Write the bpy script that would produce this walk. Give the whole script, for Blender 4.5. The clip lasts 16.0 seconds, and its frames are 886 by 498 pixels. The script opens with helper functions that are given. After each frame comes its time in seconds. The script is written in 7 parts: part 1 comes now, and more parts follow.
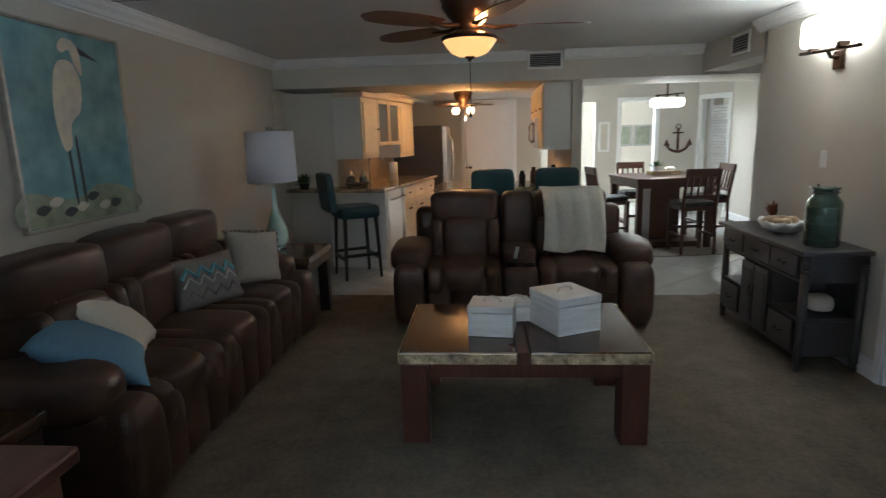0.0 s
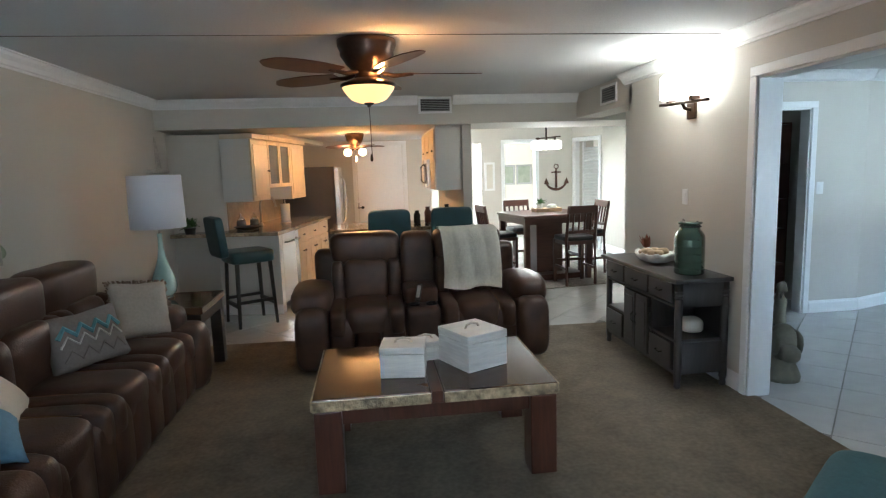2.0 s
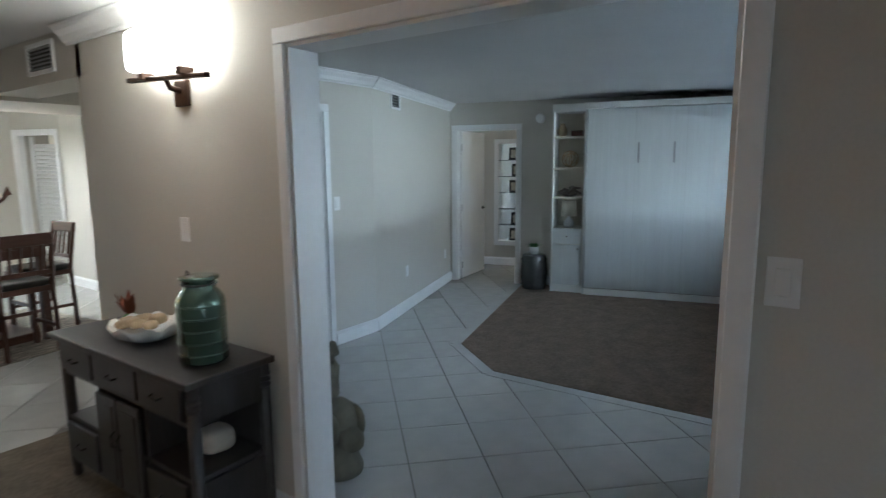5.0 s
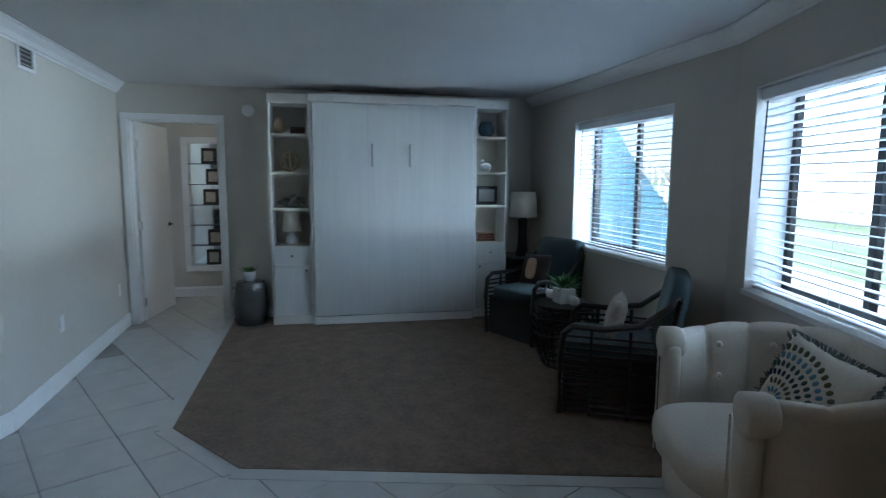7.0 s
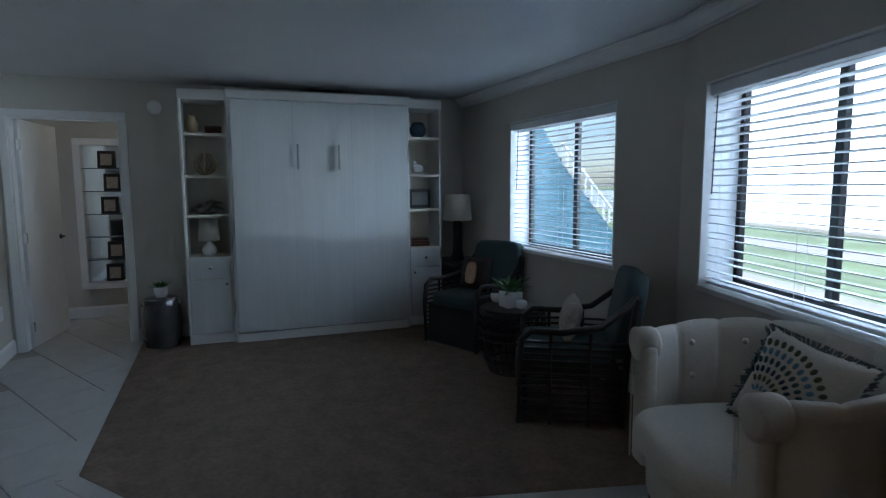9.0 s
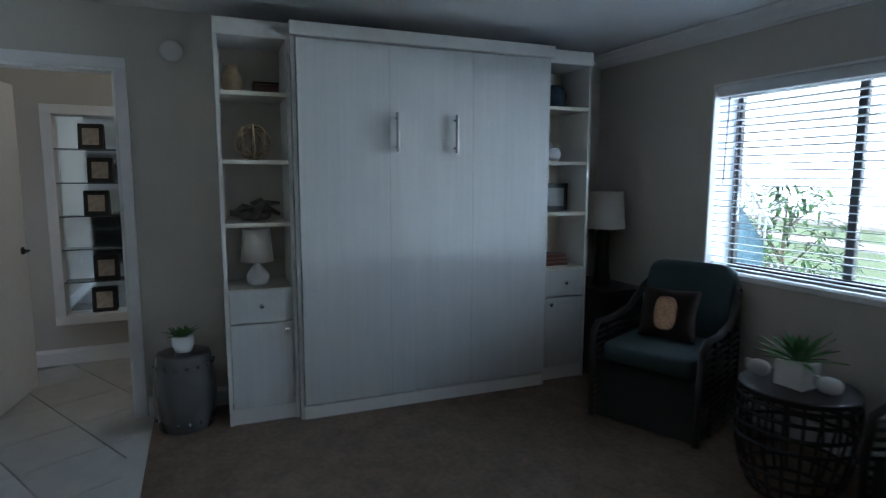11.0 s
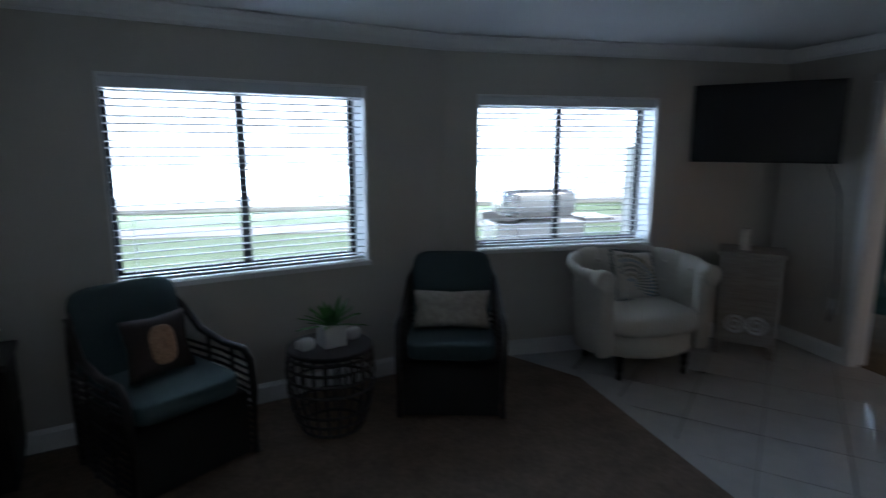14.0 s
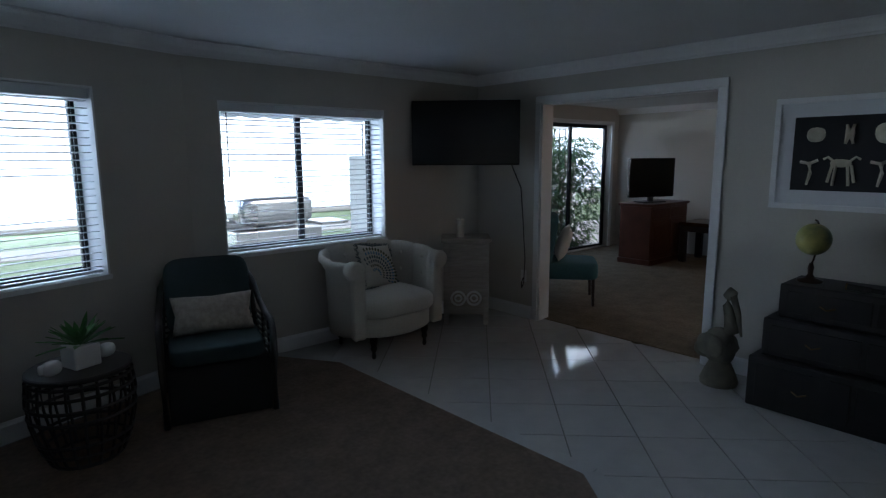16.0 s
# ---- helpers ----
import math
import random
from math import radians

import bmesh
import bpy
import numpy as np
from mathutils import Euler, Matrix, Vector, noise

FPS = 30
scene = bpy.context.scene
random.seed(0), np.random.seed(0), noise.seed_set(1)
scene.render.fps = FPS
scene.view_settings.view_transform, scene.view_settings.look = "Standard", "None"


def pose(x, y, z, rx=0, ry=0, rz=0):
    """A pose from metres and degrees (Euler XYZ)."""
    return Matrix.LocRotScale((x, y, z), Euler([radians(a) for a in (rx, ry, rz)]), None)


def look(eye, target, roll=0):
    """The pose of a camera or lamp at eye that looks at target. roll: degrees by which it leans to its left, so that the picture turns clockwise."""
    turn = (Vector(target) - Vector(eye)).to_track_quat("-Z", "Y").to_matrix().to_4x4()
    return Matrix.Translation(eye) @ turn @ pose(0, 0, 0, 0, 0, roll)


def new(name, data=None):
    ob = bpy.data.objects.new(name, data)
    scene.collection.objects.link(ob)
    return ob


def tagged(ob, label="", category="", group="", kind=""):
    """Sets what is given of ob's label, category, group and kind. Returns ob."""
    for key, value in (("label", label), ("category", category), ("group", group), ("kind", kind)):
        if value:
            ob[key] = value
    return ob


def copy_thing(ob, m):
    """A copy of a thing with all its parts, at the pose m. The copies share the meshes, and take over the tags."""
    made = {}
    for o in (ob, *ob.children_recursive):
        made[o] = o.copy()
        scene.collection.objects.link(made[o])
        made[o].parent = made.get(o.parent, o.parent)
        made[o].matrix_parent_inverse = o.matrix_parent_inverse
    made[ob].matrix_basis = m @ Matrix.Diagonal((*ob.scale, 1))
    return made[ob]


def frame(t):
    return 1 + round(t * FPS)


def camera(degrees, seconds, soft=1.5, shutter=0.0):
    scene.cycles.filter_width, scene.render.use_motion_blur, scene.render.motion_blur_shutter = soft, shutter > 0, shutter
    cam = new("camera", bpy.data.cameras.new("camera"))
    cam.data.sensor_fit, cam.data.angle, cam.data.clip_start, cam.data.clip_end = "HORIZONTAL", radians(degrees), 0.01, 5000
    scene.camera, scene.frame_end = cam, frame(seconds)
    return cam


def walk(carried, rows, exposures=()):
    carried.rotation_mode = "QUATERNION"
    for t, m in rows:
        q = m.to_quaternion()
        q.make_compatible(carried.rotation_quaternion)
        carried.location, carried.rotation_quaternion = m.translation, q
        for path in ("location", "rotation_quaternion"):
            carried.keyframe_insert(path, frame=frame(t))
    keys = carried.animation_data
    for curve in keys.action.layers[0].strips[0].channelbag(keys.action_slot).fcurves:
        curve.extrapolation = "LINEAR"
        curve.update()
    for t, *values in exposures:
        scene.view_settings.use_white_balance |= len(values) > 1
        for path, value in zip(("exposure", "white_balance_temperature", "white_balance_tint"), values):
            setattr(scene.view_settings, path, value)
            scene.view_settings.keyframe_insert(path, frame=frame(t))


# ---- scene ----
cam = camera(75.5, 16.0, soft=1.2, shutter=0.4)
PATH = [
    (0, (0.275, 0.005, 1.529), (0.125, 1.961, 1.14), -1.6),
    (0.5, (0.197, -0.062, 1.572), (0.244, 1.907, 1.222), -1.7),
    (1, (0.174, -0.074, 1.585), (0.319, 1.897, 1.273), -1.8),
    (1.5, (0.163, -0.055, 1.581), (0.37, 1.913, 1.292), -1.8),
    (2, (0.173, -0.038, 1.562), (0.413, 1.929, 1.291), -1.9),
    (2.5, (0.167, 0.051, 1.548), (0.447, 2.013, 1.275), -1.6),
    (3, (0.256, 0.292, 1.528), (0.634, 2.236, 1.25), -1.5),
    (3.5, (0.365, 0.538, 1.612), (1.065, 2.389, 1.324), -0.7),
    (4, (0.508, 0.845, 1.601), (1.633, 2.474, 1.317), -0.7),
    (4.5, (0.755, 1.178, 1.6), (2.201, 2.528, 1.304), -0.1),
    (5, (1.048, 1.495, 1.611), (2.659, 2.643, 1.315), -0.5),
    (7.3, (2.065, 2.546, 1.485), (4.051, 2.549, 1.25), 0.3),
    (7.5, (2.065, 2.591, 1.487), (4.051, 2.535, 1.257), 0.2),
    (8, (2.113, 2.611, 1.477), (4.096, 2.48, 1.255), -0.0),
    (8.5, (2.161, 2.636, 1.471), (4.141, 2.465, 1.248), -0.2),
    (9, (2.298, 2.677, 1.441), (4.278, 2.493, 1.222), -0.3),
    (9.5, (2.683, 2.765, 1.429), (4.661, 2.576, 1.202), -0.2),
    (10, (3.159, 3.05, 1.454), (5.133, 2.853, 1.203), -0.2),
    (10.2, (3.375, 3.174, 1.468), (5.349, 2.976, 1.215), -0.0),
    (12.3, (5.545, 4.332, 1.424), (7.311, 3.421, 1.2), -1.2),
    (12.5, (5.687, 4.402, 1.434), (7.306, 3.25, 1.202), -1.3),
    (13, (6.023, 4.559, 1.464), (7.07, 2.875, 1.206), -0.7),
    (13.5, (6.358, 4.69, 1.488), (6.713, 2.741, 1.209), -1.1),
    (14, (6.7, 4.978, 1.653), (6.23, 3.068, 1.293), 0.0),
    (14.5, (6.854, 5.127, 1.626), (5.918, 3.393, 1.284), -0.0),
    (15, (7.006, 5.182, 1.595), (5.851, 3.581, 1.272), -0.1),
    (15.5, (7.055, 5.198, 1.593), (5.801, 3.673, 1.273), -0.3),
    (16, (7.055, 5.198, 1.594), (5.747, 3.72, 1.276), -0.3),
]
EXPOSURES = [(0.0, 0.95, 5500, 5), (0.5, 1.25, 5500, 5), (1.0, 1.5, 5500, 5), (2.0, 1.75, 5500, 5), (3.5, 1.55, 5600, 6), (4.5, 1.1, 5600, 7), (5.0, 1.12, 5600, 7),
             (7.5, 0.95, 5300, 8), (8.5, 0.42, 5350, 10), (9.5, 0.3, 5550, 11), (10.2, 0.6, 5600, 11), (12.5, 0.5, 5600, 12), (13.5, 0.22, 5550, 13),
             (14.5, -0.2, 5550, 13), (15.0, -0.5, 5550, 13), (15.5, -0.3, 5550, 13), (16.0, -0.18, 5550, 13)]
walk(cam, [(t, look(eye, target, roll)) for t, eye, target, roll in PATH], EXPOSURES)

# ---- world and light ----
world = bpy.data.worlds.new("sky")
scene.world = world
world.use_nodes = True
wn = world.node_tree.nodes
sky = wn.new("ShaderNodeTexSky")
sky.sky_type, sky.sun_disc = "NISHITA", False
sky.sun_elevation, sky.sun_rotation = radians(48), radians(-25)
wn["Background"].inputs["Strength"].default_value = 0.12
world.node_tree.links.new(sky.outputs[0], wn["Background"].inputs[0])
SUN = bpy.data.lights.new("sun", "SUN")
SUN.energy, SUN.angle, SUN.color = 5.0, radians(0.5), (1.0, 0.95, 0.87)
new("sun", SUN).matrix_world = look((-4.2, 9.0, 11.0), (0, 0, 0))


def area_lamp(name, eye, target, w, h, watts, color):
    lamp = bpy.data.lights.new(name, "AREA")
    lamp.shape, lamp.size, lamp.size_y, lamp.energy, lamp.color = "RECTANGLE", w, h, watts, color
    new(name, lamp).matrix_world = look(eye, target)


def point_lamp(name, eye, watts, color, radius=0.04):
    lamp = bpy.data.lights.new(name, "POINT")
    lamp.energy, lamp.color, lamp.shadow_soft_size = watts, color, radius
    new(name, lamp).location = eye


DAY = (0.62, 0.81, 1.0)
WARM = (1.0, 0.72, 0.42)
TURN = radians(17.0)
KX, KY = 5.677, 0.895


def at_b(a, b, z=0.0):
    """A place in the turned half of the den: a along the window wall from its bend, b into the room."""
    return (KX + a * math.cos(TURN) - b * math.sin(TURN), KY + a * math.sin(TURN) + b * math.cos(TURN), z)


# unseen area lamps above the glazed openings' heads, added for the sky's daylight
area_lamp("sky_fill_east", at_b(1.3, -2.7, 3.0), at_b(1.5, 2.4, 0.9), 2.6, 0.8, 125, DAY)
area_lamp("sky_fill_west", (4.7, -2.0, 3.0), (4.7, 3.4, 0.9), 2.6, 0.8, 125, DAY)
# added lamp strip low over the water, shining in level over the sills
area_lamp("low_fill_lamp", (6.5, -11.9, 0.62), (6.5, 2.0, 1.25), 15.0, 0.8, 850, (0.86, 0.97, 1.0))
# another unseen lamp for the sky's light, over the sliding door
area_lamp("sky_fill_slider", (-0.75, -1.25, 2.75), (-0.5, 2.2, 0.2), 2.9, 0.7, 23, DAY)
# unseen lamp added behind the entry opening to brighten the dining corner
area_lamp("entry_fill", (2.0, 11.9, 2.3), (2.6, 8.0, 0.6), 1.0, 0.5, 125, (1.0, 0.96, 0.88))


# ---- materials ----
def material(name, color, rough=0.6, metal=0.0, vary=0.12, grain=40.0, bump=0.0, large=2.0, bump_scale=None, spec=0.5, second=None, stretch=None, coat=0.0):
    """A painted, woven or worn surface: colour that varies at two scales, roughness that follows it, and fine relief."""
    m = bpy.data.materials.new(name)
    m.use_nodes = True
    n, l = m.node_tree.nodes, m.node_tree.links
    p = n["Principled BSDF"]
    p.inputs["Metallic"].default_value = metal
    p.inputs["Specular IOR Level"].default_value = spec
    p.inputs["Coat Weight"].default_value = coat
    tc = n.new("ShaderNodeTexCoord")
    mp = n.new("ShaderNodeMapping")
    if stretch:
        mp.inputs["Scale"].default_value = stretch
    l.new(tc.outputs["Object"], mp.inputs["Vector"])
    fine, broad = n.new("ShaderNodeTexNoise"), n.new("ShaderNodeTexNoise")
    fine.inputs["Scale"].default_value, fine.inputs["Detail"].default_value = grain, 4
    broad.inputs["Scale"].default_value, broad.inputs["Detail"].default_value = large, 3
    for t in (fine, broad):
        l.new(mp.outputs[0], t.inputs["Vector"])
    add = n.new("ShaderNodeMath")
    add.operation = "ADD"
    l.new(fine.outputs["Fac"], add.inputs[0])
    l.new(broad.outputs["Fac"], add.inputs[1])
    ramp = n.new("ShaderNodeMapRange")
    ramp.inputs["From Min"].default_value, ramp.inputs["From Max"].default_value = 0.65, 1.35
    l.new(add.outputs[0], ramp.inputs["Value"])
    mix = n.new("ShaderNodeMix")
    mix.data_type = "RGBA"
    lo = [c * (1 - vary) for c in color]
    hi = [min(1, c * (1 + vary)) for c in (second or color)]
    mix.inputs["A"].default_value, mix.inputs["B"].default_value = (*lo, 1), (*hi, 1)
    l.new(ramp.outputs[0], mix.inputs["Factor"])
    l.new(mix.outputs["Result"], p.inputs["Base Color"])
    rr = n.new("ShaderNodeMapRange")
    rr.inputs["To Min"].default_value, rr.inputs["To Max"].default_value = max(0.02, rough - 0.07), min(1, rough + 0.07)
    l.new(broad.outputs["Fac"], rr.inputs["Value"])
    l.new(rr.outputs[0], p.inputs["Roughness"])
    if bump:
        bt = fine
        if bump_scale:
            bt = n.new("ShaderNodeTexNoise")
            bt.inputs["Scale"].default_value, bt.inputs["Detail"].default_value = bump_scale, 5
            l.new(mp.outputs[0], bt.inputs["Vector"])
        bp = n.new("ShaderNodeBump")
        bp.inputs["Strength"].default_value, bp.inputs["Distance"].default_value = bump, 0.01
        l.new(bt.outputs["Fac"], bp.inputs["Height"])
        l.new(bp.outputs[0], p.inputs["Normal"])
    return m


def glow(name, color, strength):
    m = material(name, color, 0.4, vary=0.03)
    p = m.node_tree.nodes["Principled BSDF"]
    p.inputs["Emission Color"].default_value = (*color, 1)
    p.inputs["Emission Strength"].default_value = strength
    return m


def glass(name, color=(1, 1, 1), rough=0.0, ior=1.45):
    m = bpy.data.materials.new(name)
    m.use_nodes = True
    p = m.node_tree.nodes["Principled BSDF"]
    p.inputs["Base Color"].default_value = (*color, 1)
    p.inputs["Roughness"].default_value, p.inputs["IOR"].default_value = rough, ior
    p.inputs["Transmission Weight"].default_value = 1.0
    return m


PAINT = material("wall_paint", (0.56, 0.53, 0.47), 0.75, vary=0.035, grain=90, bump=0.12, large=1.2, bump_scale=160)
CEILING = material("ceiling_paint", (0.66, 0.66, 0.65), 0.85, vary=0.04, grain=60, bump=0.35, bump_scale=70)
TRIM = material("white_trim", (0.80, 0.80, 0.79), 0.4, vary=0.03, grain=30)
DOORPAINT = material("white_door_paint", (0.78, 0.78, 0.77), 0.42, vary=0.03, grain=25)
CARPET = material("beige_carpet", (0.20, 0.165, 0.12), 0.95, vary=0.28, grain=38, bump=0.9, large=5.5, bump_scale=260, spec=0.1)
RUG = material("taupe_carpet", (0.23, 0.172, 0.13), 0.95, vary=0.26, grain=34, bump=0.9, large=6.5, bump_scale=260, spec=0.1)
TILE = material("marble_tile", (0.50, 0.49, 0.465), 0.08, vary=0.07, grain=7, large=1.7, spec=0.6)
GROUT = material("tile_grout", (0.22, 0.21, 0.19), 0.85, vary=0.15, grain=60)
LEATHER = material("brown_leather", (0.050, 0.026, 0.017), 0.38, vary=0.45, grain=9, bump=0.25, large=3.0, bump_scale=120, second=(0.060, 0.030, 0.019), spec=0.38)
THREAD = material("tan_thread", (0.26, 0.17, 0.10), 0.8)
DARKWOOD = material("espresso_wood", (0.032, 0.022, 0.018), 0.35, vary=0.35, grain=8, large=2, stretch=(1, 1, 9))
REDWOOD = material("mahogany_wood", (0.085, 0.030, 0.018), 0.33, vary=0.35, grain=7, large=2, stretch=(8, 1, 1))
CHERRY = material("cherry_wood", (0.13, 0.045, 0.022), 0.3, vary=0.3, grain=7, stretch=(1, 1, 7))
GREYWOOD = material("charcoal_wood", (0.045, 0.040, 0.038), 0.42, vary=0.3, grain=9, stretch=(1, 6, 1), bump=0.1)
BLACKWOOD = material("black_wood", (0.016, 0.014, 0.013), 0.42, vary=0.35, grain=10)
WHITEWOOD = material("whitewashed_wood", (0.72, 0.71, 0.68), 0.6, vary=0.16, grain=10, large=4, stretch=(1, 1, 9), bump=0.2)
STEEL = material("brushed_steel", (0.55, 0.53, 0.51), 0.28, metal=1.0, vary=0.06, grain=60, stretch=(1, 1, 0.05))
DARKSTEEL = material("dark_fridge_steel", (0.022, 0.019, 0.018), 0.45, vary=0.15)
CHROME = material("chrome", (0.78, 0.78, 0.78), 0.12, metal=1.0, vary=0.02)
BLACK = material("black_metal", (0.02, 0.019, 0.018), 0.4, metal=0.5, vary=0.2)
SCREEN = material("black_screen", (0.008, 0.008, 0.009), 0.18, vary=0.02)


# ---- building blocks ----
def thing(name, label, category, m=None, group="", kind=""):
    ob = tagged(new(name), label, category, group, kind)
    ob.empty_display_size = 0.1
    if m is not None:
        ob.matrix_world = m
    return ob


def part(name, bm, mat, parent=None, label="", smooth=False):
    mesh = bpy.data.meshes.new(name)
    bmesh.ops.recalc_face_normals(bm, faces=bm.faces)
    bm.to_mesh(mesh)
    bm.free()
    if smooth:
        mesh.shade_smooth()
    mesh.materials.append(mat)
    ob = new(name, mesh)
    if parent:
        ob.parent = parent
    return tagged(ob, label)


def setting(name, bm, mat, label="", category="", smooth=False):
    return tagged(part(name, bm, mat, None, label, smooth), category=category, kind="structure")


def box(x0, y0, z0, x1, y1, z1, bevel=0.0, seg=2, bm=None, m=None):
    own = bmesh.new()
    bmesh.ops.create_cube(own, size=1.0, matrix=Matrix.Translation(((x0 + x1) / 2, (y0 + y1) / 2, (z0 + z1) / 2)) @ Matrix.Diagonal((x1 - x0, y1 - y0, z1 - z0, 1)))
    if bevel:
        bmesh.ops.bevel(own, geom=own.edges[:], offset=bevel, segments=seg, affect="EDGES", profile=0.5)
    return merge(own, bm, m)


def merge(own, bm=None, m=None):
    if m is not None:
        bmesh.ops.transform(own, matrix=m, verts=own.verts)
    if bm is None:
        return own
    mesh = bpy.data.meshes.new("tmp")
    own.to_mesh(mesh)
    own.free()
    bm.from_mesh(mesh)
    bpy.data.meshes.remove(mesh)
    return bm


def prism(points, z0, z1, bm=None, m=None):
    """A flat outline raised from z0 to z1."""
    own = bmesh.new()
    low = [own.verts.new((x, y, z0)) for x, y in points]
    top = [own.verts.new((x, y, z1)) for x, y in points]
    own.faces.new(low)
    own.faces.new(top)
    for i in range(len(points)):
        j = (i + 1) % len(points)
        own.faces.new((low[i], low[j], top[j], top[i]))
    return merge(own, bm, m)


def lathe(profile, n=24, bm=None, m=None):
    """A turned shape from (radius, height) pairs."""
    own = bmesh.new()
    rings = []
    for r, z in profile:
        rings.append([own.verts.new((r * math.cos(2 * math.pi * i / n), r * math.sin(2 * math.pi * i / n), z)) for i in range(n)])
    for a, b in zip(rings, rings[1:]):
        for i in range(n):
            own.faces.new((a[i], a[(i + 1) % n], b[(i + 1) % n], b[i]))
    own.faces.new(rings[0])
    own.faces.new(rings[-1])
    return merge(own, bm, m)


def tube(points, r, n=8, bm=None, m=None, closed=False):
    own = bmesh.new()
    pts = [Vector(p) for p in points]
    rings = []
    for i, p in enumerate(pts):
        a = pts[(i - 1) % len(pts)] if closed or i else p
        b = pts[(i + 1) % len(pts)] if closed or i < len(pts) - 1 else p
        d = (b - a).normalized()
        side = d.cross(Vector((0, 0, 1)))
        side = side.normalized() if side.length > 1e-3 else Vector((1, 0, 0))
        up = side.cross(d).normalized()
        rr = r[i] if isinstance(r, (list, tuple)) else r
        rings.append([own.verts.new(p + rr * (math.cos(2 * math.pi * k / n) * side + math.sin(2 * math.pi * k / n) * up)) for k in range(n)])
    pairs = list(zip(rings, rings[1:])) + ([(rings[-1], rings[0])] if closed else [])
    for a, b in pairs:
        for k in range(n):
            own.faces.new((a[k], a[(k + 1) % n], b[(k + 1) % n], b[k]))
    if not closed:
        own.faces.new(rings[0])
        own.faces.new(rings[-1])
    return merge(own, bm, m)


def soft(cx, cy, cz, w, d, h, e=0.4, nu=28, nv=14, wobble=0.0, bm=None, m=None):
    """An upholstered block with rounded edges and slightly uneven sides."""
    own = bmesh.new()
    bend = lambda c: math.copysign(abs(c) ** e, c)  # noqa: E731
    rows = []
    for j in range(nv + 1):
        v = -math.pi / 2 + math.pi * j / nv
        row = []
        for i in range(nu):
            u = 2 * math.pi * i / nu
            p = Vector((w / 2 * bend(math.cos(u)) * bend(math.cos(v)), d / 2 * bend(math.sin(u)) * bend(math.cos(v)), h / 2 * bend(math.sin(v))))
            if wobble:
                p *= 1 + wobble * noise.noise(p * 5 + Vector((cx * 3, cy * 3, cz)))
            row.append(p + Vector((cx, cy, cz)))
        rows.append(row)
    low, top = own.verts.new(rows[0][0]), own.verts.new(rows[-1][0])
    rings = [[own.verts.new(p) for p in row] for row in rows[1:-1]]
    for a, b in zip(rings, rings[1:]):
        for i in range(nu):
            own.faces.new((a[i], a[(i + 1) % nu], b[(i + 1) % nu], b[i]))
    for i in range(nu):
        own.faces.new((low, rings[0][(i + 1) % nu], rings[0][i]))
        own.faces.new((top, rings[-1][i], rings[-1][(i + 1) % nu]))
    return merge(own, bm, m)


def pillow(w, h, t, n=14, bm=None, m=None, sag=0.0):
    """A filled throw pillow standing in its x and z plane, t thick at the middle."""
    own = bmesh.new()
    for side in (1, -1):
        grid = []
        for j in range(n + 1):
            row = []
            for i in range(n + 1):
                u, v = 2 * i / n - 1, 2 * j / n - 1
                k = (1 - abs(u) ** 3.2) * (1 - abs(v) ** 3.2)
                pinch = 1 - 0.10 * (1 - abs(u * v)) * max(abs(u), abs(v)) ** 4
                row.append(own.verts.new((u * w / 2 * pinch, side * t / 2 * k ** 0.6, v * h / 2 * pinch + h / 2 - sag * u * u)))
            grid.append(row)
        for j in range(n):
            for i in range(n):
                own.faces.new((grid[j][i], grid[j][i + 1], grid[j + 1][i + 1], grid[j + 1][i]))
    bmesh.ops.remove_doubles(own, verts=own.verts, dist=1e-4)
    return merge(own, bm, m)


def run(p, q):
    """The pose of a wall that runs along its own x from p to q, with the room on its left hand side, and its length."""
    a = math.atan2(q[1] - p[1], q[0] - p[0])
    return Matrix.Translation((p[0], p[1], 0)) @ Matrix.Rotation(a, 4, "Z"), math.hypot(q[0] - p[0], q[1] - p[1])


def wall(name, p, q, height, thick, openings=(), label="painted greige plaster wall", z0=0.0, mat=None):
    """A wall from p to q (room to the left), with openings (from, to, sill, head) that go right through."""
    m, length = run(p, q)
    bm = bmesh.new()
    at = 0.0
    for a, b, sill, head in sorted(openings):
        if a > at:
            box(at, -thick, z0, a, 0, height, bm=bm, m=m)
        if sill > z0:
            box(a, -thick, z0, b, 0, sill, bm=bm, m=m)
        if head < height:
            box(a, -thick, head, b, 0, height, bm=bm, m=m)
        at = b
    if at < length:
        box(at, -thick, z0, length, 0, height, bm=bm, m=m)
    return setting(name, bm, mat or PAINT, label, "wall")


def profile_run(name, p, q, z, outline, mat, label, category="trim"):
    """A moulding with the outline (out, up) along a wall's foot or head."""
    m, length = run(p, q)
    own = bmesh.new()
    ends = [[own.verts.new((x, y, z + u)) for y, u in outline] for x in (0, length)]
    k = len(outline)
    for i in range(k):
        own.faces.new((ends[0][i], ends[0][(i + 1) % k], ends[1][(i + 1) % k], ends[1][i]))
    own.faces.new(ends[0])
    own.faces.new(ends[1])
    bmesh.ops.transform(own, matrix=m, verts=own.verts)
    return setting(name, own, mat, label, category)


CROWN = [(0.002, 0.0), (0.012, 0.0), (0.016, 0.012), (0.03, 0.018), (0.045, 0.045), (0.07, 0.068), (0.078, 0.085), (0.09, 0.09), (0.09, 0.098), (0.002, 0.098)]
BASE = [(0.002, 0.0), (0.018, 0.0), (0.018, 0.10), (0.012, 0.112), (0.008, 0.125), (0.002, 0.125)]


def crown(p, q, ceiling):
    return profile_run("crown_moulding", p, q, ceiling - 0.1, CROWN, TRIM, "white stepped crown moulding under the ceiling")


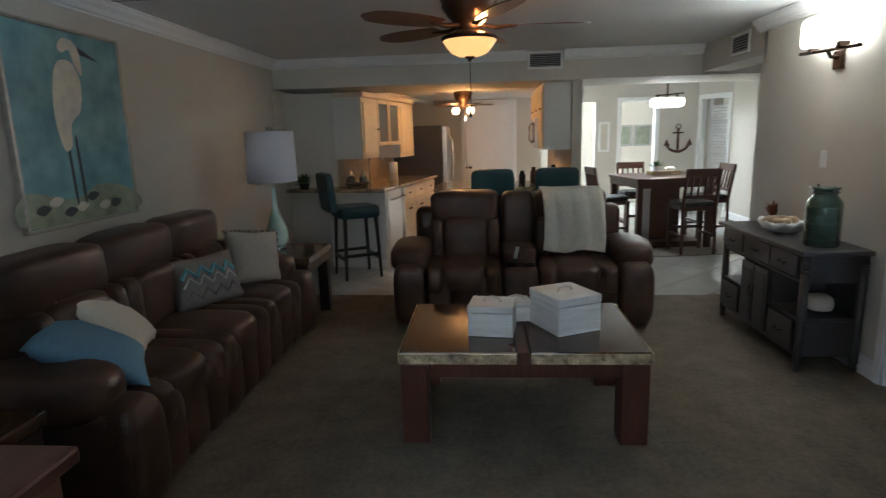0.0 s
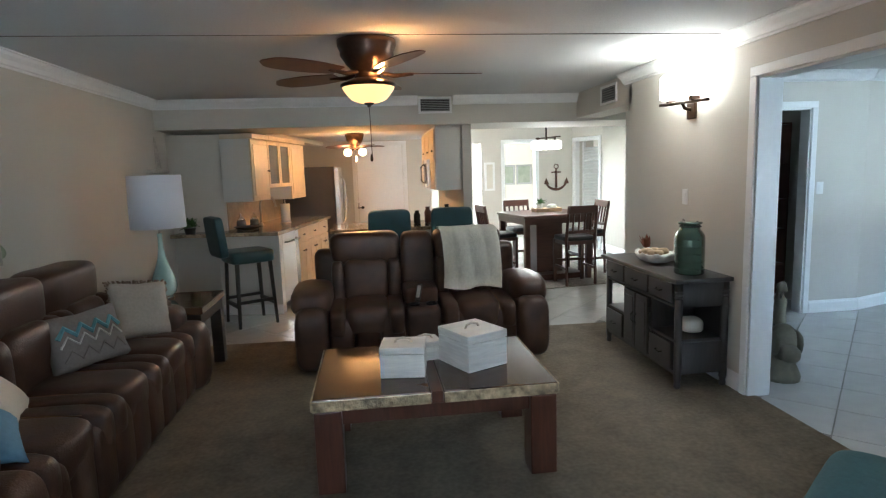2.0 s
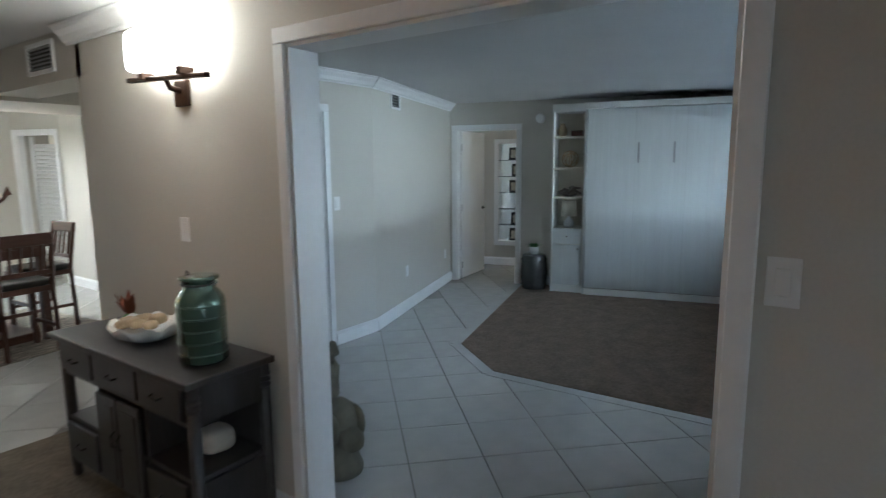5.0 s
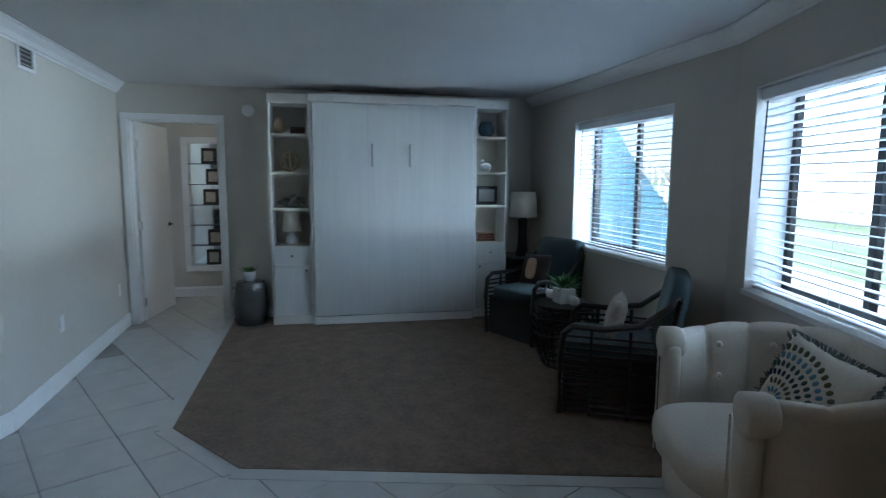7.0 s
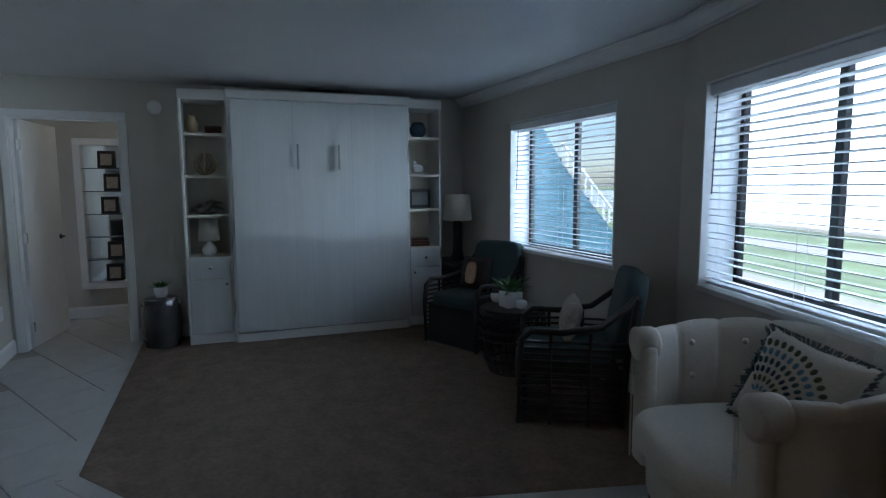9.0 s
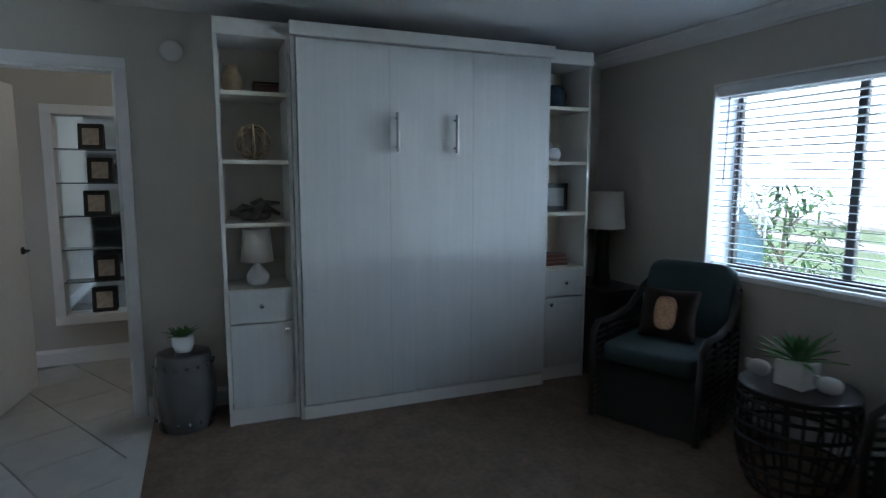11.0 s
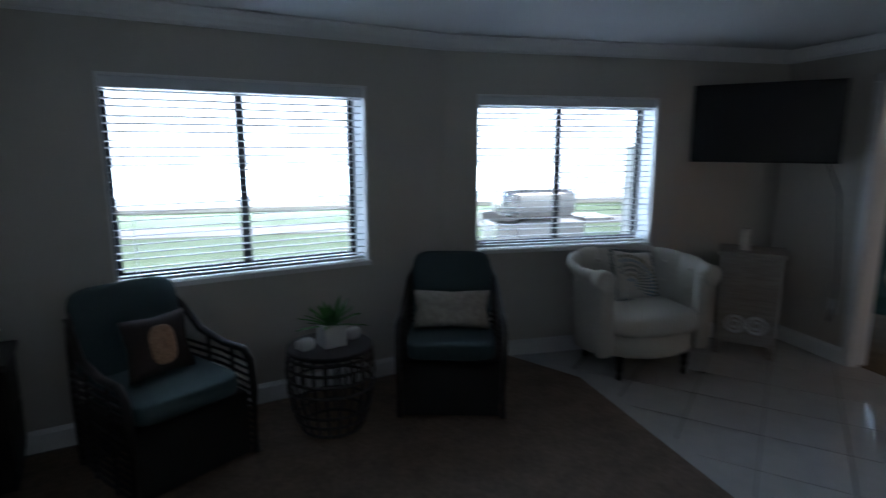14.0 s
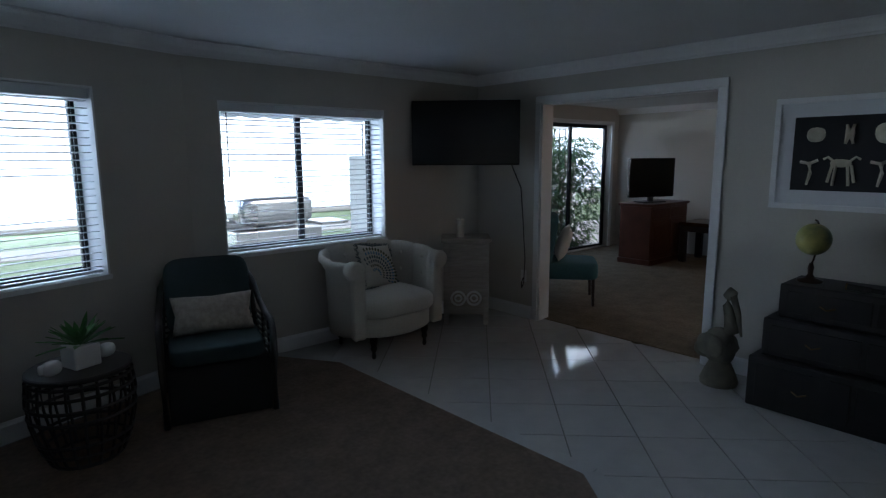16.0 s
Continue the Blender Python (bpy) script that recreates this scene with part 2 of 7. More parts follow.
def skirting(p, q):
    return profile_run("baseboard", p, q, 0.0, BASE, TRIM, "white painted baseboard along the wall")


def casing(name, p, q, a, b, head, width=0.062, both=0.0, label="white painted door casing"):
    """Flat trim round an opening between a and b of a wall, with the lining of its sides; both: the wall's thickness."""
    m, _ = run(p, q)
    bm = bmesh.new()
    for y0, y1 in ((0.002, 0.02), (-both - 0.02, -both - 0.002)):
        box(a - width, y0, 0, a, y1, head, 0.004, 1, bm, m)
        box(b, y0, 0, b + width, y1, head, 0.004, 1, bm, m)
        box(a - width, y0, head, b + width, y1, head + width, 0.004, 1, bm, m)
    box(a, -both - 0.002, 0, a + 0.014, 0.002, head, 0, 1, bm, m)
    box(b - 0.014, -both - 0.002, 0, b, 0.002, head, 0, 1, bm, m)
    box(a + 0.014, -both - 0.002, head - 0.014, b - 0.014, 0.002, head, 0, 1, bm, m)
    return setting(name, bm, TRIM, label, "trim")


# ---- structure ----
CEIL = 2.40
# living room
wall("wall_living_west", (-2.1, 6.9), (-2.1, -0.45), CEIL, 0.15)
wall("wall_living_south", (-2.25, -0.45), (2.6, -0.45), CEIL, 0.15, [(0.4, 3.4, 0.02, 2.12)])
DOOR_A, DOOR_B = 2.18, 3.80
wall("wall_den_opening", (2.6, -0.45), (2.6, 5.11), CEIL, 0.15, [(DOOR_A, DOOR_B, 0.0, 2.08)])
casing("casing_den_opening", (2.6, -0.45), (2.6, 5.11), DOOR_A, DOOR_B, 2.08, both=0.15, label="wide white cased opening without a door")
setting("ceiling_living", box(-2.25, -0.6, CEIL, 2.75, 7.05, CEIL + 0.1), CEILING, "white textured ceiling of the living room", "ceiling")
setting("ceiling_seam", box(-2.1, 3.62, CEIL - 0.004, 2.6, 3.626, CEIL + 0.002), GROUT, "fine dark joint across the ceiling", "ceiling")
crown((-2.1, 6.55), (-2.1, -0.45), CEIL)
crown((2.6, -0.45), (2.6, 5.25), CEIL)
crown((2.6, 6.55), (1.14, 6.55), CEIL)
crown((0.74, 6.55), (-2.1, 6.55), CEIL)
skirting((2.6, 3.42), (2.6, 5.11))
skirting((2.6, -0.45), (2.6, 1.66))
# header over the kitchen and the dining corner
setting("soffit_kitchen", box(-2.25, 6.552, 2.09, 4.7, 7.55, CEIL + 0.1), PAINT, "painted drop soffit over the kitchen bar", "wall")
setting("soffit_dining", box(2.602, 5.112, 2.12, 2.9, 6.55, CEIL + 0.1), PAINT, "painted drop soffit beside the dining corner", "wall")
# den: window wall, bent once, bed wall, north wall, bent once
EAST, NORTH_B, NORTH_A, SOUTH_A = 3.25, 4.32, 5.17, 0.895
BEND_S, BEND_N = (KX, KY), (5.09, NORTH_A)
SE, NE = at_b(EAST, 0)[:2], at_b(EAST, NORTH_B)[:2]
W2, W1 = (1.20, 2.69, 0.85, 2.01), (0.615, 2.15, 0.85, 2.03)
wall("wall_den_south_west", (2.75, SOUTH_A), BEND_S, CEIL, 0.26, [W2])
wall("wall_den_south_east", BEND_S, SE, CEIL, 0.26, [W1])
wall("wall_den_east", SE, NE, CEIL, 0.12, [(3.40, 4.23, 0.0, 2.05)])
wall("wall_den_north_east", NE, BEND_N, CEIL, 0.12)
wall("wall_den_north_west", BEND_N, (2.75, NORTH_A), CEIL, 0.12, [(BEND_N[0] - 4.47, BEND_N[0] - 3.72, 0.0, 2.05)])
wall("wall_den_west_return", (2.752, NORTH_A), (2.752, 5.112), CEIL, 0.15)
casing("casing_hall_door", SE, NE, 3.40, 4.23, 2.05, both=0.12)
casing("casing_closet_door", BEND_N, (2.75, NORTH_A), BEND_N[0] - 4.47, BEND_N[0] - 3.72, 2.05, both=0.12)
setting("ceiling_den", prism([(2.75, SOUTH_A - 0.2), (KX, KY - 0.2), at_b(EAST + 0.15, -0.2)[:2], at_b(EAST + 0.15, NORTH_B + 0.15)[:2], (5.06, NORTH_A + 0.15), (2.75, NORTH_A + 0.15)], CEIL, CEIL + 0.1), CEILING, "white textured ceiling of the den", "ceiling")
for p, q in (((2.75, SOUTH_A), BEND_S), (BEND_S, SE), (NE, BEND_N), (BEND_N, (2.75, NORTH_A)), ((2.75, NORTH_A), (2.75, SOUTH_A))):
    crown(p, q, CEIL)
for p, q in (((2.75, SOUTH_A), BEND_S), (BEND_S, SE), (NE, BEND_N), (BEND_N, (4.54, NORTH_A)), ((2.75, NORTH_A), (2.75, 3.42)), ((2.75, 1.66), (2.75, SOUTH_A)), (SE, at_b(EAST, 3.33)[:2])):
    skirting(p, q)
# kitchen and dining shell
wall("wall_kitchen_west", (-2.1, 10.6), (-2.1, 6.902), CEIL, 0.15)
wall("wall_kitchen_north", (1.27, 10.3), (-2.1, 10.3), CEIL, 0.12)
wall("wall_partition", (1.38, 9.3), (1.38, 6.75), CEIL, 0.11, label="white end of the wall between kitchen and dining corner")
wall("wall_dining_east", (4.42, 6.1), (4.42, 10.15), CEIL, 0.12)
wall("wall_dining_diagonal", (4.42, 10.152), (4.11, 10.898), CEIL, 0.1, [(0.09, 0.72, 0.0, 2.05)])
casing("casing_pantry_door", (4.42, 10.152), (4.11, 10.898), 0.09, 0.72, 2.05, both=0.1)
wall("wall_pantry_back", (5.2, 10.0), (5.2, 12.6), CEIL, 0.1)
wall("wall_pantry_side", (4.54, 10.0), (5.2, 10.0), CEIL, 0.1)
skirting((4.42, 6.1), (4.42, 10.15))
wall("wall_dining_south", (3.0, 6.1), (4.9, 6.1), CEIL, 0.10)
setting("wall_pier", box(3.0, NORTH_A + 0.121, 0, 3.58, 5.999, CEIL), PAINT, "painted pier between the closet and the dining corner", "wall")
wall("wall_dining_north", (4.55, 10.9), (1.27, 10.9), CEIL, 0.12, [(1.17, 1.80, 0.0, 2.05), (2.25, 3.1, 0.0, 2.05)])
casing("casing_hall_opening", (4.55, 10.9), (1.27, 10.9), 1.17, 1.80, 2.05, both=0.12)
wall("wall_hall_back", (5.2, 12.6), (1.9, 12.6), CEIL, 0.12)
setting("ceiling_dining", box(1.27, 7.55, CEIL, 5.2, 12.8, CEIL + 0.1), CEILING, "white ceiling over the dining corner", "ceiling")
setting("ceiling_dining_side", box(2.9, 6.06, CEIL, 4.7, 7.05, CEIL + 0.1), CEILING, "white ceiling beside the dining corner", "ceiling")
setting("ceiling_kitchen", box(-2.25, 7.556, 2.13, 1.27, 10.5, CEIL + 0.1), CEILING, "white kitchen ceiling in warm lamplight", "ceiling")
# hall behind the den door
h0, h1 = at_b(EAST + 1.35, 4.9)[:2], at_b(EAST + 1.35, 2.2)[:2]
wall("wall_hall_east", h1, h0, CEIL, 0.1)
wall("wall_hall_north", h0, at_b(EAST + 0.12, 4.9)[:2], CEIL, 0.1)
wall("wall_hall_south", at_b(EAST + 0.12, 2.2)[:2], h1, CEIL, 0.1)
skirting(h1, h0)
setting("ceiling_hall", prism([at_b(EAST + 0.12, 2.1)[:2], at_b(EAST + 1.5, 2.1)[:2], at_b(EAST + 1.5, 5.0)[:2], at_b(EAST + 0.12, 5.0)[:2]], CEIL, CEIL + 0.08), CEILING, "white hall ceiling", "ceiling")
# closet behind the north door
wall("wall_closet_east", (4.78, NORTH_A + 0.121), (4.78, 5.999), CEIL, 0.1)
setting("ceiling_closet", box(3.4, NORTH_A + 0.16, CEIL, 5.0, 6.05, CEIL + 0.08), CEILING, "white closet ceiling", "ceiling")

# floors
setting("floor_slab", box(-2.3, -0.65, -0.12, 9.6, 13.2, -0.012), GROUT, "grey grout bed under the tiles", "floor")
CARPET_EDGE = [(-2.1, -0.45), (2.66, -0.45), (2.66, 5.30), (-2.1, 5.42)]
setting("floor_living", prism(CARPET_EDGE, -0.01, 0.006), CARPET, "worn beige cut-pile carpet with brown stains", "carpet")
RUG_EDGE = [at_b(EAST, 3.30)[:2], (5.19, 4.25), (4.755, 3.66), (4.82, 1.45), (5.08, 1.05), at_b(-0.45, 0.09)[:2], at_b(0.0, 0.05)[:2], at_b(EAST, 0.05)[:2]]
setting("floor_den_carpet", prism(RUG_EDGE, -0.01, 0.008), RUG, "taupe carpet laid into the tiled den floor", "carpet")
for p, q in zip(RUG_EDGE[:5], RUG_EDGE[1:6]):
    m, length = run(p, q)
    setting("carpet_border", box(-0.02, -0.10, -0.01, length + 0.02, -0.003, 0.004, m=m), TILE, "pale marble border strip round the carpet", "floor")


# ---- large furniture ----
def leather_seat(name, label, width, seats, depth, m, group="leather suite", console=None):
    """A reclining leather sofa: rounded arms, split back cushions with a headrest roll, tufted seats and footrest panels. It faces its own -y."""
    s = thing(name, label, "sofa", m, group)
    arm = 0.27
    part("base", box(-width / 2 + 0.05, -depth + 0.16, 0.03, width / 2 - 0.05, -0.12, 0.30, 0.03, 3), LEATHER, s, smooth=True)
    part("back_shell", box(-width / 2 + 0.12, -0.24, 0.10, width / 2 - 0.12, -0.04, 0.90, 0.06, 3), LEATHER, s, smooth=True)
    inner = width - 2 * arm
    spans, at = [], -inner / 2
    unit = (inner - (console or 0)) / seats
    for k in range(seats):
        spans.append((at, at + unit, False))
        at += unit
        if console and k == seats // 2 - 1:
            spans.append((at, at + console, True))
            at += console
    for a, b, is_console in spans:
        c, w = (a + b) / 2, b - a
        if is_console:
            part("console_back", soft(c, -0.27, 0.74, w * 0.97, 0.26, 0.60, 0.35), LEATHER, s, smooth=True)
            part("console_lid", soft(c, -0.50, 0.53, w * 0.95, 0.42, 0.16, 0.35), LEATHER, s, smooth=True)
            part("console_front", soft(c, -0.66, 0.26, w * 0.96, 0.50, 0.46, 0.25), LEATHER, s, smooth=True)
            for dx in (-0.07, 0.07):
                part("cup_holder", lathe([(0.045, 0.49), (0.045, 0.505), (0.036, 0.505), (0.034, 0.48)], 20, None, Matrix.Translation((c + dx, -0.80, 0))), BLACK, s)
            continue
        part("headrest", soft(c, -0.25, 0.91, w * 1.0, 0.28, 0.29, 0.42, wobble=0.05), LEATHER, s, smooth=True)
        part("lumbar_cushion", soft(c, -0.34, 0.63, w * 0.66, 0.24, 0.40, 0.42, wobble=0.04), LEATHER, s, smooth=True)
        for sx in (-1, 1):
            part("back_bolster", soft(c + sx * w * 0.40, -0.33, 0.62, w * 0.19, 0.26, 0.40, 0.45), LEATHER, s, smooth=True)
        part("seat_cushion", soft(c, -0.62, 0.40, w * 0.60, 0.66, 0.24, 0.45, wobble=0.04), LEATHER, s, smooth=True)
        for sx in (-1, 1):
            part("seat_bolster", soft(c + sx * w * 0.385, -0.62, 0.39, w * 0.23, 0.68, 0.24, 0.45), LEATHER, s, smooth=True)
            part("seat_seam", tube([(c + sx * w * 0.285, -0.36, 0.497), (c + sx * w * 0.285, -0.62, 0.502), (c + sx * w * 0.285, -0.86, 0.49)], 0.0025, 6), THREAD, s)
        for j in (-1, 0, 1):
            part("footrest_pad", soft(c + j * w * 0.33, -depth + 0.20, 0.24, w * 0.335, 0.26, 0.40, 0.4), LEATHER, s, smooth=True)
        part("stitching", tube([(a + 0.05, -0.125 - 0.26, 0.80), (c, -0.40, 0.79), (b - 0.05, -0.385, 0.80)], 0.0025, 6), THREAD, s)
    for sx in (-1, 1):
        x = sx * (width / 2 - arm / 2)
        part("armrest", soft(x * 1.01, -0.52, 0.555, arm * 1.25, 0.68, 0.23, 0.6, wobble=0.06), LEATHER, s, smooth=True)
        part("arm_side", soft(x, -depth / 2 + 0.02, 0.27, arm, depth - 0.10, 0.50, 0.3), LEATHER, s, smooth=True)
        part("arm_front", soft(x, -depth + 0.17, 0.28, arm * 0.98, 0.30, 0.50, 0.5), LEATHER, s, smooth=True)
    return s


leather_seat("sofa", "long brown leather reclining sofa with rolled headrests", 2.45, 3, 1.02, pose(-2.07, 3.14, 0, 0, 0, 90))
leather_seat("loveseat", "brown leather reclining loveseat with a middle console and cup holders", 2.05, 2, 1.0, pose(0.55, 5.30, 0), console=0.30)


def coffee_table():
    t = thing("coffee_table", "dark wood coffee table with two polished brown marble slabs", "coffee table", pose(0.45, 3.05, 0))
    x, y = 0.605, 0.41
    for sx in (-1, 1):
        for sy in (-1, 1):
            part("leg", box(min(sx * x, sx * (x - 0.135)), min(sy * y, sy * (y - 0.135)), 0.0, max(sx * x, sx * (x - 0.135)), max(sy * y, sy * (y - 0.135)), 0.425, 0.006, 2), REDWOOD, t)
        part("side_apron", box(sx * (x - 0.06) - 0.02, -y + 0.13, 0.345, sx * (x - 0.06) + 0.02, y - 0.13, 0.425), REDWOOD, t)
    for sy in (-1, 1):
        part("apron", box(-x + 0.13, sy * (y - 0.05) - 0.015, 0.345, x - 0.13, sy * (y - 0.05) + 0.015, 0.425), REDWOOD, t)
    part("divider", box(-0.028, -y, 0.428, 0.028, y, 0.488, 0.003, 1), REDWOOD, t)
    for sx in (-1, 1):
        a, b = sx * 0.031, sx * (x + 0.005)
        part("marble_slab", box(min(a, b), -y - 0.005, 0.428, max(a, b), y + 0.005, 0.49, 0.008, 2), MARBLE, t, "polished brown and gold veined marble slab")
        for sy in (-1, 1):
            part("slab_edge", box(min(a, b) + 0.002, min(sy * (y + 0.003), sy * (y + 0.013)), 0.431, max(a, b) - 0.002, max(sy * (y + 0.003), sy * (y + 0.013)), 0.486, 0.004, 2), ROUGHEDGE, t, "rough chiselled gold stone edge")
        part("slab_edge", box(min(b - sx * 0.002, b + sx * 0.008), -y - 0.004, 0.431, max(b - sx * 0.002, b + sx * 0.008), y + 0.004, 0.486, 0.004, 2), ROUGHEDGE, t, "rough chiselled gold stone edge")
    return t


MARBLE = material("brown_marble", (0.028, 0.013, 0.008), 0.10, vary=0.5, grain=9, large=4, second=(0.085, 0.046, 0.024), spec=0.6)
ROUGHEDGE = material("chiselled_gold_stone", (0.10, 0.065, 0.03), 0.55, vary=0.5, grain=16, large=26, second=(0.46, 0.36, 0.22), bump=0.8, bump_scale=60)
coffee_table()


# the bed cabinet is turned a little from its wall to fit the camera's view
BED = Matrix.Translation(at_b(0, 0)) @ Matrix.Rotation(TURN, 4, "Z") @ Matrix.Translation((2.8, 1.67, 0)) @ Matrix.Rotation(radians(-2.5), 4, "Z") @ Matrix.Translation((-2.8, -1.67, 0))


def bed_cabinet():
    b = thing("wall_bed", "folding wall bed with whitewashed panel front and bookshelf sides", "wall bed", BED)
    f, back, y0, y1 = 2.76, 3.185, 0.845, 2.475
    part("bed_side", box(f + 0.01, y0 - 0.02, 0, back, y0, 2.30), BEDPANEL, b)
    part("bed_side", box(f + 0.01, y1, 0, back, y1 + 0.02, 2.30), BEDPANEL, b)
    part("top_rail", box(f - 0.03, y0 - 0.03, 2.225, back, y1 + 0.03, 2.30, 0.006), SHELFWHITE, b)
    part("plinth", box(f + 0.0, y0, 0.0, f + 0.03, y1, 0.085), SHELFWHITE, b)
    part("bed_front", box(f, y0 + 0.004, 0.095, f + 0.04, y1 - 0.004, 2.22, 0.004), BEDPANEL, b, "large whitewashed grey panel front")
    for k in (0.333, 0.667):
        yy = y0 + (y1 - y0) * k
        part("panel_joint", box(f - 0.0015, yy - 0.0015, 0.10, f + 0.002, yy + 0.0015, 2.215), SEAM, b)
    for yy in (1.895, 1.515):
        h = part("handle", tube([(f - 0.045, yy, 1.60), (f - 0.045, yy, 1.83)], 0.011, 12), HANDLE, b, "vertical brushed bar handle")
        for z in (1.63, 1.80):
            part("post", tube([(f, yy, z), (f - 0.045, yy, z)], 0.006, 10), BLACK, h)
    f += 0.055
    for name, ya, yb, div in (("bookcase", y1 + 0.024, 2.894, (0.81, 1.19, 1.545, 1.92)), ("bookcase", 0.464, y0 - 0.024, (0.82, 1.21, 1.56, 1.93))):
        side = part(name, box(f, ya, 0, back, ya + 0.02, 2.295), SHELFWHITE, b, "white bookcase with open shelves over a drawer and a door")
        for yy0, yy1 in ((yb - 0.02, yb),):
            part("side_panel", box(f, yy0, 0, back, yy1, 2.295), SHELFWHITE, side)
        part("back_panel", box(back - 0.012, ya + 0.02, 0, back - 0.002, yb - 0.02, 2.295), SHELFCREAM, side)
        part("cornice", box(f - 0.006, ya - 0.004, 2.21, back, yb + 0.004, 2.30, 0.005), SHELFWHITE, side)
        for z in div:
            part("shelf", box(f + 0.004, ya + 0.021, z - 0.022, back - 0.014, yb - 0.021, z), SHELFCREAM, side)
        part("plinth", box(f + 0.012, ya + 0.02, 0, f + 0.03, yb - 0.02, 0.10), SHELFWHITE, side)
        part("drawer_front", box(f - 0.004, ya + 0.024, 0.615, f + 0.016, yb - 0.024, 0.805, 0.003), BEDPANEL, side)
        part("cabinet_door", box(f - 0.004, ya + 0.024, 0.105, f + 0.016, yb - 0.024, 0.607, 0.003), BEDPANEL, side)
        for yy, z in (((ya + yb) / 2, 0.715), (ya + 0.06 if ya > 1 else yb - 0.06, 0.565)):
            part("knob", lathe([(0.004, 0), (0.004, 0.014), (0.013, 0.018), (0.014, 0.026), (0.006, 0.031)], 14, None, Matrix.Translation((f - 0.004, yy, z)) @ Matrix.Rotation(-math.pi / 2, 4, "Y")), CHROME, side)
    return b


BEDPANEL = material("whitewashed_panel", (0.56, 0.57, 0.55), 0.5, vary=0.055, grain=6, large=1.6, stretch=(7, 7, 0.3), bump=0.06)
SHELFWHITE = material("white_laminate", (0.72, 0.71, 0.67), 0.45, vary=0.03)
SHELFCREAM = material("cream_laminate", (0.66, 0.62, 0.52), 0.5, vary=0.04)
HANDLE = material("brushed_nickel", (0.34, 0.33, 0.32), 0.32, metal=0.85, vary=0.1)
SEAM = material("grey_seam", (0.44, 0.45, 0.43), 0.8)
bed_cabinet()


def sideboard():
    s = thing("sideboard", "charcoal wood sideboard with drawers, doors and open shelves", "sideboard", pose(2.39, 4.13, 0, 0, 0, -90))
    w, d = 1.20, 0.39
    # its front faces its own -y, which is the west of the room
    part("top", box(-w / 2 - 0.03, -d / 2 - 0.03, 0.755, w / 2 + 0.03, d / 2, 0.785, 0.006), GREYWOOD, s)
    for sx in (-1, 1):
        for sy in (-1, 1):
            prof = [(0.016, 0), (0.024, 0.02), (0.019, 0.05), (0.026, 0.07), (0.026, 0.755)]
            leg = part("leg", lathe(prof, 12, None, Matrix.Translation((sx * (w / 2 - 0.026), sy * (d / 2 - 0.026), 0))), GREYWOOD, s, smooth=True)
            for z in (0.64, 0.665, 0.69):
                part("turned_ring", lathe([(0.026, z), (0.031, z + 0.006), (0.031, z + 0.012), (0.026, z + 0.018)], 12, None, Matrix.Translation((sx * (w / 2 - 0.026), sy * (d / 2 - 0.026), 0))), GREYWOOD, leg)
        part("end_panel_top", box(sx * (w / 2 - 0.02) - 0.008, -d / 2 + 0.04, 0.585, sx * (w / 2 - 0.02) + 0.008, d / 2 - 0.04, 0.755), GREYWOOD, s)
        part("end_panel_low", box(sx * (w / 2 - 0.02) - 0.008, -d / 2 + 0.04, 0.11, sx * (w / 2 - 0.02) + 0.008, d / 2 - 0.04, 0.33), GREYWOOD, s)
    part("back_panel", box(-w / 2 + 0.04, d / 2 - 0.03, 0.10, w / 2 - 0.04, d / 2 - 0.018, 0.755), GREYWOOD, s)
    part("bottom", box(-w / 2 + 0.03, -d / 2 + 0.01, 0.10, w / 2 - 0.03, d / 2 - 0.02, 0.125), GREYWOOD, s)
    part("middle_shelf", box(-w / 2 + 0.03, -d / 2 + 0.01, 0.33, w / 2 - 0.03, d / 2 - 0.03, 0.35), GREYWOOD, s)
    part("upper_shelf", box(-w / 2 + 0.03, -d / 2 + 0.01, 0.575, w / 2 - 0.03, d / 2 - 0.03, 0.59), GREYWOOD, s)
    for sx in (-1, 1):
        part("divider", box(sx * 0.21 - 0.01, -d / 2 + 0.015, 0.125, sx * 0.21 + 0.01, d / 2 - 0.03, 0.575), GREYWOOD, s)
    f = -d / 2 + 0.005
    for a, b, z0, z1 in ((-0.55, -0.21, 0.61, 0.745), (-0.20, 0.20, 0.61, 0.745), (0.21, 0.55, 0.61, 0.745), (-0.55, -0.23, 0.135, 0.325), (0.23, 0.55, 0.135, 0.325)):
        dr = part("drawer", box(a + 0.006, f - 0.018, z0, b - 0.006, f, z1, 0.004), GREYWOOD, s)
        c = (a + b) / 2
        part("pull", tube([(c - 0.04, f - 0.018, (z0 + z1) / 2), (c - 0.03, f - 0.038, (z0 + z1) / 2 - 0.004), (c + 0.03, f - 0.038, (z0 + z1) / 2 - 0.004), (c + 0.04, f - 0.018, (z0 + z1) / 2)], 0.005, 8), BLACK, dr)
    for a, b, hx in ((-0.20, -0.002, -0.03), (0.002, 0.20, 0.03)):
        dr = part("cabinet_door", box(a + 0.004, f - 0.018, 0.135, b - 0.004, f, 0.565, 0.004), GREYWOOD, s)
        part("door_frame", box(a + 0.03, f - 0.023, 0.17, b - 0.03, f - 0.017, 0.53, 0.004), GREYWOOD, dr)
        part("pull", tube([(hx, f - 0.018, 0.33), (hx, f - 0.036, 0.345), (hx, f - 0.036, 0.395), (hx, f - 0.018, 0.41)], 0.005, 8), BLACK, dr)
    return s


sideboard()


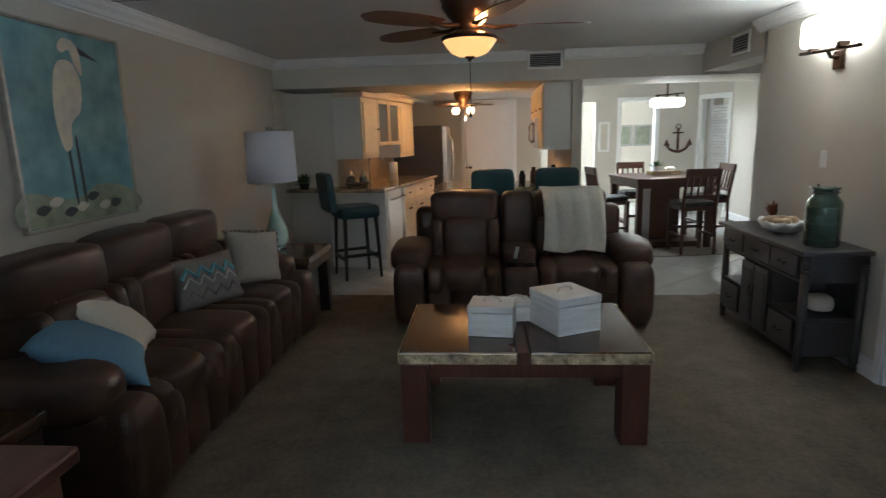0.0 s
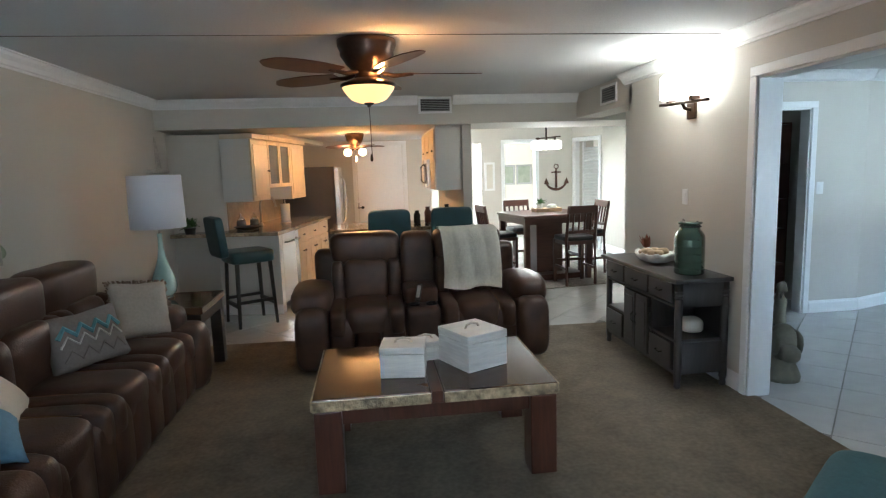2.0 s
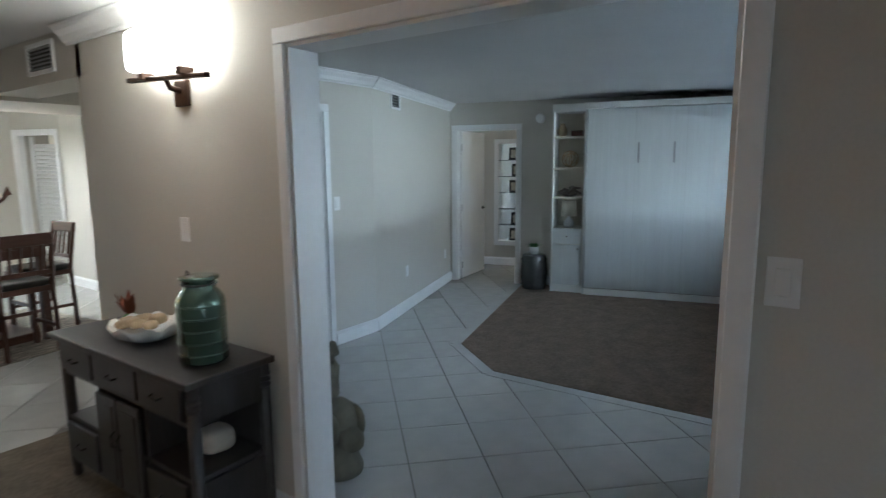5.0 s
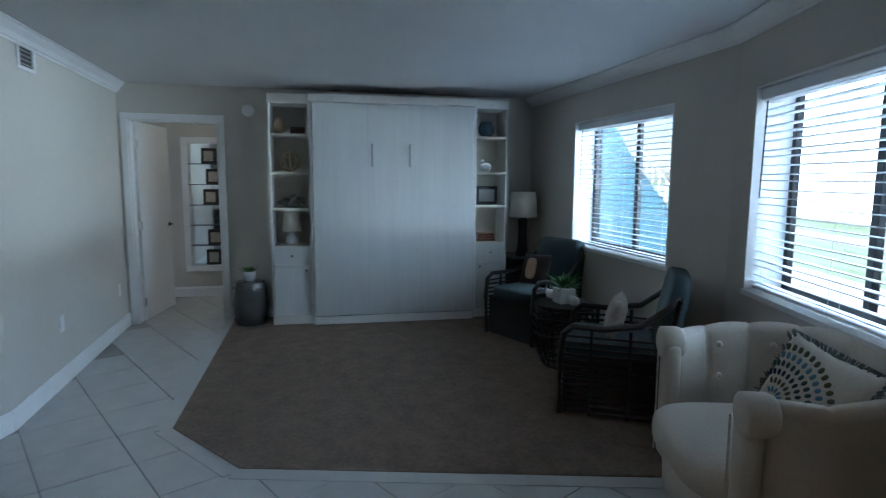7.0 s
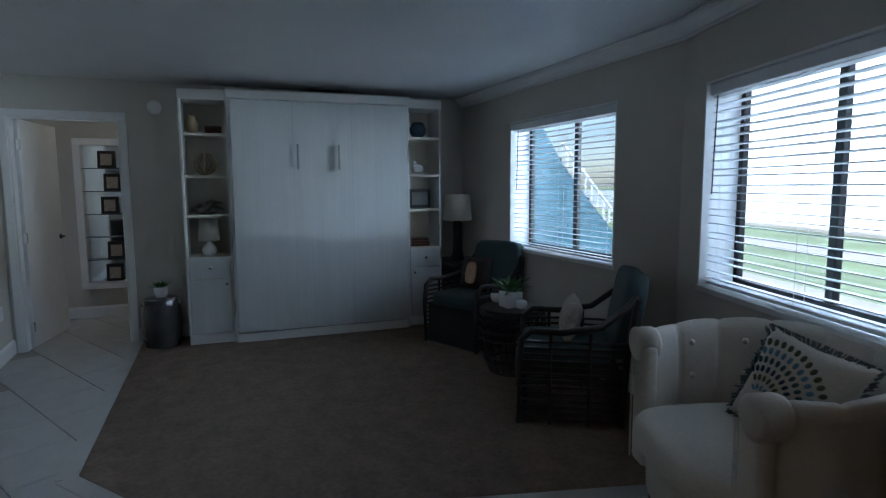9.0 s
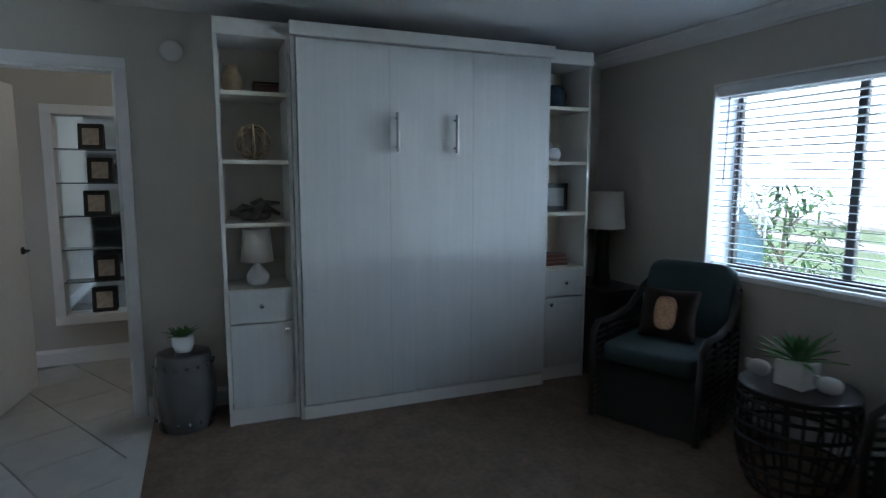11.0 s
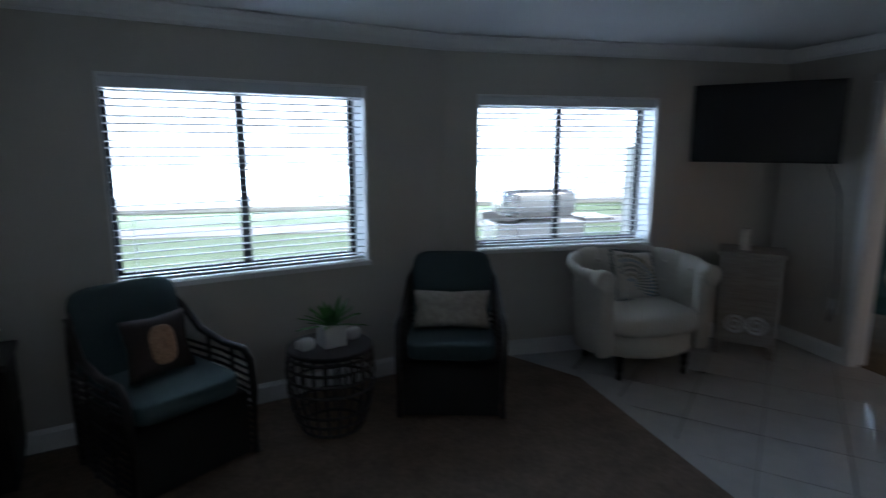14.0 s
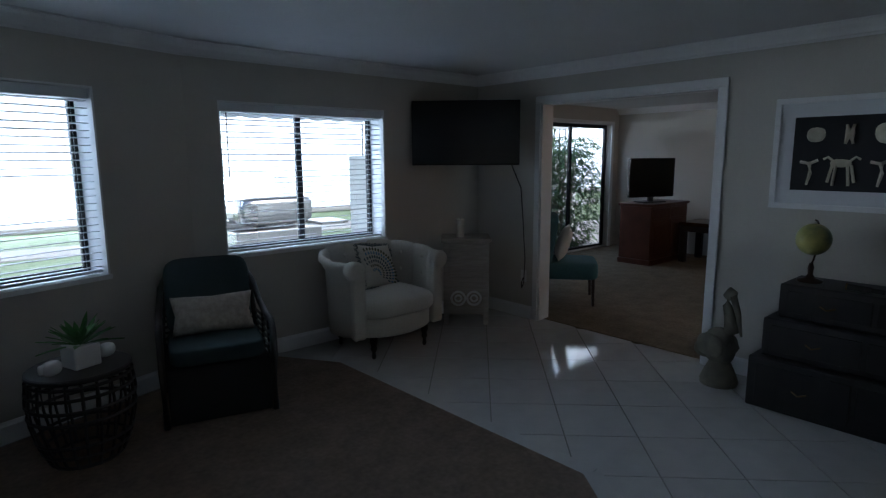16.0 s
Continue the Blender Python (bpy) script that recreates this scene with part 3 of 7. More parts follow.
def closet_shelves():
    c = thing("closet_shelves", "dark brown wooden shelf unit inside the closet", "shelf unit", pose(4.28, 5.80, 0))
    part("back_panel", box(-0.36, 0.17, 0, 0.36, 0.19, 1.95), DARKWOOD, c)
    for x in (-0.36, 0.34):
        part("side_panel", box(x, -0.16, 0, x + 0.02, 0.168, 1.95), REDWOOD, c)
    for z in (0.06, 0.42, 0.80, 1.12, 1.50, 1.93):
        part("shelf", box(-0.338, -0.155, z, 0.338, 0.168, z + 0.02), REDWOOD, c)


closet_shelves()

# ---- windows, doors and the world outside ----
FRAMEBLACK = material("black_aluminium", (0.018, 0.018, 0.02), 0.45, metal=0.4, vary=0.2)
SLAT = material("white_blind_slat", (0.74, 0.75, 0.76), 0.55, vary=0.03)
PANE = glass("window_pane")


def window(name, p, q, opening, rows, cords, wand):
    """A sliding window in the wall from p to q: reveal, black frame, two panes and an open blind."""
    m, _ = run(p, q)
    a, b, sill, head = opening
    w = thing(name, "black framed sliding window with an open white slat blind", "window", m, kind="structure")
    part("window_sill", box(a - 0.01, -0.204, sill - 0.02, b + 0.01, 0.012, sill + 0.012, 0.004), TRIM, w)
    rev = bmesh.new()
    box(a - 0.001, -0.258, sill + 0.012, a + 0.012, 0.0015, head, bm=rev)
    box(b - 0.012, -0.258, sill + 0.012, b + 0.001, 0.0015, head, bm=rev)
    box(a + 0.012, -0.258, head - 0.012, b - 0.012, 0.0015, head + 0.001, bm=rev)
    part("reveal", rev, TRIM, w)
    fr = bmesh.new()
    c = (a + b) / 2
    for x0, x1, z0, z1 in ((a + 0.012, a + 0.05, sill + 0.012, head - 0.012), (b - 0.05, b - 0.012, sill + 0.012, head - 0.012), (a + 0.05, b - 0.05, sill + 0.012, sill + 0.05), (a + 0.05, b - 0.05, head - 0.05, head - 0.012), (c - 0.025, c + 0.025, sill + 0.05, head - 0.05)):
        box(x0, -0.245, z0, x1, -0.205, z1, 0.003, 1, fr)
    part("window_frame", fr, FRAMEBLACK, w)
    for x0, x1 in ((a + 0.05, c - 0.025), (c + 0.025, b - 0.05)):
        g = part("pane", box(x0, -0.228, sill + 0.05, x1, -0.224, head - 0.05), PANE, w)
        g.visible_shadow = False
    part("headrail", box(a + 0.014, -0.105, head - 0.075, b - 0.014, -0.02, head - 0.014, 0.004), SLAT, w)
    top, low = head - 0.085, sill + 0.06
    mesh = None
    for k in range(rows):
        z = low + (top - low) * k / (rows - 1)
        if mesh is None:
            s = part("slat", box(a + 0.02, -0.024, -0.0021, b - 0.02, 0.024, 0.0021), SLAT, w)
            mesh = s.data
        else:
            s = new("slat", mesh)
            s.parent = w
        s.matrix_basis = pose(0, -0.062, z, 4 + 1.2 * math.sin(k * 1.7), 0.12 * math.sin(k * 2.3), 0)
    part("bottom_rail", box(a + 0.02, -0.085, sill + 0.022, b - 0.02, -0.04, sill + 0.04, 0.003), SLAT, w)
    for k in range(cords):
        x = a + 0.12 + (b - a - 0.24) * k / (cords - 1)
        part("ladder_cord", tube([(x, -0.036, low - 0.03), (x, -0.036, top + 0.02)], 0.0012, 5), SLAT, w)
        part("ladder_cord", tube([(x, -0.088, low - 0.03), (x, -0.088, top + 0.02)], 0.0012, 5), SLAT, w)
    x = a + wand
    part("tilt_wand", tube([(x, -0.03, head - 0.08), (x + 0.005, -0.022, head - 0.62)], 0.004, 6), FRAMEBLACK if wand > 1 else SLAT, w)
    return w


window("window_1", BEND_S, SE, W1, 24, 3, 1.44)
window("window_2", (2.75, SOUTH_A), BEND_S, W2, 24, 3, 1.42)


def sliding_door():
    m, _ = run((-2.25, -0.45), (2.6, -0.45))
    d = thing("door_1", "black framed sliding glass door standing open to the patio", "sliding door", m, kind="structure")
    fr = bmesh.new()
    for x0, x1, z0, z1 in ((0.4, 0.45, 0.02, 2.12), (3.35, 3.4, 0.02, 2.12), (0.45, 3.35, 2.06, 2.12), (0.45, 3.35, 0.02, 0.05), (1.40, 1.45, 0.05, 2.06), (2.40, 2.45, 0.05, 2.06)):
        box(x0, -0.13, z0, x1, -0.08, z1, 0.003, 1, fr)
    part("door_frame", fr, FRAMEBLACK, d)
    for x0, x1 in ((0.45, 1.40), (1.45, 2.40), (2.45, 3.35)):
        g = part("pane", box(x0, -0.107, 0.05, x1, -0.103, 2.06), PANE, d)
        g.visible_shadow = False
    part("side_trim", box(0.33, 0.002, 0, 0.4, 0.03, 2.18, 0.004), TRIM, d)
    part("side_trim", box(3.4, 0.002, 0, 3.47, 0.03, 2.18, 0.004), TRIM, d)
    part("head_trim", box(0.4, 0.002, 2.12, 3.4, 0.03, 2.18, 0.004), TRIM, d)


sliding_door()

LAWN = material("lawn", (0.20, 0.27, 0.14), 0.9, vary=0.35, grain=30, bump=0.5, large=0.4)
CONCRETE = material("patio_concrete", (0.42, 0.41, 0.39), 0.85, vary=0.15, grain=18, bump=0.2, large=0.7)
STUCCO = material("white_stucco", (0.74, 0.74, 0.72), 0.85, vary=0.06, grain=60, bump=0.3)
HAZE = glow("bright_haze", (0.90, 0.96, 1.0), 1.9)
WATER = material("pale_water", (0.42, 0.48, 0.50), 0.16, vary=0.12, grain=3, bump=0.08, large=0.3, spec=0.8)
setting("ground", box(-400, -500, -0.30, 400, 500, -0.14), LAWN, "sunlit green lawn that reaches the water", "lawn")
setting("pavement", box(-8, -3.6, -0.16, 14, -0.6, -0.11), CONCRETE, "pale concrete patio along the building", "patio")
setting("pavement_path", box(-20, -8.2, -0.15, 40, -6.9, -0.12), CONCRETE, "pale concrete path across the lawn", "path")
setting("seawall", box(-90, -11.6, -0.14, 120, -11.1, 0.0, 0.03), CONCRETE, "low concrete seawall at the water", "seawall")
setting("water", box(-160, -91, -0.135, 190, -11.6, -0.125), WATER, "calm pale water that mirrors the bright sky", "water")
setting("backdrop", box(-160, -92, -2, 190, -91, 60), HAZE, "bright hazy sky over the water", "sky")


def screen_fence(x0, y):
    """A white stucco garden wall with a barred arch, past the sliding door."""
    f = thing("garden_wall", "white garden wall with a barred opening, lengthened to block low light", "garden wall", pose(x0, y, -0.13))
    # side wall and extra length added to block low light from the slider
    part("low_wall", box(-1.6, -0.12, 0, 4.7, 0.12, 1.75), STUCCO, f)
    part("light_block_wall", box(4.46, 0.121, 0, 4.7, 2.65, 1.75), STUCCO, f)
    part("top_beam", box(-1.6, -0.12, 2.35, 4.7, 0.12, 2.6), STUCCO, f)
    for k in range(29):
        part("bar", tube([(-1.5 + k * 0.214, 0, 1.75), (-1.5 + k * 0.214, 0, 2.35)], 0.014, 6), FRAMEBLACK, f)


screen_fence(-3.1, -3.3)
LEAF = material("shrub_leaf", (0.05, 0.12, 0.025), 0.5, vary=0.5, grain=5, large=2)
BARK = material("palm_bark", (0.20, 0.16, 0.12), 0.9, vary=0.3, grain=20, bump=0.6)


def leaf(bm, base, way, length, width, droop=0.25):
    way = Vector(way).normalized()
    side = way.cross(Vector((0, 0, 1)))
    side = side.normalized() if side.length > 1e-3 else Vector((1, 0, 0))
    pts = []
    for k, wd in ((0, 0.12), (0.35, 1.0), (0.7, 0.75), (1.0, 0.0)):
        c = Vector(base) + way * length * k - Vector((0, 0, droop * length * k * k))
        pts.append((c - side * width / 2 * wd, c + side * width / 2 * wd, c + Vector((0, 0, -0.15 * width))))
    for a, b in zip(pts, pts[1:]):
        va = [bm.verts.new(p) for p in (a[0], a[2], a[1], b[1], b[2], b[0])]
        bm.faces.new((va[0], va[1], va[4], va[5]))
        bm.faces.new((va[1], va[2], va[3], va[4]))


def shrub(x, y, h, r, count, seed):
    rnd = random.Random(seed)
    t = thing("shrub", "dense green patio shrub with narrow leaves", "shrub", pose(x, y, -0.13), "patio shrubs")
    stems = bmesh.new()
    tube([(0, 0, 0), (0.03, 0.02, h * 0.5), (-0.02, 0.04, h * 0.92)], [0.03, 0.022, 0.008], 7, stems)
    for k in range(9):
        a, z = rnd.uniform(0, 6.28), rnd.uniform(0.15, 0.7) * h
        tube([(0.01, 0.01, z), (r * 0.5 * math.cos(a), r * 0.5 * math.sin(a), z + 0.18 * h), (r * 0.85 * math.cos(a), r * 0.85 * math.sin(a), z + 0.3 * h)], [0.014, 0.01, 0.004], 5, stems)
    part("trunk", stems, BARK, t)
    bm = bmesh.new()
    for k in range(count):
        a, z = rnd.uniform(0, 6.28), rnd.uniform(0.06, 1.0) * h
        rr = r * 1.1 * math.sqrt(rnd.random()) * (0.55 + 0.6 * math.sin(3.0 * z / h))
        leaf(bm, (rr * math.cos(a), rr * math.sin(a), z), (math.cos(a + rnd.uniform(-1, 1)), math.sin(a + rnd.uniform(-1, 1)), rnd.uniform(-0.3, 0.8)), rnd.uniform(0.12, 0.24), rnd.uniform(0.025, 0.05), 0.5)
    part("crown", bm, LEAF, t)


for x, y, h, r, c, s in ((-1.45, -1.15, 1.9, 0.5, 1500, 1), (-0.75, -1.35, 1.6, 0.5, 1200, 2), (-2.2, -1.5, 2.1, 0.6, 1500, 3), (-1.8, -2.3, 2.3, 0.7, 1500, 4)):
    shrub(x, y, h, r, c, s)


SCREENBLUE = material("teal_canvas", (0.06, 0.135, 0.165), 0.8, vary=0.35, grain=14, large=3, stretch=(1, 1, 0.3))


def canvas_screen():
    """A canvas privacy screen with a sloping top edge, on a dark pole frame."""
    m, _ = run((9.2, 0.95), (9.68, -0.33))
    c = thing("privacy_screen", "teal canvas privacy screen with a sloping top on the patio", "privacy screen", m @ Matrix.Translation((0, 0, -0.12)))
    up = Matrix.Rotation(math.pi / 2, 4, "X")
    part("canvas", prism([(0.0, 0.1), (1.37, 0.1), (1.37, 0.9), (0.9, 1.36), (0.45, 1.85), (0.0, 2.5)], -0.006, 0.006, None, up), SCREENBLUE, c)
    for x, h in ((0.0, 2.55), (0.45, 1.9), (0.9, 1.4), (1.37, 0.95)):
        part("pole", tube([(x, 0.02, 0), (x, 0.02, h)], 0.018, 8), FRAMEBLACK, c)
    for k in range(9):
        x = 0.5 + k * 0.1
        part("baluster", tube([(x, -0.05, 1.0 + 1.0 * (1.37 - x) - 0.1), (x, -0.05, 1.2 + 1.0 * (1.37 - x) - 0.1)], 0.012, 6), STUCCO, c)
    part("top_rail", tube([(0.42, -0.05, 2.08), (1.4, -0.05, 1.08)], 0.02, 8), STUCCO, c)


canvas_screen()
shrub(10.2, -1.0, 1.5, 0.5, 700, 7)


def grill():
    g = thing("barbecue_grill", "stainless steel barbecue grill on the patio", "grill", pose(4.0, -1.45, -0.11, 0, 0, 180))
    part("cabinet", box(-0.55, -0.28, 0.06, 0.55, 0.28, 0.86, 0.01), STEEL, g)
    part("control_panel", box(-0.57, 0.24, 0.80, 0.57, 0.36, 0.95, 0.012), STEEL, g)
    part("lid", soft(0, 0, 1.08, 0.95, 0.58, 0.34, 0.4), STEEL, g, smooth=True)
    part("side_shelf", box(0.56, -0.26, 0.86, 0.95, 0.26, 0.90, 0.006), STEEL, g)
    for k in range(5):
        part("knob", lathe([(0.028, 0), (0.028, 0.03), (0.02, 0.035)], 14, None, Matrix.Translation((-0.4 + k * 0.2, 0.36, 0.875)) @ Matrix.Rotation(-math.pi / 2, 4, "X")), CHROME, g)
    part("handle", tube([(-0.36, 0.34, 1.08), (0.36, 0.34, 1.08)], 0.014, 8), CHROME, g)


grill()
AWNING = material("awning_canvas", (0.66, 0.70, 0.74), 0.8, vary=0.1)


def awning():
    a = thing("awning", "pale scalloped canvas awning over the patio", "awning", pose(3.35, -0.6, 2.20))
    for x, y in ((-1.55, 0.0), (1.55, 1.315)):
        part("bracket_arm", tube([(x, -1.58, 0.0), (x, -0.8, 0.02), (x, y, 0.08)], 0.015, 8), FRAMEBLACK, a)
    bm = bmesh.new()
    n = 60
    for k in range(n):
        x0, x1 = -1.6 + 3.2 * k / n, -1.6 + 3.2 * (k + 1) / n
        d0, d1 = (-0.07 - 0.03 * abs(math.sin(9.8 * x)) for x in (x0, x1))
        for y in (-1.6, -1.605):
            bm.faces.new([bm.verts.new(p) for p in ((x0, y, 0), (x1, y, 0), (x1, y, d1), (x0, y, d0))])
    part("valance", bm, AWNING, a)
    part("canvas", box(-1.6, -1.6, 0.0, 1.6, -0.8, 0.012), AWNING, a)


awning()
PATIOBLUE = material("blue_cushion", (0.10, 0.26, 0.42), 0.8, vary=0.15)


def lounge(x, y, r):
    c = thing("patio_lounge", "blue cushioned patio lounge seat", "patio chair", pose(x, y, -0.11, 0, 0, r), "patio seats")
    for sx in (-1, 1):
        for yy in (-0.6, 0.6):
            part("leg", box(sx * 0.6 - 0.03, yy - 0.03, 0, sx * 0.6 + 0.03, yy + 0.03, 0.28), FRAMEBLACK, c)
    part("seat", soft(0, 0, 0.38, 1.4, 1.4, 0.22, 0.3), PATIOBLUE, c, smooth=True)
    part("backrest", soft(0, 0.62, 0.72, 1.4, 0.22, 0.6, 0.35), PATIOBLUE, c, smooth=True)


lounge(10.6, -0.2, 20)
lounge(12.2, 0.6, 30)


def leaf_door(name, label, m, w, h, parent_kind="structure", knob_x=None):
    d = thing(name, label, "door", m, kind=parent_kind)
    part("leaf", box(0, -0.018, 0.01, w, 0.018, h, 0.003), DOORPAINT, d)
    kx = knob_x or w - 0.07
    for s in (-1, 1):
        part("rose", lathe([(0.026, 0), (0.026, 0.006), (0.01, 0.008)], 16, None, Matrix.Translation((kx, s * 0.018, 0.96)) @ Matrix.Rotation(-s * math.pi / 2, 4, "X")), BLACK, d)
        part("lever", tube([(kx, s * 0.02, 0.96), (kx, s * 0.055, 0.96), (kx - 0.09, s * 0.058, 0.955)], 0.008, 8), BLACK, d)
    for z in (0.2, 1.0, 1.82):
        part("hinge", box(-0.012, -0.024, z - 0.045, 0.012, 0.0, z + 0.045), CHROME, d)
    return d


leaf_door("door_2", "white flush door standing open into the hall", Matrix.Translation(at_b(EAST + 0.10, 4.20)) @ Matrix.Rotation(TURN + radians(-9), 4, "Z"), 0.78, 2.04)

# ---- light fittings ----
SHADEGLOW = glow("lit_frosted_glass", (1.0, 0.93, 0.80), 7.0)
BOWLGLOW = glow("lit_amber_glass", (1.0, 0.52, 0.17), 0.62)
GLOBEGLOW = glow("lit_globe", (1.0, 0.74, 0.40), 3.5)
PENDGLOW = glow("lit_pendant_glass", (1.0, 0.97, 0.9), 1.8)
BRONZE = material("oil_rubbed_bronze", (0.045, 0.025, 0.016), 0.35, metal=0.7, vary=0.35)
BLADE = material("fan_blade_wood", (0.10, 0.040, 0.022), 0.35, vary=0.3, grain=6, stretch=(1, 8, 1))


def sconce():
    s = thing("wall_sconce", "dark bronze wall sconce with a glowing frosted glass shade", "wall lamp", pose(2.6, 4.08, 1.955))
    part("backplate", box(-0.025, -0.055, -0.07, -0.002, 0.055, 0.05, 0.006), BRONZE, s)
    part("arm", tube([(-0.02, 0, 0.0), (-0.07, 0, 0.01), (-0.09, 0, 0.05)], 0.014, 10), BRONZE, s)
    part("bar", box(-0.105, -0.33, 0.04, -0.075, 0.33, 0.062, 0.005, m=Matrix.Rotation(radians(2.5), 4, "X")), BRONZE, s)
    for y in (-0.16, 0.16):
        part("clip", box(-0.125, y - 0.02, 0.05, -0.055, y + 0.02, 0.085, 0.004), BRONZE, s)
    part("shade", soft(-0.09, 0, 0.185, 0.11, 0.54, 0.20, 0.3), SHADEGLOW, s, "glowing frosted glass shade", smooth=True)


sconce()
point_lamp("sconce_light", (2.36, 4.08, 2.24), 4.6, (1.0, 0.92, 0.78), 0.12)


def blade(bm, angle, r0, r1, w, z):
    own = bmesh.new()
    n = 10
    low = []
    for s in (-1, 1):
        for k in (range(n + 1) if s < 0 else range(n, -1, -1)):
            u = k / n
            ww = w / 2 * (0.55 + 0.6 * math.sin(0.35 + 2.3 * u)) * (1 - 0.95 * max(0, (u - 0.82) / 0.18) ** 2) ** 0.5
            low.append((r0 + (r1 - r0) * u, s * ww))
    prism(low, -0.003, 0.003, own)
    return merge(own, bm, Matrix.Translation((0, 0, z)) @ Matrix.Rotation(angle, 4, "Z") @ Matrix.Rotation(radians(11), 4, "X"))


def ceiling_fan(name, x, y, ceiling, label, r1, bowl, drop, start):
    f = thing(name, label, "ceiling fan", pose(x, y, ceiling) @ (Matrix.Diagonal((1.12, 1.12, 0.92, 1)) if bowl else Matrix.Scale(0.8, 4)))
    part("motor", lathe([(0.10, 0), (0.165, -0.012), (0.165, -0.05), (0.15, -0.09), (0.152, -0.11), (0.12, -0.17), (0.085, -0.21), (0.07, -0.235), (0.075, -0.26), (0.04, -0.27)], 32), BRONZE, f, smooth=True)
    for k in range(5):
        a = start + k * 2 * math.pi / 5
        arm = part("blade_arm", tube([(0.07 * math.cos(a), 0.07 * math.sin(a), -0.225), (0.15 * math.cos(a), 0.15 * math.sin(a), -0.245), (0.26 * math.cos(a), 0.26 * math.sin(a), -0.235)], [0.012, 0.016, 0.010], 8), BRONZE, f)
        part("blade", blade(None, a, 0.20, r1, 0.15, -0.232), BLADE, f)
    if bowl:
        part("ring", lathe([(0.08, -0.265), (0.155, -0.30), (0.16, -0.315), (0.15, -0.325)], 32), BRONZE, f, smooth=True)
        part("glass_bowl", lathe([(0.148, -0.322), (0.145, -0.335), (0.125, -0.37), (0.10, -0.405), (0.06, -0.425), (0.015, -0.43)], 32), BOWLGLOW, f, "glowing amber glass bowl", smooth=True)
        part("finial", lathe([(0.03, -0.428), (0.024, -0.44), (0.012, -0.445), (0.010, -0.458)], 16), BRONZE, f)
        chain = part("pull_chain", tube([(0.0, 0.0, -0.45), (0.003, 0, -drop)], 0.0022, 5), BRONZE, f)
        part("chain_fob", lathe([(0.004, -drop - 0.05), (0.009, -drop - 0.04), (0.006, -drop)], 10), BRONZE, chain)
    else:
        for s in (-1, 1):
            lamp = part("lamp_arm", tube([(0, 0, -0.27), (s * 0.06, 0, -0.30), (s * 0.10, 0, -0.31)], 0.01, 8), BRONZE, f)
            part("globe", soft(s * 0.13, 0, -0.335, 0.14, 0.14, 0.13, 0.9), GLOBEGLOW, lamp, "glowing frosted globe", smooth=True)
        part("pull_chain", tube([(0, 0, -0.30), (0, 0, -drop)], 0.002, 5), BRONZE, f)


ceiling_fan("ceiling_fan", 0.19, 3.74, CEIL, "bronze ceiling fan with wooden blades and an amber glass bowl", 0.66, True, 0.78, 0.05)
point_lamp("fan_light", (0.27, 3.60, 2.155), 4.0, (1.0, 0.45, 0.14), 0.03)
ceiling_fan("kitchen_ceiling_fan", -0.02, 8.3, 2.13, "small bronze kitchen ceiling fan with two lit globes", 0.55, False, 0.55, 0.3)
point_lamp("kitchen_fan_light", (-0.02, 8.1, 1.85), 15, (1.0, 0.43, 0.12), 0.10)


def pendant():
    p = thing("pendant_lamp", "dark metal pendant lamp with a glowing white glass shade", "pendant lamp", pose(2.78, 8.3, CEIL))
    part("canopy", lathe([(0.06, 0), (0.06, -0.012), (0.02, -0.03)], 20), BRONZE, p)
    part("rod", tube([(0, 0, -0.02), (0, 0, -0.40)], 0.014, 8), BRONZE, p)
    part("bar", box(-0.19, -0.012, -0.415, 0.19, 0.012, -0.395, 0.003, m=Matrix.Rotation(radians(-4), 4, "Y")), BRONZE, p)
    for k in (-0.13, 0, 0.13):
        part("clip", box(k - 0.012, -0.02, -0.455, k + 0.012, 0.02, -0.40), BRONZE, p)
    part("shade", soft(0, 0, -0.51, 0.44, 0.16, 0.13, 0.35), PENDGLOW, p, "glowing white glass shade", smooth=True)


pendant()
point_lamp("pendant_light", (2.78, 8.3, 1.77), 28, (1.0, 0.94, 0.82), 0.14)



def hall_fill():
    x, y, _ = at_b(EAST + 0.75, 2.62)
    # dome and point lamp added out of sight to brighten the hall
    h = thing("hall_fill_dome", "small white dome lamp added out of sight to brighten the hall", "ceiling light", pose(x, y, CEIL))
    part("base", lathe([(0.09, -0.002), (0.09, -0.02), (0.08, -0.026)], 24), TRIM, h)
    part("dome", lathe([(0.08, -0.024), (0.07, -0.05), (0.04, -0.07), (0.01, -0.075)], 24), PENDGLOW, h, "glowing white dome", smooth=True)
    point_lamp("hall_fill_lamp", (x, y, CEIL - 0.14), 3.2, (1.0, 0.9, 0.74), 0.06)


hall_fill()

# ---- living room things ----
TEAL = material("teal_leather", (0.012, 0.050, 0.060), 0.42, vary=0.2, grain=12, bump=0.15, bump_scale=150)
TEALCLOTH = material("teal_fabric", (0.035, 0.095, 0.105), 0.85, vary=0.15, grain=60, bump=0.3, bump_scale=220)
IVORY = material("ivory_linen", (0.60, 0.56, 0.48), 0.85, vary=0.08, grain=70, bump=0.25, bump_scale=260)
LACE = material("ivory_throw", (0.80, 0.78, 0.70), 0.95, vary=0.12, grain=40, bump=0.6, bump_scale=130)
BLUECLOTH = material("blue_fabric", (0.13, 0.26, 0.38), 0.85, vary=0.12, grain=50, bump=0.3, bump_scale=220)
GREYCLOTH = material("taupe_fabric", (0.19, 0.17, 0.155), 0.85, vary=0.15, grain=60, bump=0.3, bump_scale=220)
SILVER = material("silver_ribbon", (0.55, 0.53, 0.48), 0.4, vary=0.2, grain=60)
AQUA = material("aqua_ribbon", (0.14, 0.33, 0.38), 0.6, vary=0.2)
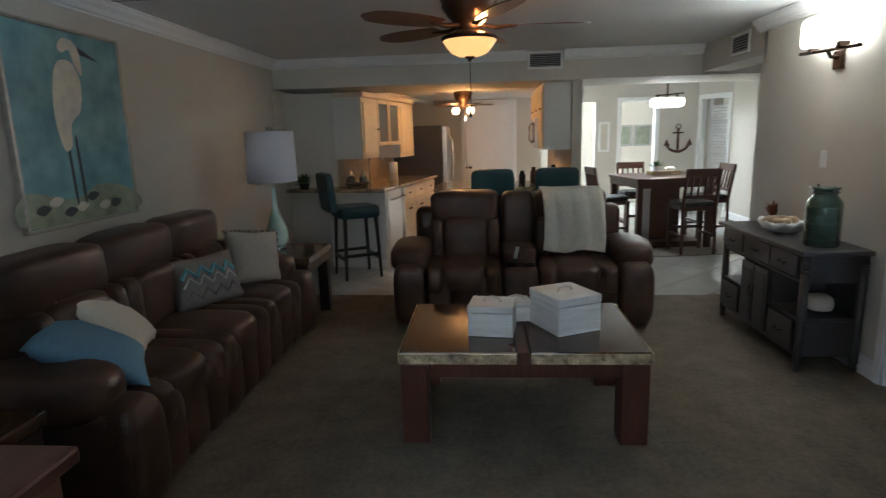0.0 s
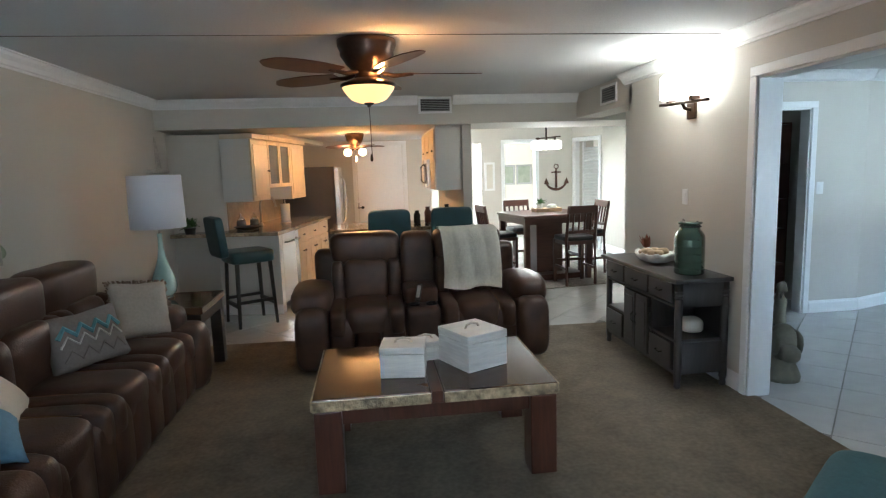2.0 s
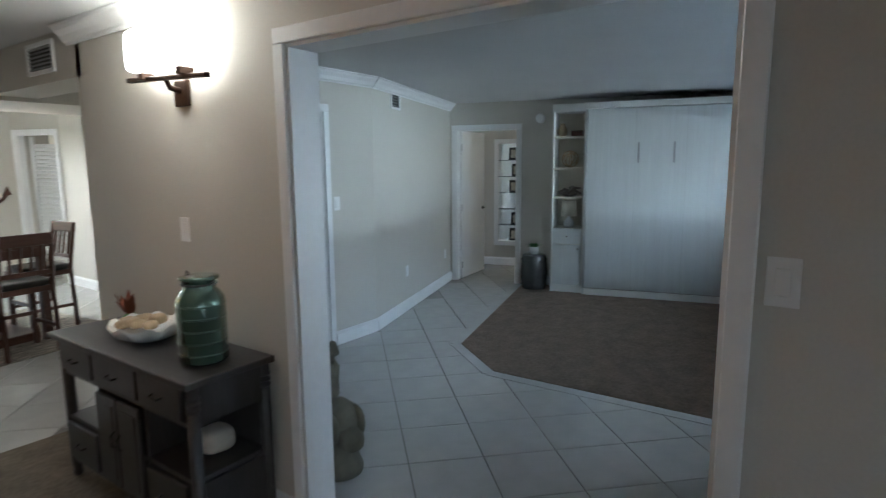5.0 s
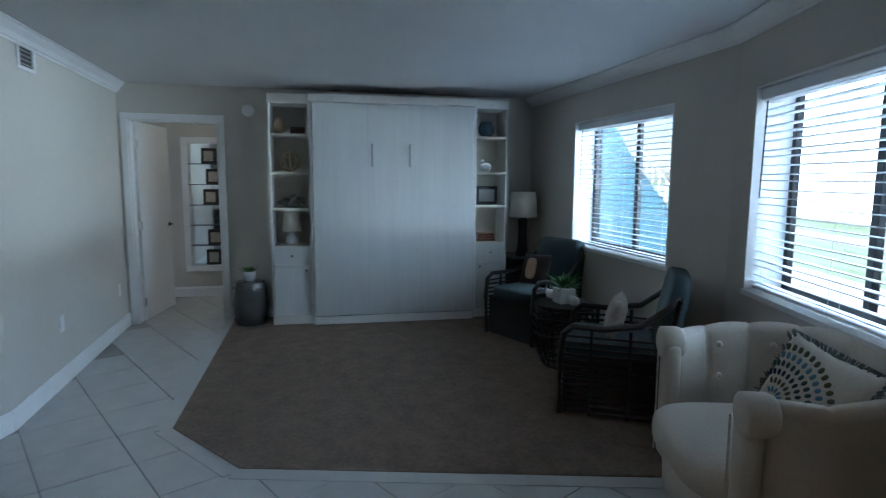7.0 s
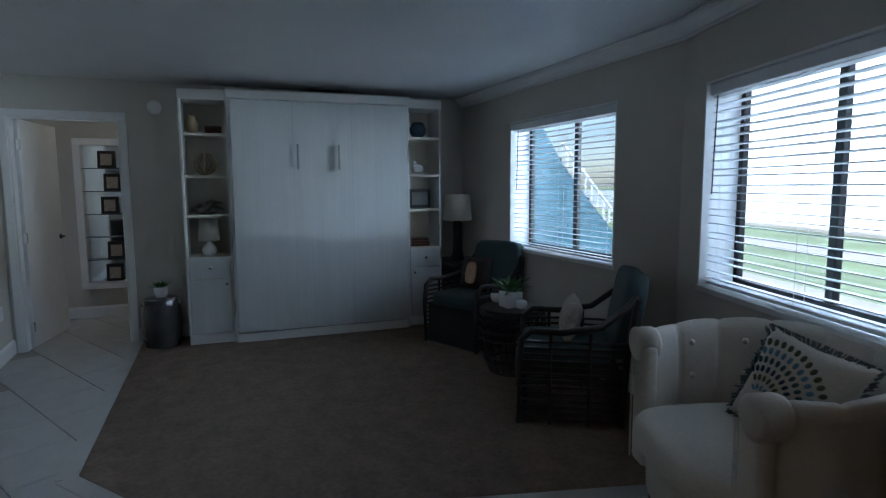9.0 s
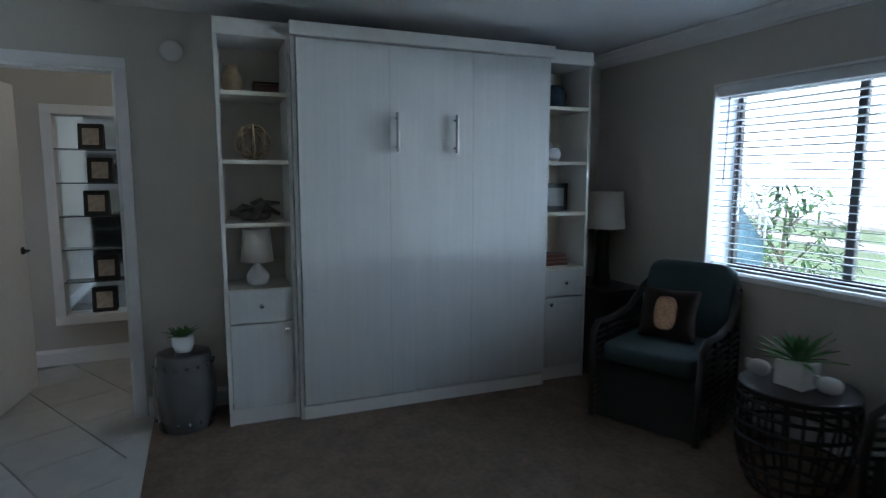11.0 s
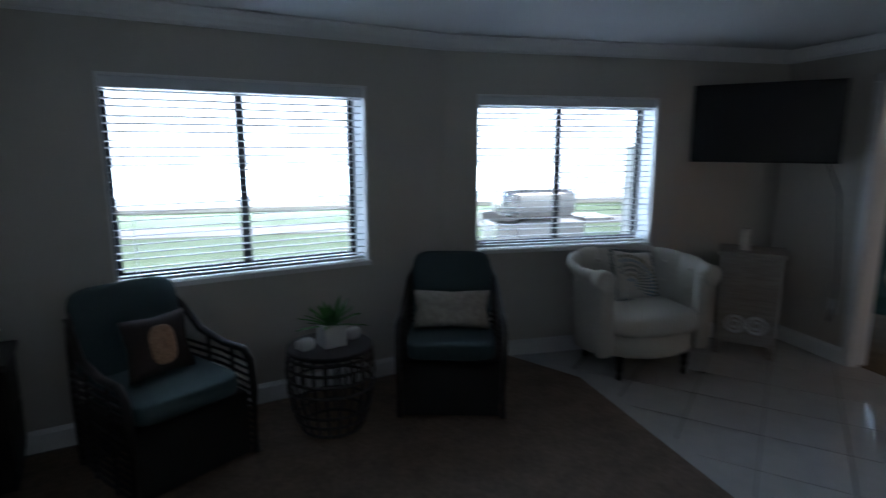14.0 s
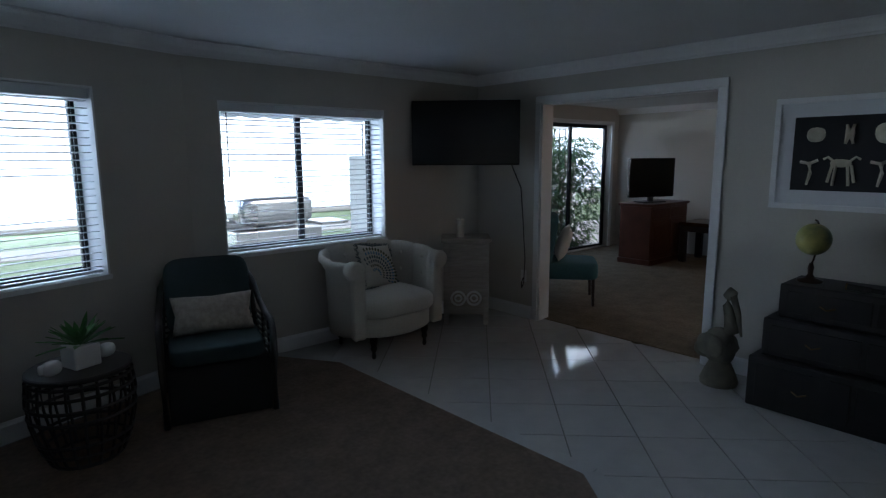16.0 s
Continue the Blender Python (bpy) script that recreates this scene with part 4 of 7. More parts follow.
BEIGE = material("beige_linen", (0.36, 0.32, 0.27), 0.85, vary=0.12, grain=60, bump=0.3, bump_scale=220)
FRINGE = material("brown_fringe", (0.22, 0.17, 0.13), 0.9, vary=0.5, grain=60, bump=0.8)
LAMPSHADE = material("white_lampshade", (0.74, 0.74, 0.80), 0.8, vary=0.03, grain=120)
AQUAGLASS = material("aqua_glazed_glass", (0.30, 0.52, 0.50), 0.12, vary=0.25, grain=3, large=5, second=(0.50, 0.62, 0.56), coat=0.6)
GREENGLASS = material("green_bottle_glass", (0.112, 0.189, 0.146), 0.10, metal=0.55, vary=0.3, grain=8, spec=0.9, coat=0.8)
PORCELAIN = material("white_porcelain", (0.74, 0.74, 0.73), 0.25, vary=0.04)
SHELLTAN = material("tan_shell", (0.45, 0.33, 0.20), 0.6, vary=0.35, grain=12)
GREENPLANT = material("succulent_green", (0.06, 0.20, 0.035), 0.45, vary=0.3, grain=8)
REDPLANT = material("dried_red_leaf", (0.20, 0.06, 0.03), 0.7, vary=0.4)
GRANITE = material("brown_granite", (0.10, 0.07, 0.045), 0.15, vary=0.6, grain=55, large=9, second=(0.36, 0.29, 0.20))
CABINET = material("glazed_cream_cabinet", (0.62, 0.53, 0.38), 0.45, vary=0.08, grain=14)
CABEND = material("white_cabinet_end", (0.66, 0.65, 0.61), 0.45, vary=0.03)
PLASTIC = material("white_plastic", (0.76, 0.76, 0.74), 0.4, vary=0.02)
GRILLE = material("grey_grille", (0.30, 0.30, 0.29), 0.6, vary=0.1)
BACKSPLASH = material("beige_backsplash", (0.36, 0.27, 0.18), 0.4, vary=0.25, grain=16)


def painting():
    sky_blue = material("painted_blue", (0.13, 0.30, 0.40), 0.6, vary=0.35, grain=7, large=2.2, second=(0.20, 0.38, 0.40), bump=0.2)
    white = material("painted_white", (0.62, 0.60, 0.55), 0.6, vary=0.18, grain=14, second=(0.70, 0.66, 0.52), bump=0.3)
    sand = material("painted_sand", (0.30, 0.34, 0.24), 0.6, vary=0.45, grain=12, bump=0.3)
    dark = material("painted_dark", (0.05, 0.06, 0.07), 0.6, vary=0.3)
    gold = material("silver_frame", (0.40, 0.38, 0.33), 0.35, metal=0.6, vary=0.2)
    p = thing("painting", "large framed painting of a white wading bird on blue water", "painting", pose(-2.1, 3.22, 1.63, 0, 0, 90))
    w, h = 0.46, 0.53
    part("canvas", box(-w, -0.03, -h, w, -0.002, h), sky_blue, p)
    fr = bmesh.new()
    for a in ((-w - 0.02, -h - 0.02, w + 0.02, -h), (-w - 0.02, h, w + 0.02, h + 0.02), (-w - 0.02, -h, -w, h), (w, -h, w + 0.02, h)):
        box(a[0], -0.04, a[1], a[2], -0.001, a[3], 0.003, 1, fr)
    part("frame", fr, gold, p)
    flat = Matrix.Translation((0, -0.0305, 0)) @ Matrix.Rotation(math.pi / 2, 4, "X")

    def blot(pts, mat, name, lift):
        dense = []
        n = len(pts)
        for i in range(n):
            a, b, c, d = (Vector(pts[(i + k) % n]) for k in (-1, 0, 1, 2))
            for j in range(6):
                s = j / 6
                dense.append(0.5 * ((2 * b) + (c - a) * s + (2 * a - 5 * b + 4 * c - d) * s * s + (3 * b - a - 3 * c + d) * s ** 3))
        part(name, prism([(q.x, q.y) for q in dense], 0, lift, None, flat), mat, p)

    blot([(-0.46, -0.52), (0.46, -0.52), (0.455, -0.40), (0.15, -0.33), (-0.1, -0.40), (-0.455, -0.34)], sand, "painted_shore", 0.001)
    blot([(-0.04, 0.02), (0.05, 0.10), (0.08, 0.25), (0.03, 0.36), (-0.08, 0.36), (-0.14, 0.25), (-0.16, 0.05), (-0.12, -0.12), (-0.06, -0.10)], white, "painted_body", 0.003)
    blot([(0.05, 0.36), (0.10, 0.30), (0.10, 0.42), (0.06, 0.48), (-0.02, 0.49), (-0.07, 0.44), (-0.04, 0.41), (0.02, 0.43)], white, "painted_neck", 0.004)
    blot([(0.05, 0.47), (0.06, 0.43), (0.24, 0.395), (0.235, 0.405)], dark, "painted_bill", 0.002)
    for dx in (-0.10, -0.03):
        blot([(dx, -0.08), (dx + 0.018, -0.08), (dx + 0.03, -0.40), (dx + 0.012, -0.40)], dark, "painted_leg", 0.002)
    for k in range(7):
        x, y = -0.35 + 0.1 * k, -0.44 + 0.04 * math.sin(k * 2.0)
        blot([(x - 0.05, y), (x, y + 0.03), (x + 0.06, y + 0.01), (x, y - 0.025)], white if k % 2 else dark, "painted_foam", 0.002)


painting()


def end_table(x, y, label):
    t = thing("end_table", label, "end table", pose(x, y, 0), "end tables")
    part("top", box(-0.33, -0.33, 0.555, 0.33, 0.33, 0.61, 0.008), MARBLE, t)
    part("apron", box(-0.31, -0.31, 0.47, 0.31, 0.31, 0.553, 0.004), DARKWOOD, t)
    for sx in (-1, 1):
        for sy in (-1, 1):
            part("leg", box(sx * 0.27 - 0.045, sy * 0.27 - 0.045, 0, sx * 0.27 + 0.045, sy * 0.27 + 0.045, 0.47, 0.005), DARKWOOD, t)


end_table(-1.45, 4.66, "dark wood end table with a brown marble top")
end_table(-1.62, 1.46, "dark wood end table at the sofa's near end")


def table_lamp():
    l = thing("table_lamp", "aqua glass gourd table lamp with a white drum shade", "table lamp", pose(-1.52, 4.76, 0.61))
    part("foot", lathe([(0.07, 0), (0.07, 0.012), (0.05, 0.018)], 24), CHROME, l)
    part("base", lathe([(0.05, 0.016), (0.085, 0.05), (0.098, 0.10), (0.09, 0.16), (0.06, 0.24), (0.032, 0.33), (0.02, 0.42), (0.017, 0.50), (0.02, 0.53)], 32), AQUAGLASS, l, smooth=True)
    part("stem", tube([(0, 0, 0.52), (0, 0, 0.60)], 0.008, 10), CHROME, l)
    own = bmesh.new()
    lathe([(0.205, 0.575), (0.197, 0.99), (0.194, 0.99), (0.202, 0.575)], 40, own)
    part("shade", own, LAMPSHADE, l, "white drum shade", smooth=True)


table_lamp()


def wall_shelf():
    s = thing("wall_ornament", "white lattice sailboat ornament on a small wall shelf", "wall ornament", pose(-2.1, 6.42, 1.67))
    lat = material("lattice_white", (0.55, 0.52, 0.46), 0.8, vary=0.3, grain=30)
    part("ledge", box(0.0, -0.22, -0.03, 0.09, 0.22, 0.0, 0.004), lat, s)
    bm = bmesh.new()
    for k in range(9):
        z = 0.02 + k * 0.032
        ww = 0.10 * (1 - k / 10)
        tube([(0.05, -0.04, z), (0.05, -0.04 + ww + 0.02, z)], 0.007, 6, bm)
    tube([(0.05, -0.045, 0), (0.05, -0.045, 0.34)], 0.008, 6, bm)
    tube([(0.05, 0.085, 0.02), (0.05, -0.03, 0.32)], 0.007, 6, bm)
    part("sail", bm, lat, s)


wall_shelf()


def candle(name, label, x, y, z, r, h, mat):
    c = thing(name, label, "candle", pose(x, y, z))
    part("body", lathe([(r * 0.96, 0), (r, 0.006), (r, h - 0.006), (r * 0.9, h), (r * 0.25, h - 0.004)], 24), mat, c, smooth=True)
    part("wick", tube([(0, 0, h - 0.006), (0.002, 0, h + 0.012)], 0.0015, 5), BLACK, c)


candle("candle", "short silver candle jar on the end table", -1.55, 4.42, 0.612, 0.05, 0.12, SILVER)


def throw_pillow(name, label, m, w, h, t, mat):
    p = thing(name, label, "pillow", m, "throw pillows")
    part("cover", pillow(w, h, t), mat, p, smooth=True)
    return p


def chevron(p, w, h, t):
    for row, (z0, mat) in enumerate(((0.62, AQUA), (0.46, SILVER), (0.22, GREYCLOTH))):
        bm = bmesh.new()
        pts = []
        for k in range(9):
            u = -0.8 + 1.6 * k / 8
            z = z0 + (0.12 if k % 2 else -0.04)
            v = 2 * z - 1
            yy = -t / 2 * max(0.02, (1 - abs(u) ** 3.2) * (1 - abs(v) ** 3.2)) ** 0.6 - 0.003
            pts.append((u * w / 2 * 0.95, yy, z * h))
        tube(pts, 0.016 if row == 0 else 0.007, 6, bm)
        part("zigzag", bm, mat, p, "woven zigzag stripe")


a = throw_pillow("throw_pillow", "taupe lumbar pillow with aqua and silver zigzags", pose(-1.47, 3.42, 0.50, -22, 0, 62), 0.50, 0.34, 0.15, GREYCLOTH)
chevron(a, 0.50, 0.34, 0.15)
a = throw_pillow("throw_pillow", "ivory pillow with a brown tasselled fringe", pose(-1.40, 3.97, 0.50, -20, 8, 50), 0.42, 0.40, 0.15, BEIGE)
rnd = random.Random(8)
bm = bmesh.new()
for k in range(150):
    s = k / 150 * 4
    e = s % 1
    x, z = ((-1 + 2 * e, 1), (1, 1 - 2 * e), (1 - 2 * e, -1), (-1, -1 + 2 * e))[int(s)]
    x, z = x * 0.19, 0.20 + z * 0.18
    tube([(x, 0, z), (x * 1.10 + rnd.uniform(-0.01, 0.01), rnd.uniform(-0.02, 0.02), 0.2 + (z - 0.2) * 1.14)], 0.005, 4, bm)
part("fringe", bm, FRINGE, a, "brown tasselled fringe")
throw_pillow("throw_pillow", "soft blue pillow lying against the sofa arm", pose(-1.33, 2.46, 0.50, -60, 0, 122), 0.56, 0.50, 0.16, BLUECLOTH)
throw_pillow("throw_pillow", "ivory pillow leaning behind a blue one", pose(-1.46, 2.70, 0.50, -46, 5, 112), 0.50, 0.46, 0.14, IVORY)


def throw():
    t = thing("throw_blanket", "ivory woven throw hanging over the loveseat back", "blanket", pose(1.00, 4.96, 0))
    own = bmesh.new()
    prof = [(-0.235, 0.56), (-0.21, 0.66), (-0.185, 0.80), (-0.165, 0.95), (-0.12, 1.045), (-0.02, 1.075), (0.10, 1.07), (0.22, 1.00), (0.30, 0.85), (0.315, 0.60)]
    n = 22
    rows = []
    for k, (y, z) in enumerate(prof):
        row = []
        for i in range(n + 1):
            u = i / n - 0.5
            wv = 0.010 * math.sin(u * 21 + k * 0.8) + 0.006 * math.sin(u * 47 + k)
            row.append(own.verts.new((u * 0.50 + 0.012 * math.sin(k * 0.9), y + wv - 0.02, z + 0.012 * math.sin(u * 9) * (1 if k < 2 else 0.2))))
        rows.append(row)
    for a, b in zip(rows, rows[1:]):
        for i in range(n):
            own.faces.new((a[i], a[i + 1], b[i + 1], b[i]))
    bmesh.ops.solidify(own, geom=own.faces[:], thickness=0.014)
    part("cloth", own, LACE, t, smooth=True)


throw()


def keepsake_box(x, y, r, w, d, h, label):
    b = thing("keepsake_box", label, "box", pose(x, y, 0.491, 0, 0, r), "white boxes on the coffee table")
    part("body", box(-w / 2, -d / 2, 0, w / 2, d / 2, h * 0.76, 0.003), WHITEWOOD, b)
    lid = part("lid", box(-w / 2 - 0.002, -d / 2 - 0.002, h * 0.78, w / 2 + 0.002, d / 2 + 0.002, h, 0.004), WHITEWOOD, b)
    part("handle", tube([(-0.045, 0, h - 0.002), (-0.035, 0, h + 0.018), (0, 0, h + 0.026), (0.035, 0, h + 0.018), (0.045, 0, h - 0.002)], 0.007, 8), SILVER, lid, "curved pewter handle")


keepsake_box(0.305, 2.95, -8, 0.235, 0.20, 0.165, "small whitewashed wooden box with a pewter handle")
keepsake_box(0.695, 3.03, 26, 0.262, 0.29, 0.20, "large whitewashed wooden box with a pewter handle")
keepsake_box(0.44, 3.17, 10, 0.16, 0.14, 0.11, "smallest whitewashed wooden box behind the others")


def remote(x, y, z, r):
    c = thing("remote_control", "black remote control in the console", "remote control", pose(x, y, z, 50, 0, r))
    part("body", box(-0.022, -0.08, -0.009, 0.022, 0.08, 0.009, 0.006), BLACK, c)
    part("keypad", box(-0.015, -0.05, 0.009, 0.015, 0.06, 0.0105), GRILLE, c)


remote(0.52, 4.55, 0.58, -20)


def milk_jar():
    j = thing("glass_jar", "tall green mercury glass jar with a wire bail", "jar", pose(2.38, 3.71, 0.786) @ Matrix.Diagonal((1.08, 1.08, 1.16, 1)))
    part("body", lathe([(0.088, 0), (0.094, 0.008), (0.094, 0.20), (0.091, 0.235), (0.072, 0.262), (0.062, 0.27), (0.062, 0.30), (0.075, 0.305), (0.075, 0.315), (0.058, 0.317)], 36), GREENGLASS, j, smooth=True)
    bm = bmesh.new()
    for k in range(5):
        z = 0.03 + k * 0.045
        lathe([(0.0942, z), (0.0948, z + 0.004), (0.0942, z + 0.008)], 36, bm)
    part("ribs", bm, GREENGLASS, j, smooth=True)
    part("wire_ring", tube([(0.067 * math.cos(a), 0.067 * math.sin(a), 0.288) for a in (k * math.pi / 12 for k in range(24))], 0.0035, 6, closed=True), BLACK, j)
    for s in (-1, 1):
        part("wire_ear", tube([(0, s * 0.067, 0.288), (0, s * 0.092, 0.30), (0, s * 0.088, 0.325), (0, s * 0.07, 0.318)], 0.0035, 6), BLACK, j)


milk_jar()


def shell_bowl():
    b = thing("shell_bowl", "white scalloped shell bowl holding tan seashells", "bowl", pose(2.39, 4.20, 0.786))
    own = bmesh.new()
    n, rings = 40, []
    for r, z in ((0.04, 0.0), (0.09, 0.012), (0.135, 0.045), (0.16, 0.085), (0.152, 0.083), (0.125, 0.05), (0.08, 0.022)):
        rings.append([own.verts.new((r * math.cos(a) * (1 + 0.05 * (r > 0.1) * math.sin(9 * a)), 1.18 * r * math.sin(a) * (1 + 0.05 * (r > 0.1) * math.sin(9 * a)), z + 0.012 * (r > 0.12) * math.cos(9 * a))) for a in (2 * math.pi * k / n for k in range(n))])
    for p, q in zip(rings, rings[1:]):
        for k in range(n):
            own.faces.new((p[k], p[(k + 1) % n], q[(k + 1) % n], q[k]))
    own.faces.new(rings[0])
    own.faces.new(rings[-1])
    part("bowl", own, PORCELAIN, b, smooth=True)
    rnd = random.Random(3)
    for k in range(12):
        part("shell", soft(rnd.uniform(-0.08, 0.08), rnd.uniform(-0.10, 0.10), 0.075 + rnd.uniform(0, 0.02), 0.08, 0.06, 0.045, 0.8, 12, 8, 0.3), SHELLTAN, b, smooth=True)
    d = thing("dried_plant", "dried red leaves and a green bulb behind the bowl", "dried plant", pose(2.44, 4.46, 0.786))
    part("bulb", lathe([(0.02, 0), (0.045, 0.02), (0.04, 0.06), (0.02, 0.08)], 16), GREENPLANT, d, smooth=True)
    bm = bmesh.new()
    for k in range(14):
        leaf(bm, (0, 0, 0.06), (rnd.uniform(-0.7, 0.3), rnd.uniform(-0.7, 0.7), 1.2), rnd.uniform(0.08, 0.17), 0.035, 0.1)
    part("leaves", bm, REDPLANT, d)


shell_bowl()
folded = thing("napkin_stack", "white folded cloth on the sideboard shelf", "cloth", pose(2.40, 3.72, 0.352))
part("folds", soft(0, 0, 0.055, 0.16, 0.14, 0.11, 0.6, wobble=0.25), IVORY, folded, smooth=True)


def accent_chair():
    c = thing("accent_chair", "teal armless accent chair with dark wood legs", "chair", pose(1.88, 1.42, 0, 0, 0, 38))
    for x in (-0.26, 0.26):
        for y in (-0.26, 0.28):
            part("leg", tube([(x, y, 0), (x * 0.97, y * 0.97, 0.30)], [0.018, 0.026], 4), DARKWOOD, c)
    part("seat", soft(0, 0.0, 0.38, 0.62, 0.66, 0.19, 0.28), TEALCLOTH, c, smooth=True)
    part("backrest", soft(0, -0.29, 0.66, 0.60, 0.14, 0.56, 0.35, m=Matrix.Rotation(radians(-8), 4, "X")), TEALCLOTH, c, smooth=True)
    p = throw_pillow("throw_pillow", "white pillow with blue stitching on the teal chair", pose(1.93, 1.34, 0.47, 18, 0, 218), 0.40, 0.38, 0.14, IVORY)
    for k in range(4):
        part("stitch_line", tube([(-0.15, -0.062, 0.10 + k * 0.06), (0.15, -0.062, 0.10 + k * 0.06)], 0.003, 5), BLUECLOTH, p)


accent_chair()


def media_cabinet():
    c = thing("media_cabinet", "mahogany media cabinet with raised panel doors", "cabinet", pose(-1.18, 0.78, 0, 0, 0, 180))
    part("body", box(-0.55, -0.26, 0.08, 0.55, 0.24, 0.86, 0.006), REDWOOD, c)
    part("top", box(-0.58, -0.29, 0.86, 0.58, 0.26, 0.90, 0.01), REDWOOD, c)
    part("plinth", box(-0.57, -0.28, 0.0, 0.57, 0.25, 0.08, 0.008), REDWOOD, c)
    for k in (-1, 1):
        part("drawer", box(k * 0.275 - 0.25, -0.275, 0.68, k * 0.275 + 0.25, -0.26, 0.83, 0.005), REDWOOD, c)
        d = part("cabinet_door", box(k * 0.275 - 0.25, -0.275, 0.12, k * 0.275 + 0.25, -0.26, 0.65, 0.005), REDWOOD, c)
        part("raised_panel", box(k * 0.275 - 0.19, -0.283, 0.18, k * 0.275 + 0.19, -0.274, 0.59, 0.006), REDWOOD, d)
    t = thing("television", "flat black television standing on the cabinet", "television", pose(-1.02, 0.80, 0.90, 0, 0, 160))
    part("stand", box(-0.22, -0.10, 0, 0.22, 0.10, 0.018, 0.004), BLACK, t)
    part("neck", box(-0.04, -0.02, 0.018, 0.04, 0.02, 0.09), BLACK, t)
    part("screen", box(-0.42, -0.025, 0.08, 0.42, 0.025, 0.66, 0.006), SCREEN, t)


media_cabinet()


def vent(name, m, w, h, n, label):
    v = thing(name, label, "air vent", m)
    fr = bmesh.new()
    for a in ((-w / 2 - 0.025, -h / 2 - 0.025, w / 2 + 0.025, -h / 2), (-w / 2 - 0.025, h / 2, w / 2 + 0.025, h / 2 + 0.025), (-w / 2 - 0.025, -h / 2, -w / 2, h / 2), (w / 2, -h / 2, w / 2 + 0.025, h / 2)):
        box(a[0], -0.016, a[1], a[2], -0.001, a[3], 0.003, 1, fr)
    part("frame", fr, PLASTIC, v)
    part("backing", box(-w / 2, -0.004, -h / 2, w / 2, -0.001, h / 2), BLACK, v)
    for k in range(n):
        z = -h / 2 + h * (k + 0.5) / n
        part("slat", box(-w / 2, -0.012, z - 0.0035, w / 2, -0.005, z + 0.0035), GRILLE, v)


vent("air_vent", pose(0.94, 6.55, 2.30), 0.33, 0.135, 7, "white framed air grille on the soffit")
vent("air_vent", pose(2.60, 5.62, 2.27, 0, 0, -90), 0.34, 0.14, 6, "grey air grille on the side soffit")
vent("air_vent", pose(5.633, 5.35, 2.25, 0, 0, 18.3), 0.20, 0.14, 5, "small air grille high on the den wall")


def switch(name, m, label, rocker=True):
    s = thing(name, label, "light switch" if rocker else "power outlet", m)
    part("plate", box(-0.037, -0.007, -0.06, 0.037, -0.001, 0.06, 0.003), PLASTIC, s)
    if rocker:
        part("rocker", box(-0.017, -0.012, -0.034, 0.017, -0.006, 0.034, 0.003), PLASTIC, s)
    else:
        for z in (-0.02, 0.02):
            part("socket", lathe([(0.017, 0), (0.017, 0.003), (0.010, 0.0035)], 14, None, Matrix.Translation((0, -0.006, z)) @ Matrix.Rotation(math.pi / 2, 4, "X")), PLASTIC, s)


switch("light_switch", pose(2.60, 1.61, 1.325, 0, 0, -90), "white rocker switch beside the opening")
switch("light_switch", pose(2.60, 4.16, 1.30, 0, 0, -90), "white dimmer switch above the sideboard")
switch("light_switch", pose(4.60, NORTH_A, 1.27), "white rocker switch beside the closet door")
switch("power_outlet", pose(5.882, 5.432, 0.44, 0, 0, 18.3), "white power outlet low on the den wall", False)
switch("power_outlet", pose(7.25, 5.884, 0.41, 0, 0, 18.3), "white power outlet near the hall door", False)
switch("power_outlet", pose(2.752, 1.55, 0.42, 0, 0, 90), "white power outlet under the television cord", False)
switch("power_outlet", pose(3.40, SOUTH_A, 0.36, 0, 0, 180), "white power outlet under the window", False)


# ---- kitchen ----
# the sink side of the kitchen is turned slightly to fit the camera's view
KIT = pose(-1.17, 6.82, 0, 0, 0, -10.6) @ Matrix.Translation((1.22, -6.82, 0))


def kit(x, y):
    return (KIT @ Vector((x, y, 0)))[:2]


def raised_door(parent, name, x, y0, y1, z0, z1, sign, mat, knob=None):
    """A raised panel front on the face x, which looks along sign * x."""
    d = part(name, box(min(x, x + sign * 0.02), y0 + 0.004, z0 + 0.004, max(x, x + sign * 0.02), y1 - 0.004, z1 - 0.004, 0.003), mat, parent)
    if z1 - z0 > 0.25:
        part("raised_panel", box(min(x + sign * 0.017, x + sign * 0.028), y0 + 0.06, z0 + 0.06, max(x + sign * 0.017, x + sign * 0.028), y1 - 0.06, z1 - 0.06, 0.008), mat, d)
    if knob:
        part("knob", lathe([(0.006, 0), (0.006, 0.016), (0.015, 0.022), (0.010, 0.03)], 12, None, Matrix.Translation((x + sign * 0.02, *knob)) @ Matrix.Rotation(sign * math.pi / 2, 4, "Y")), BLACK, d)
    return d


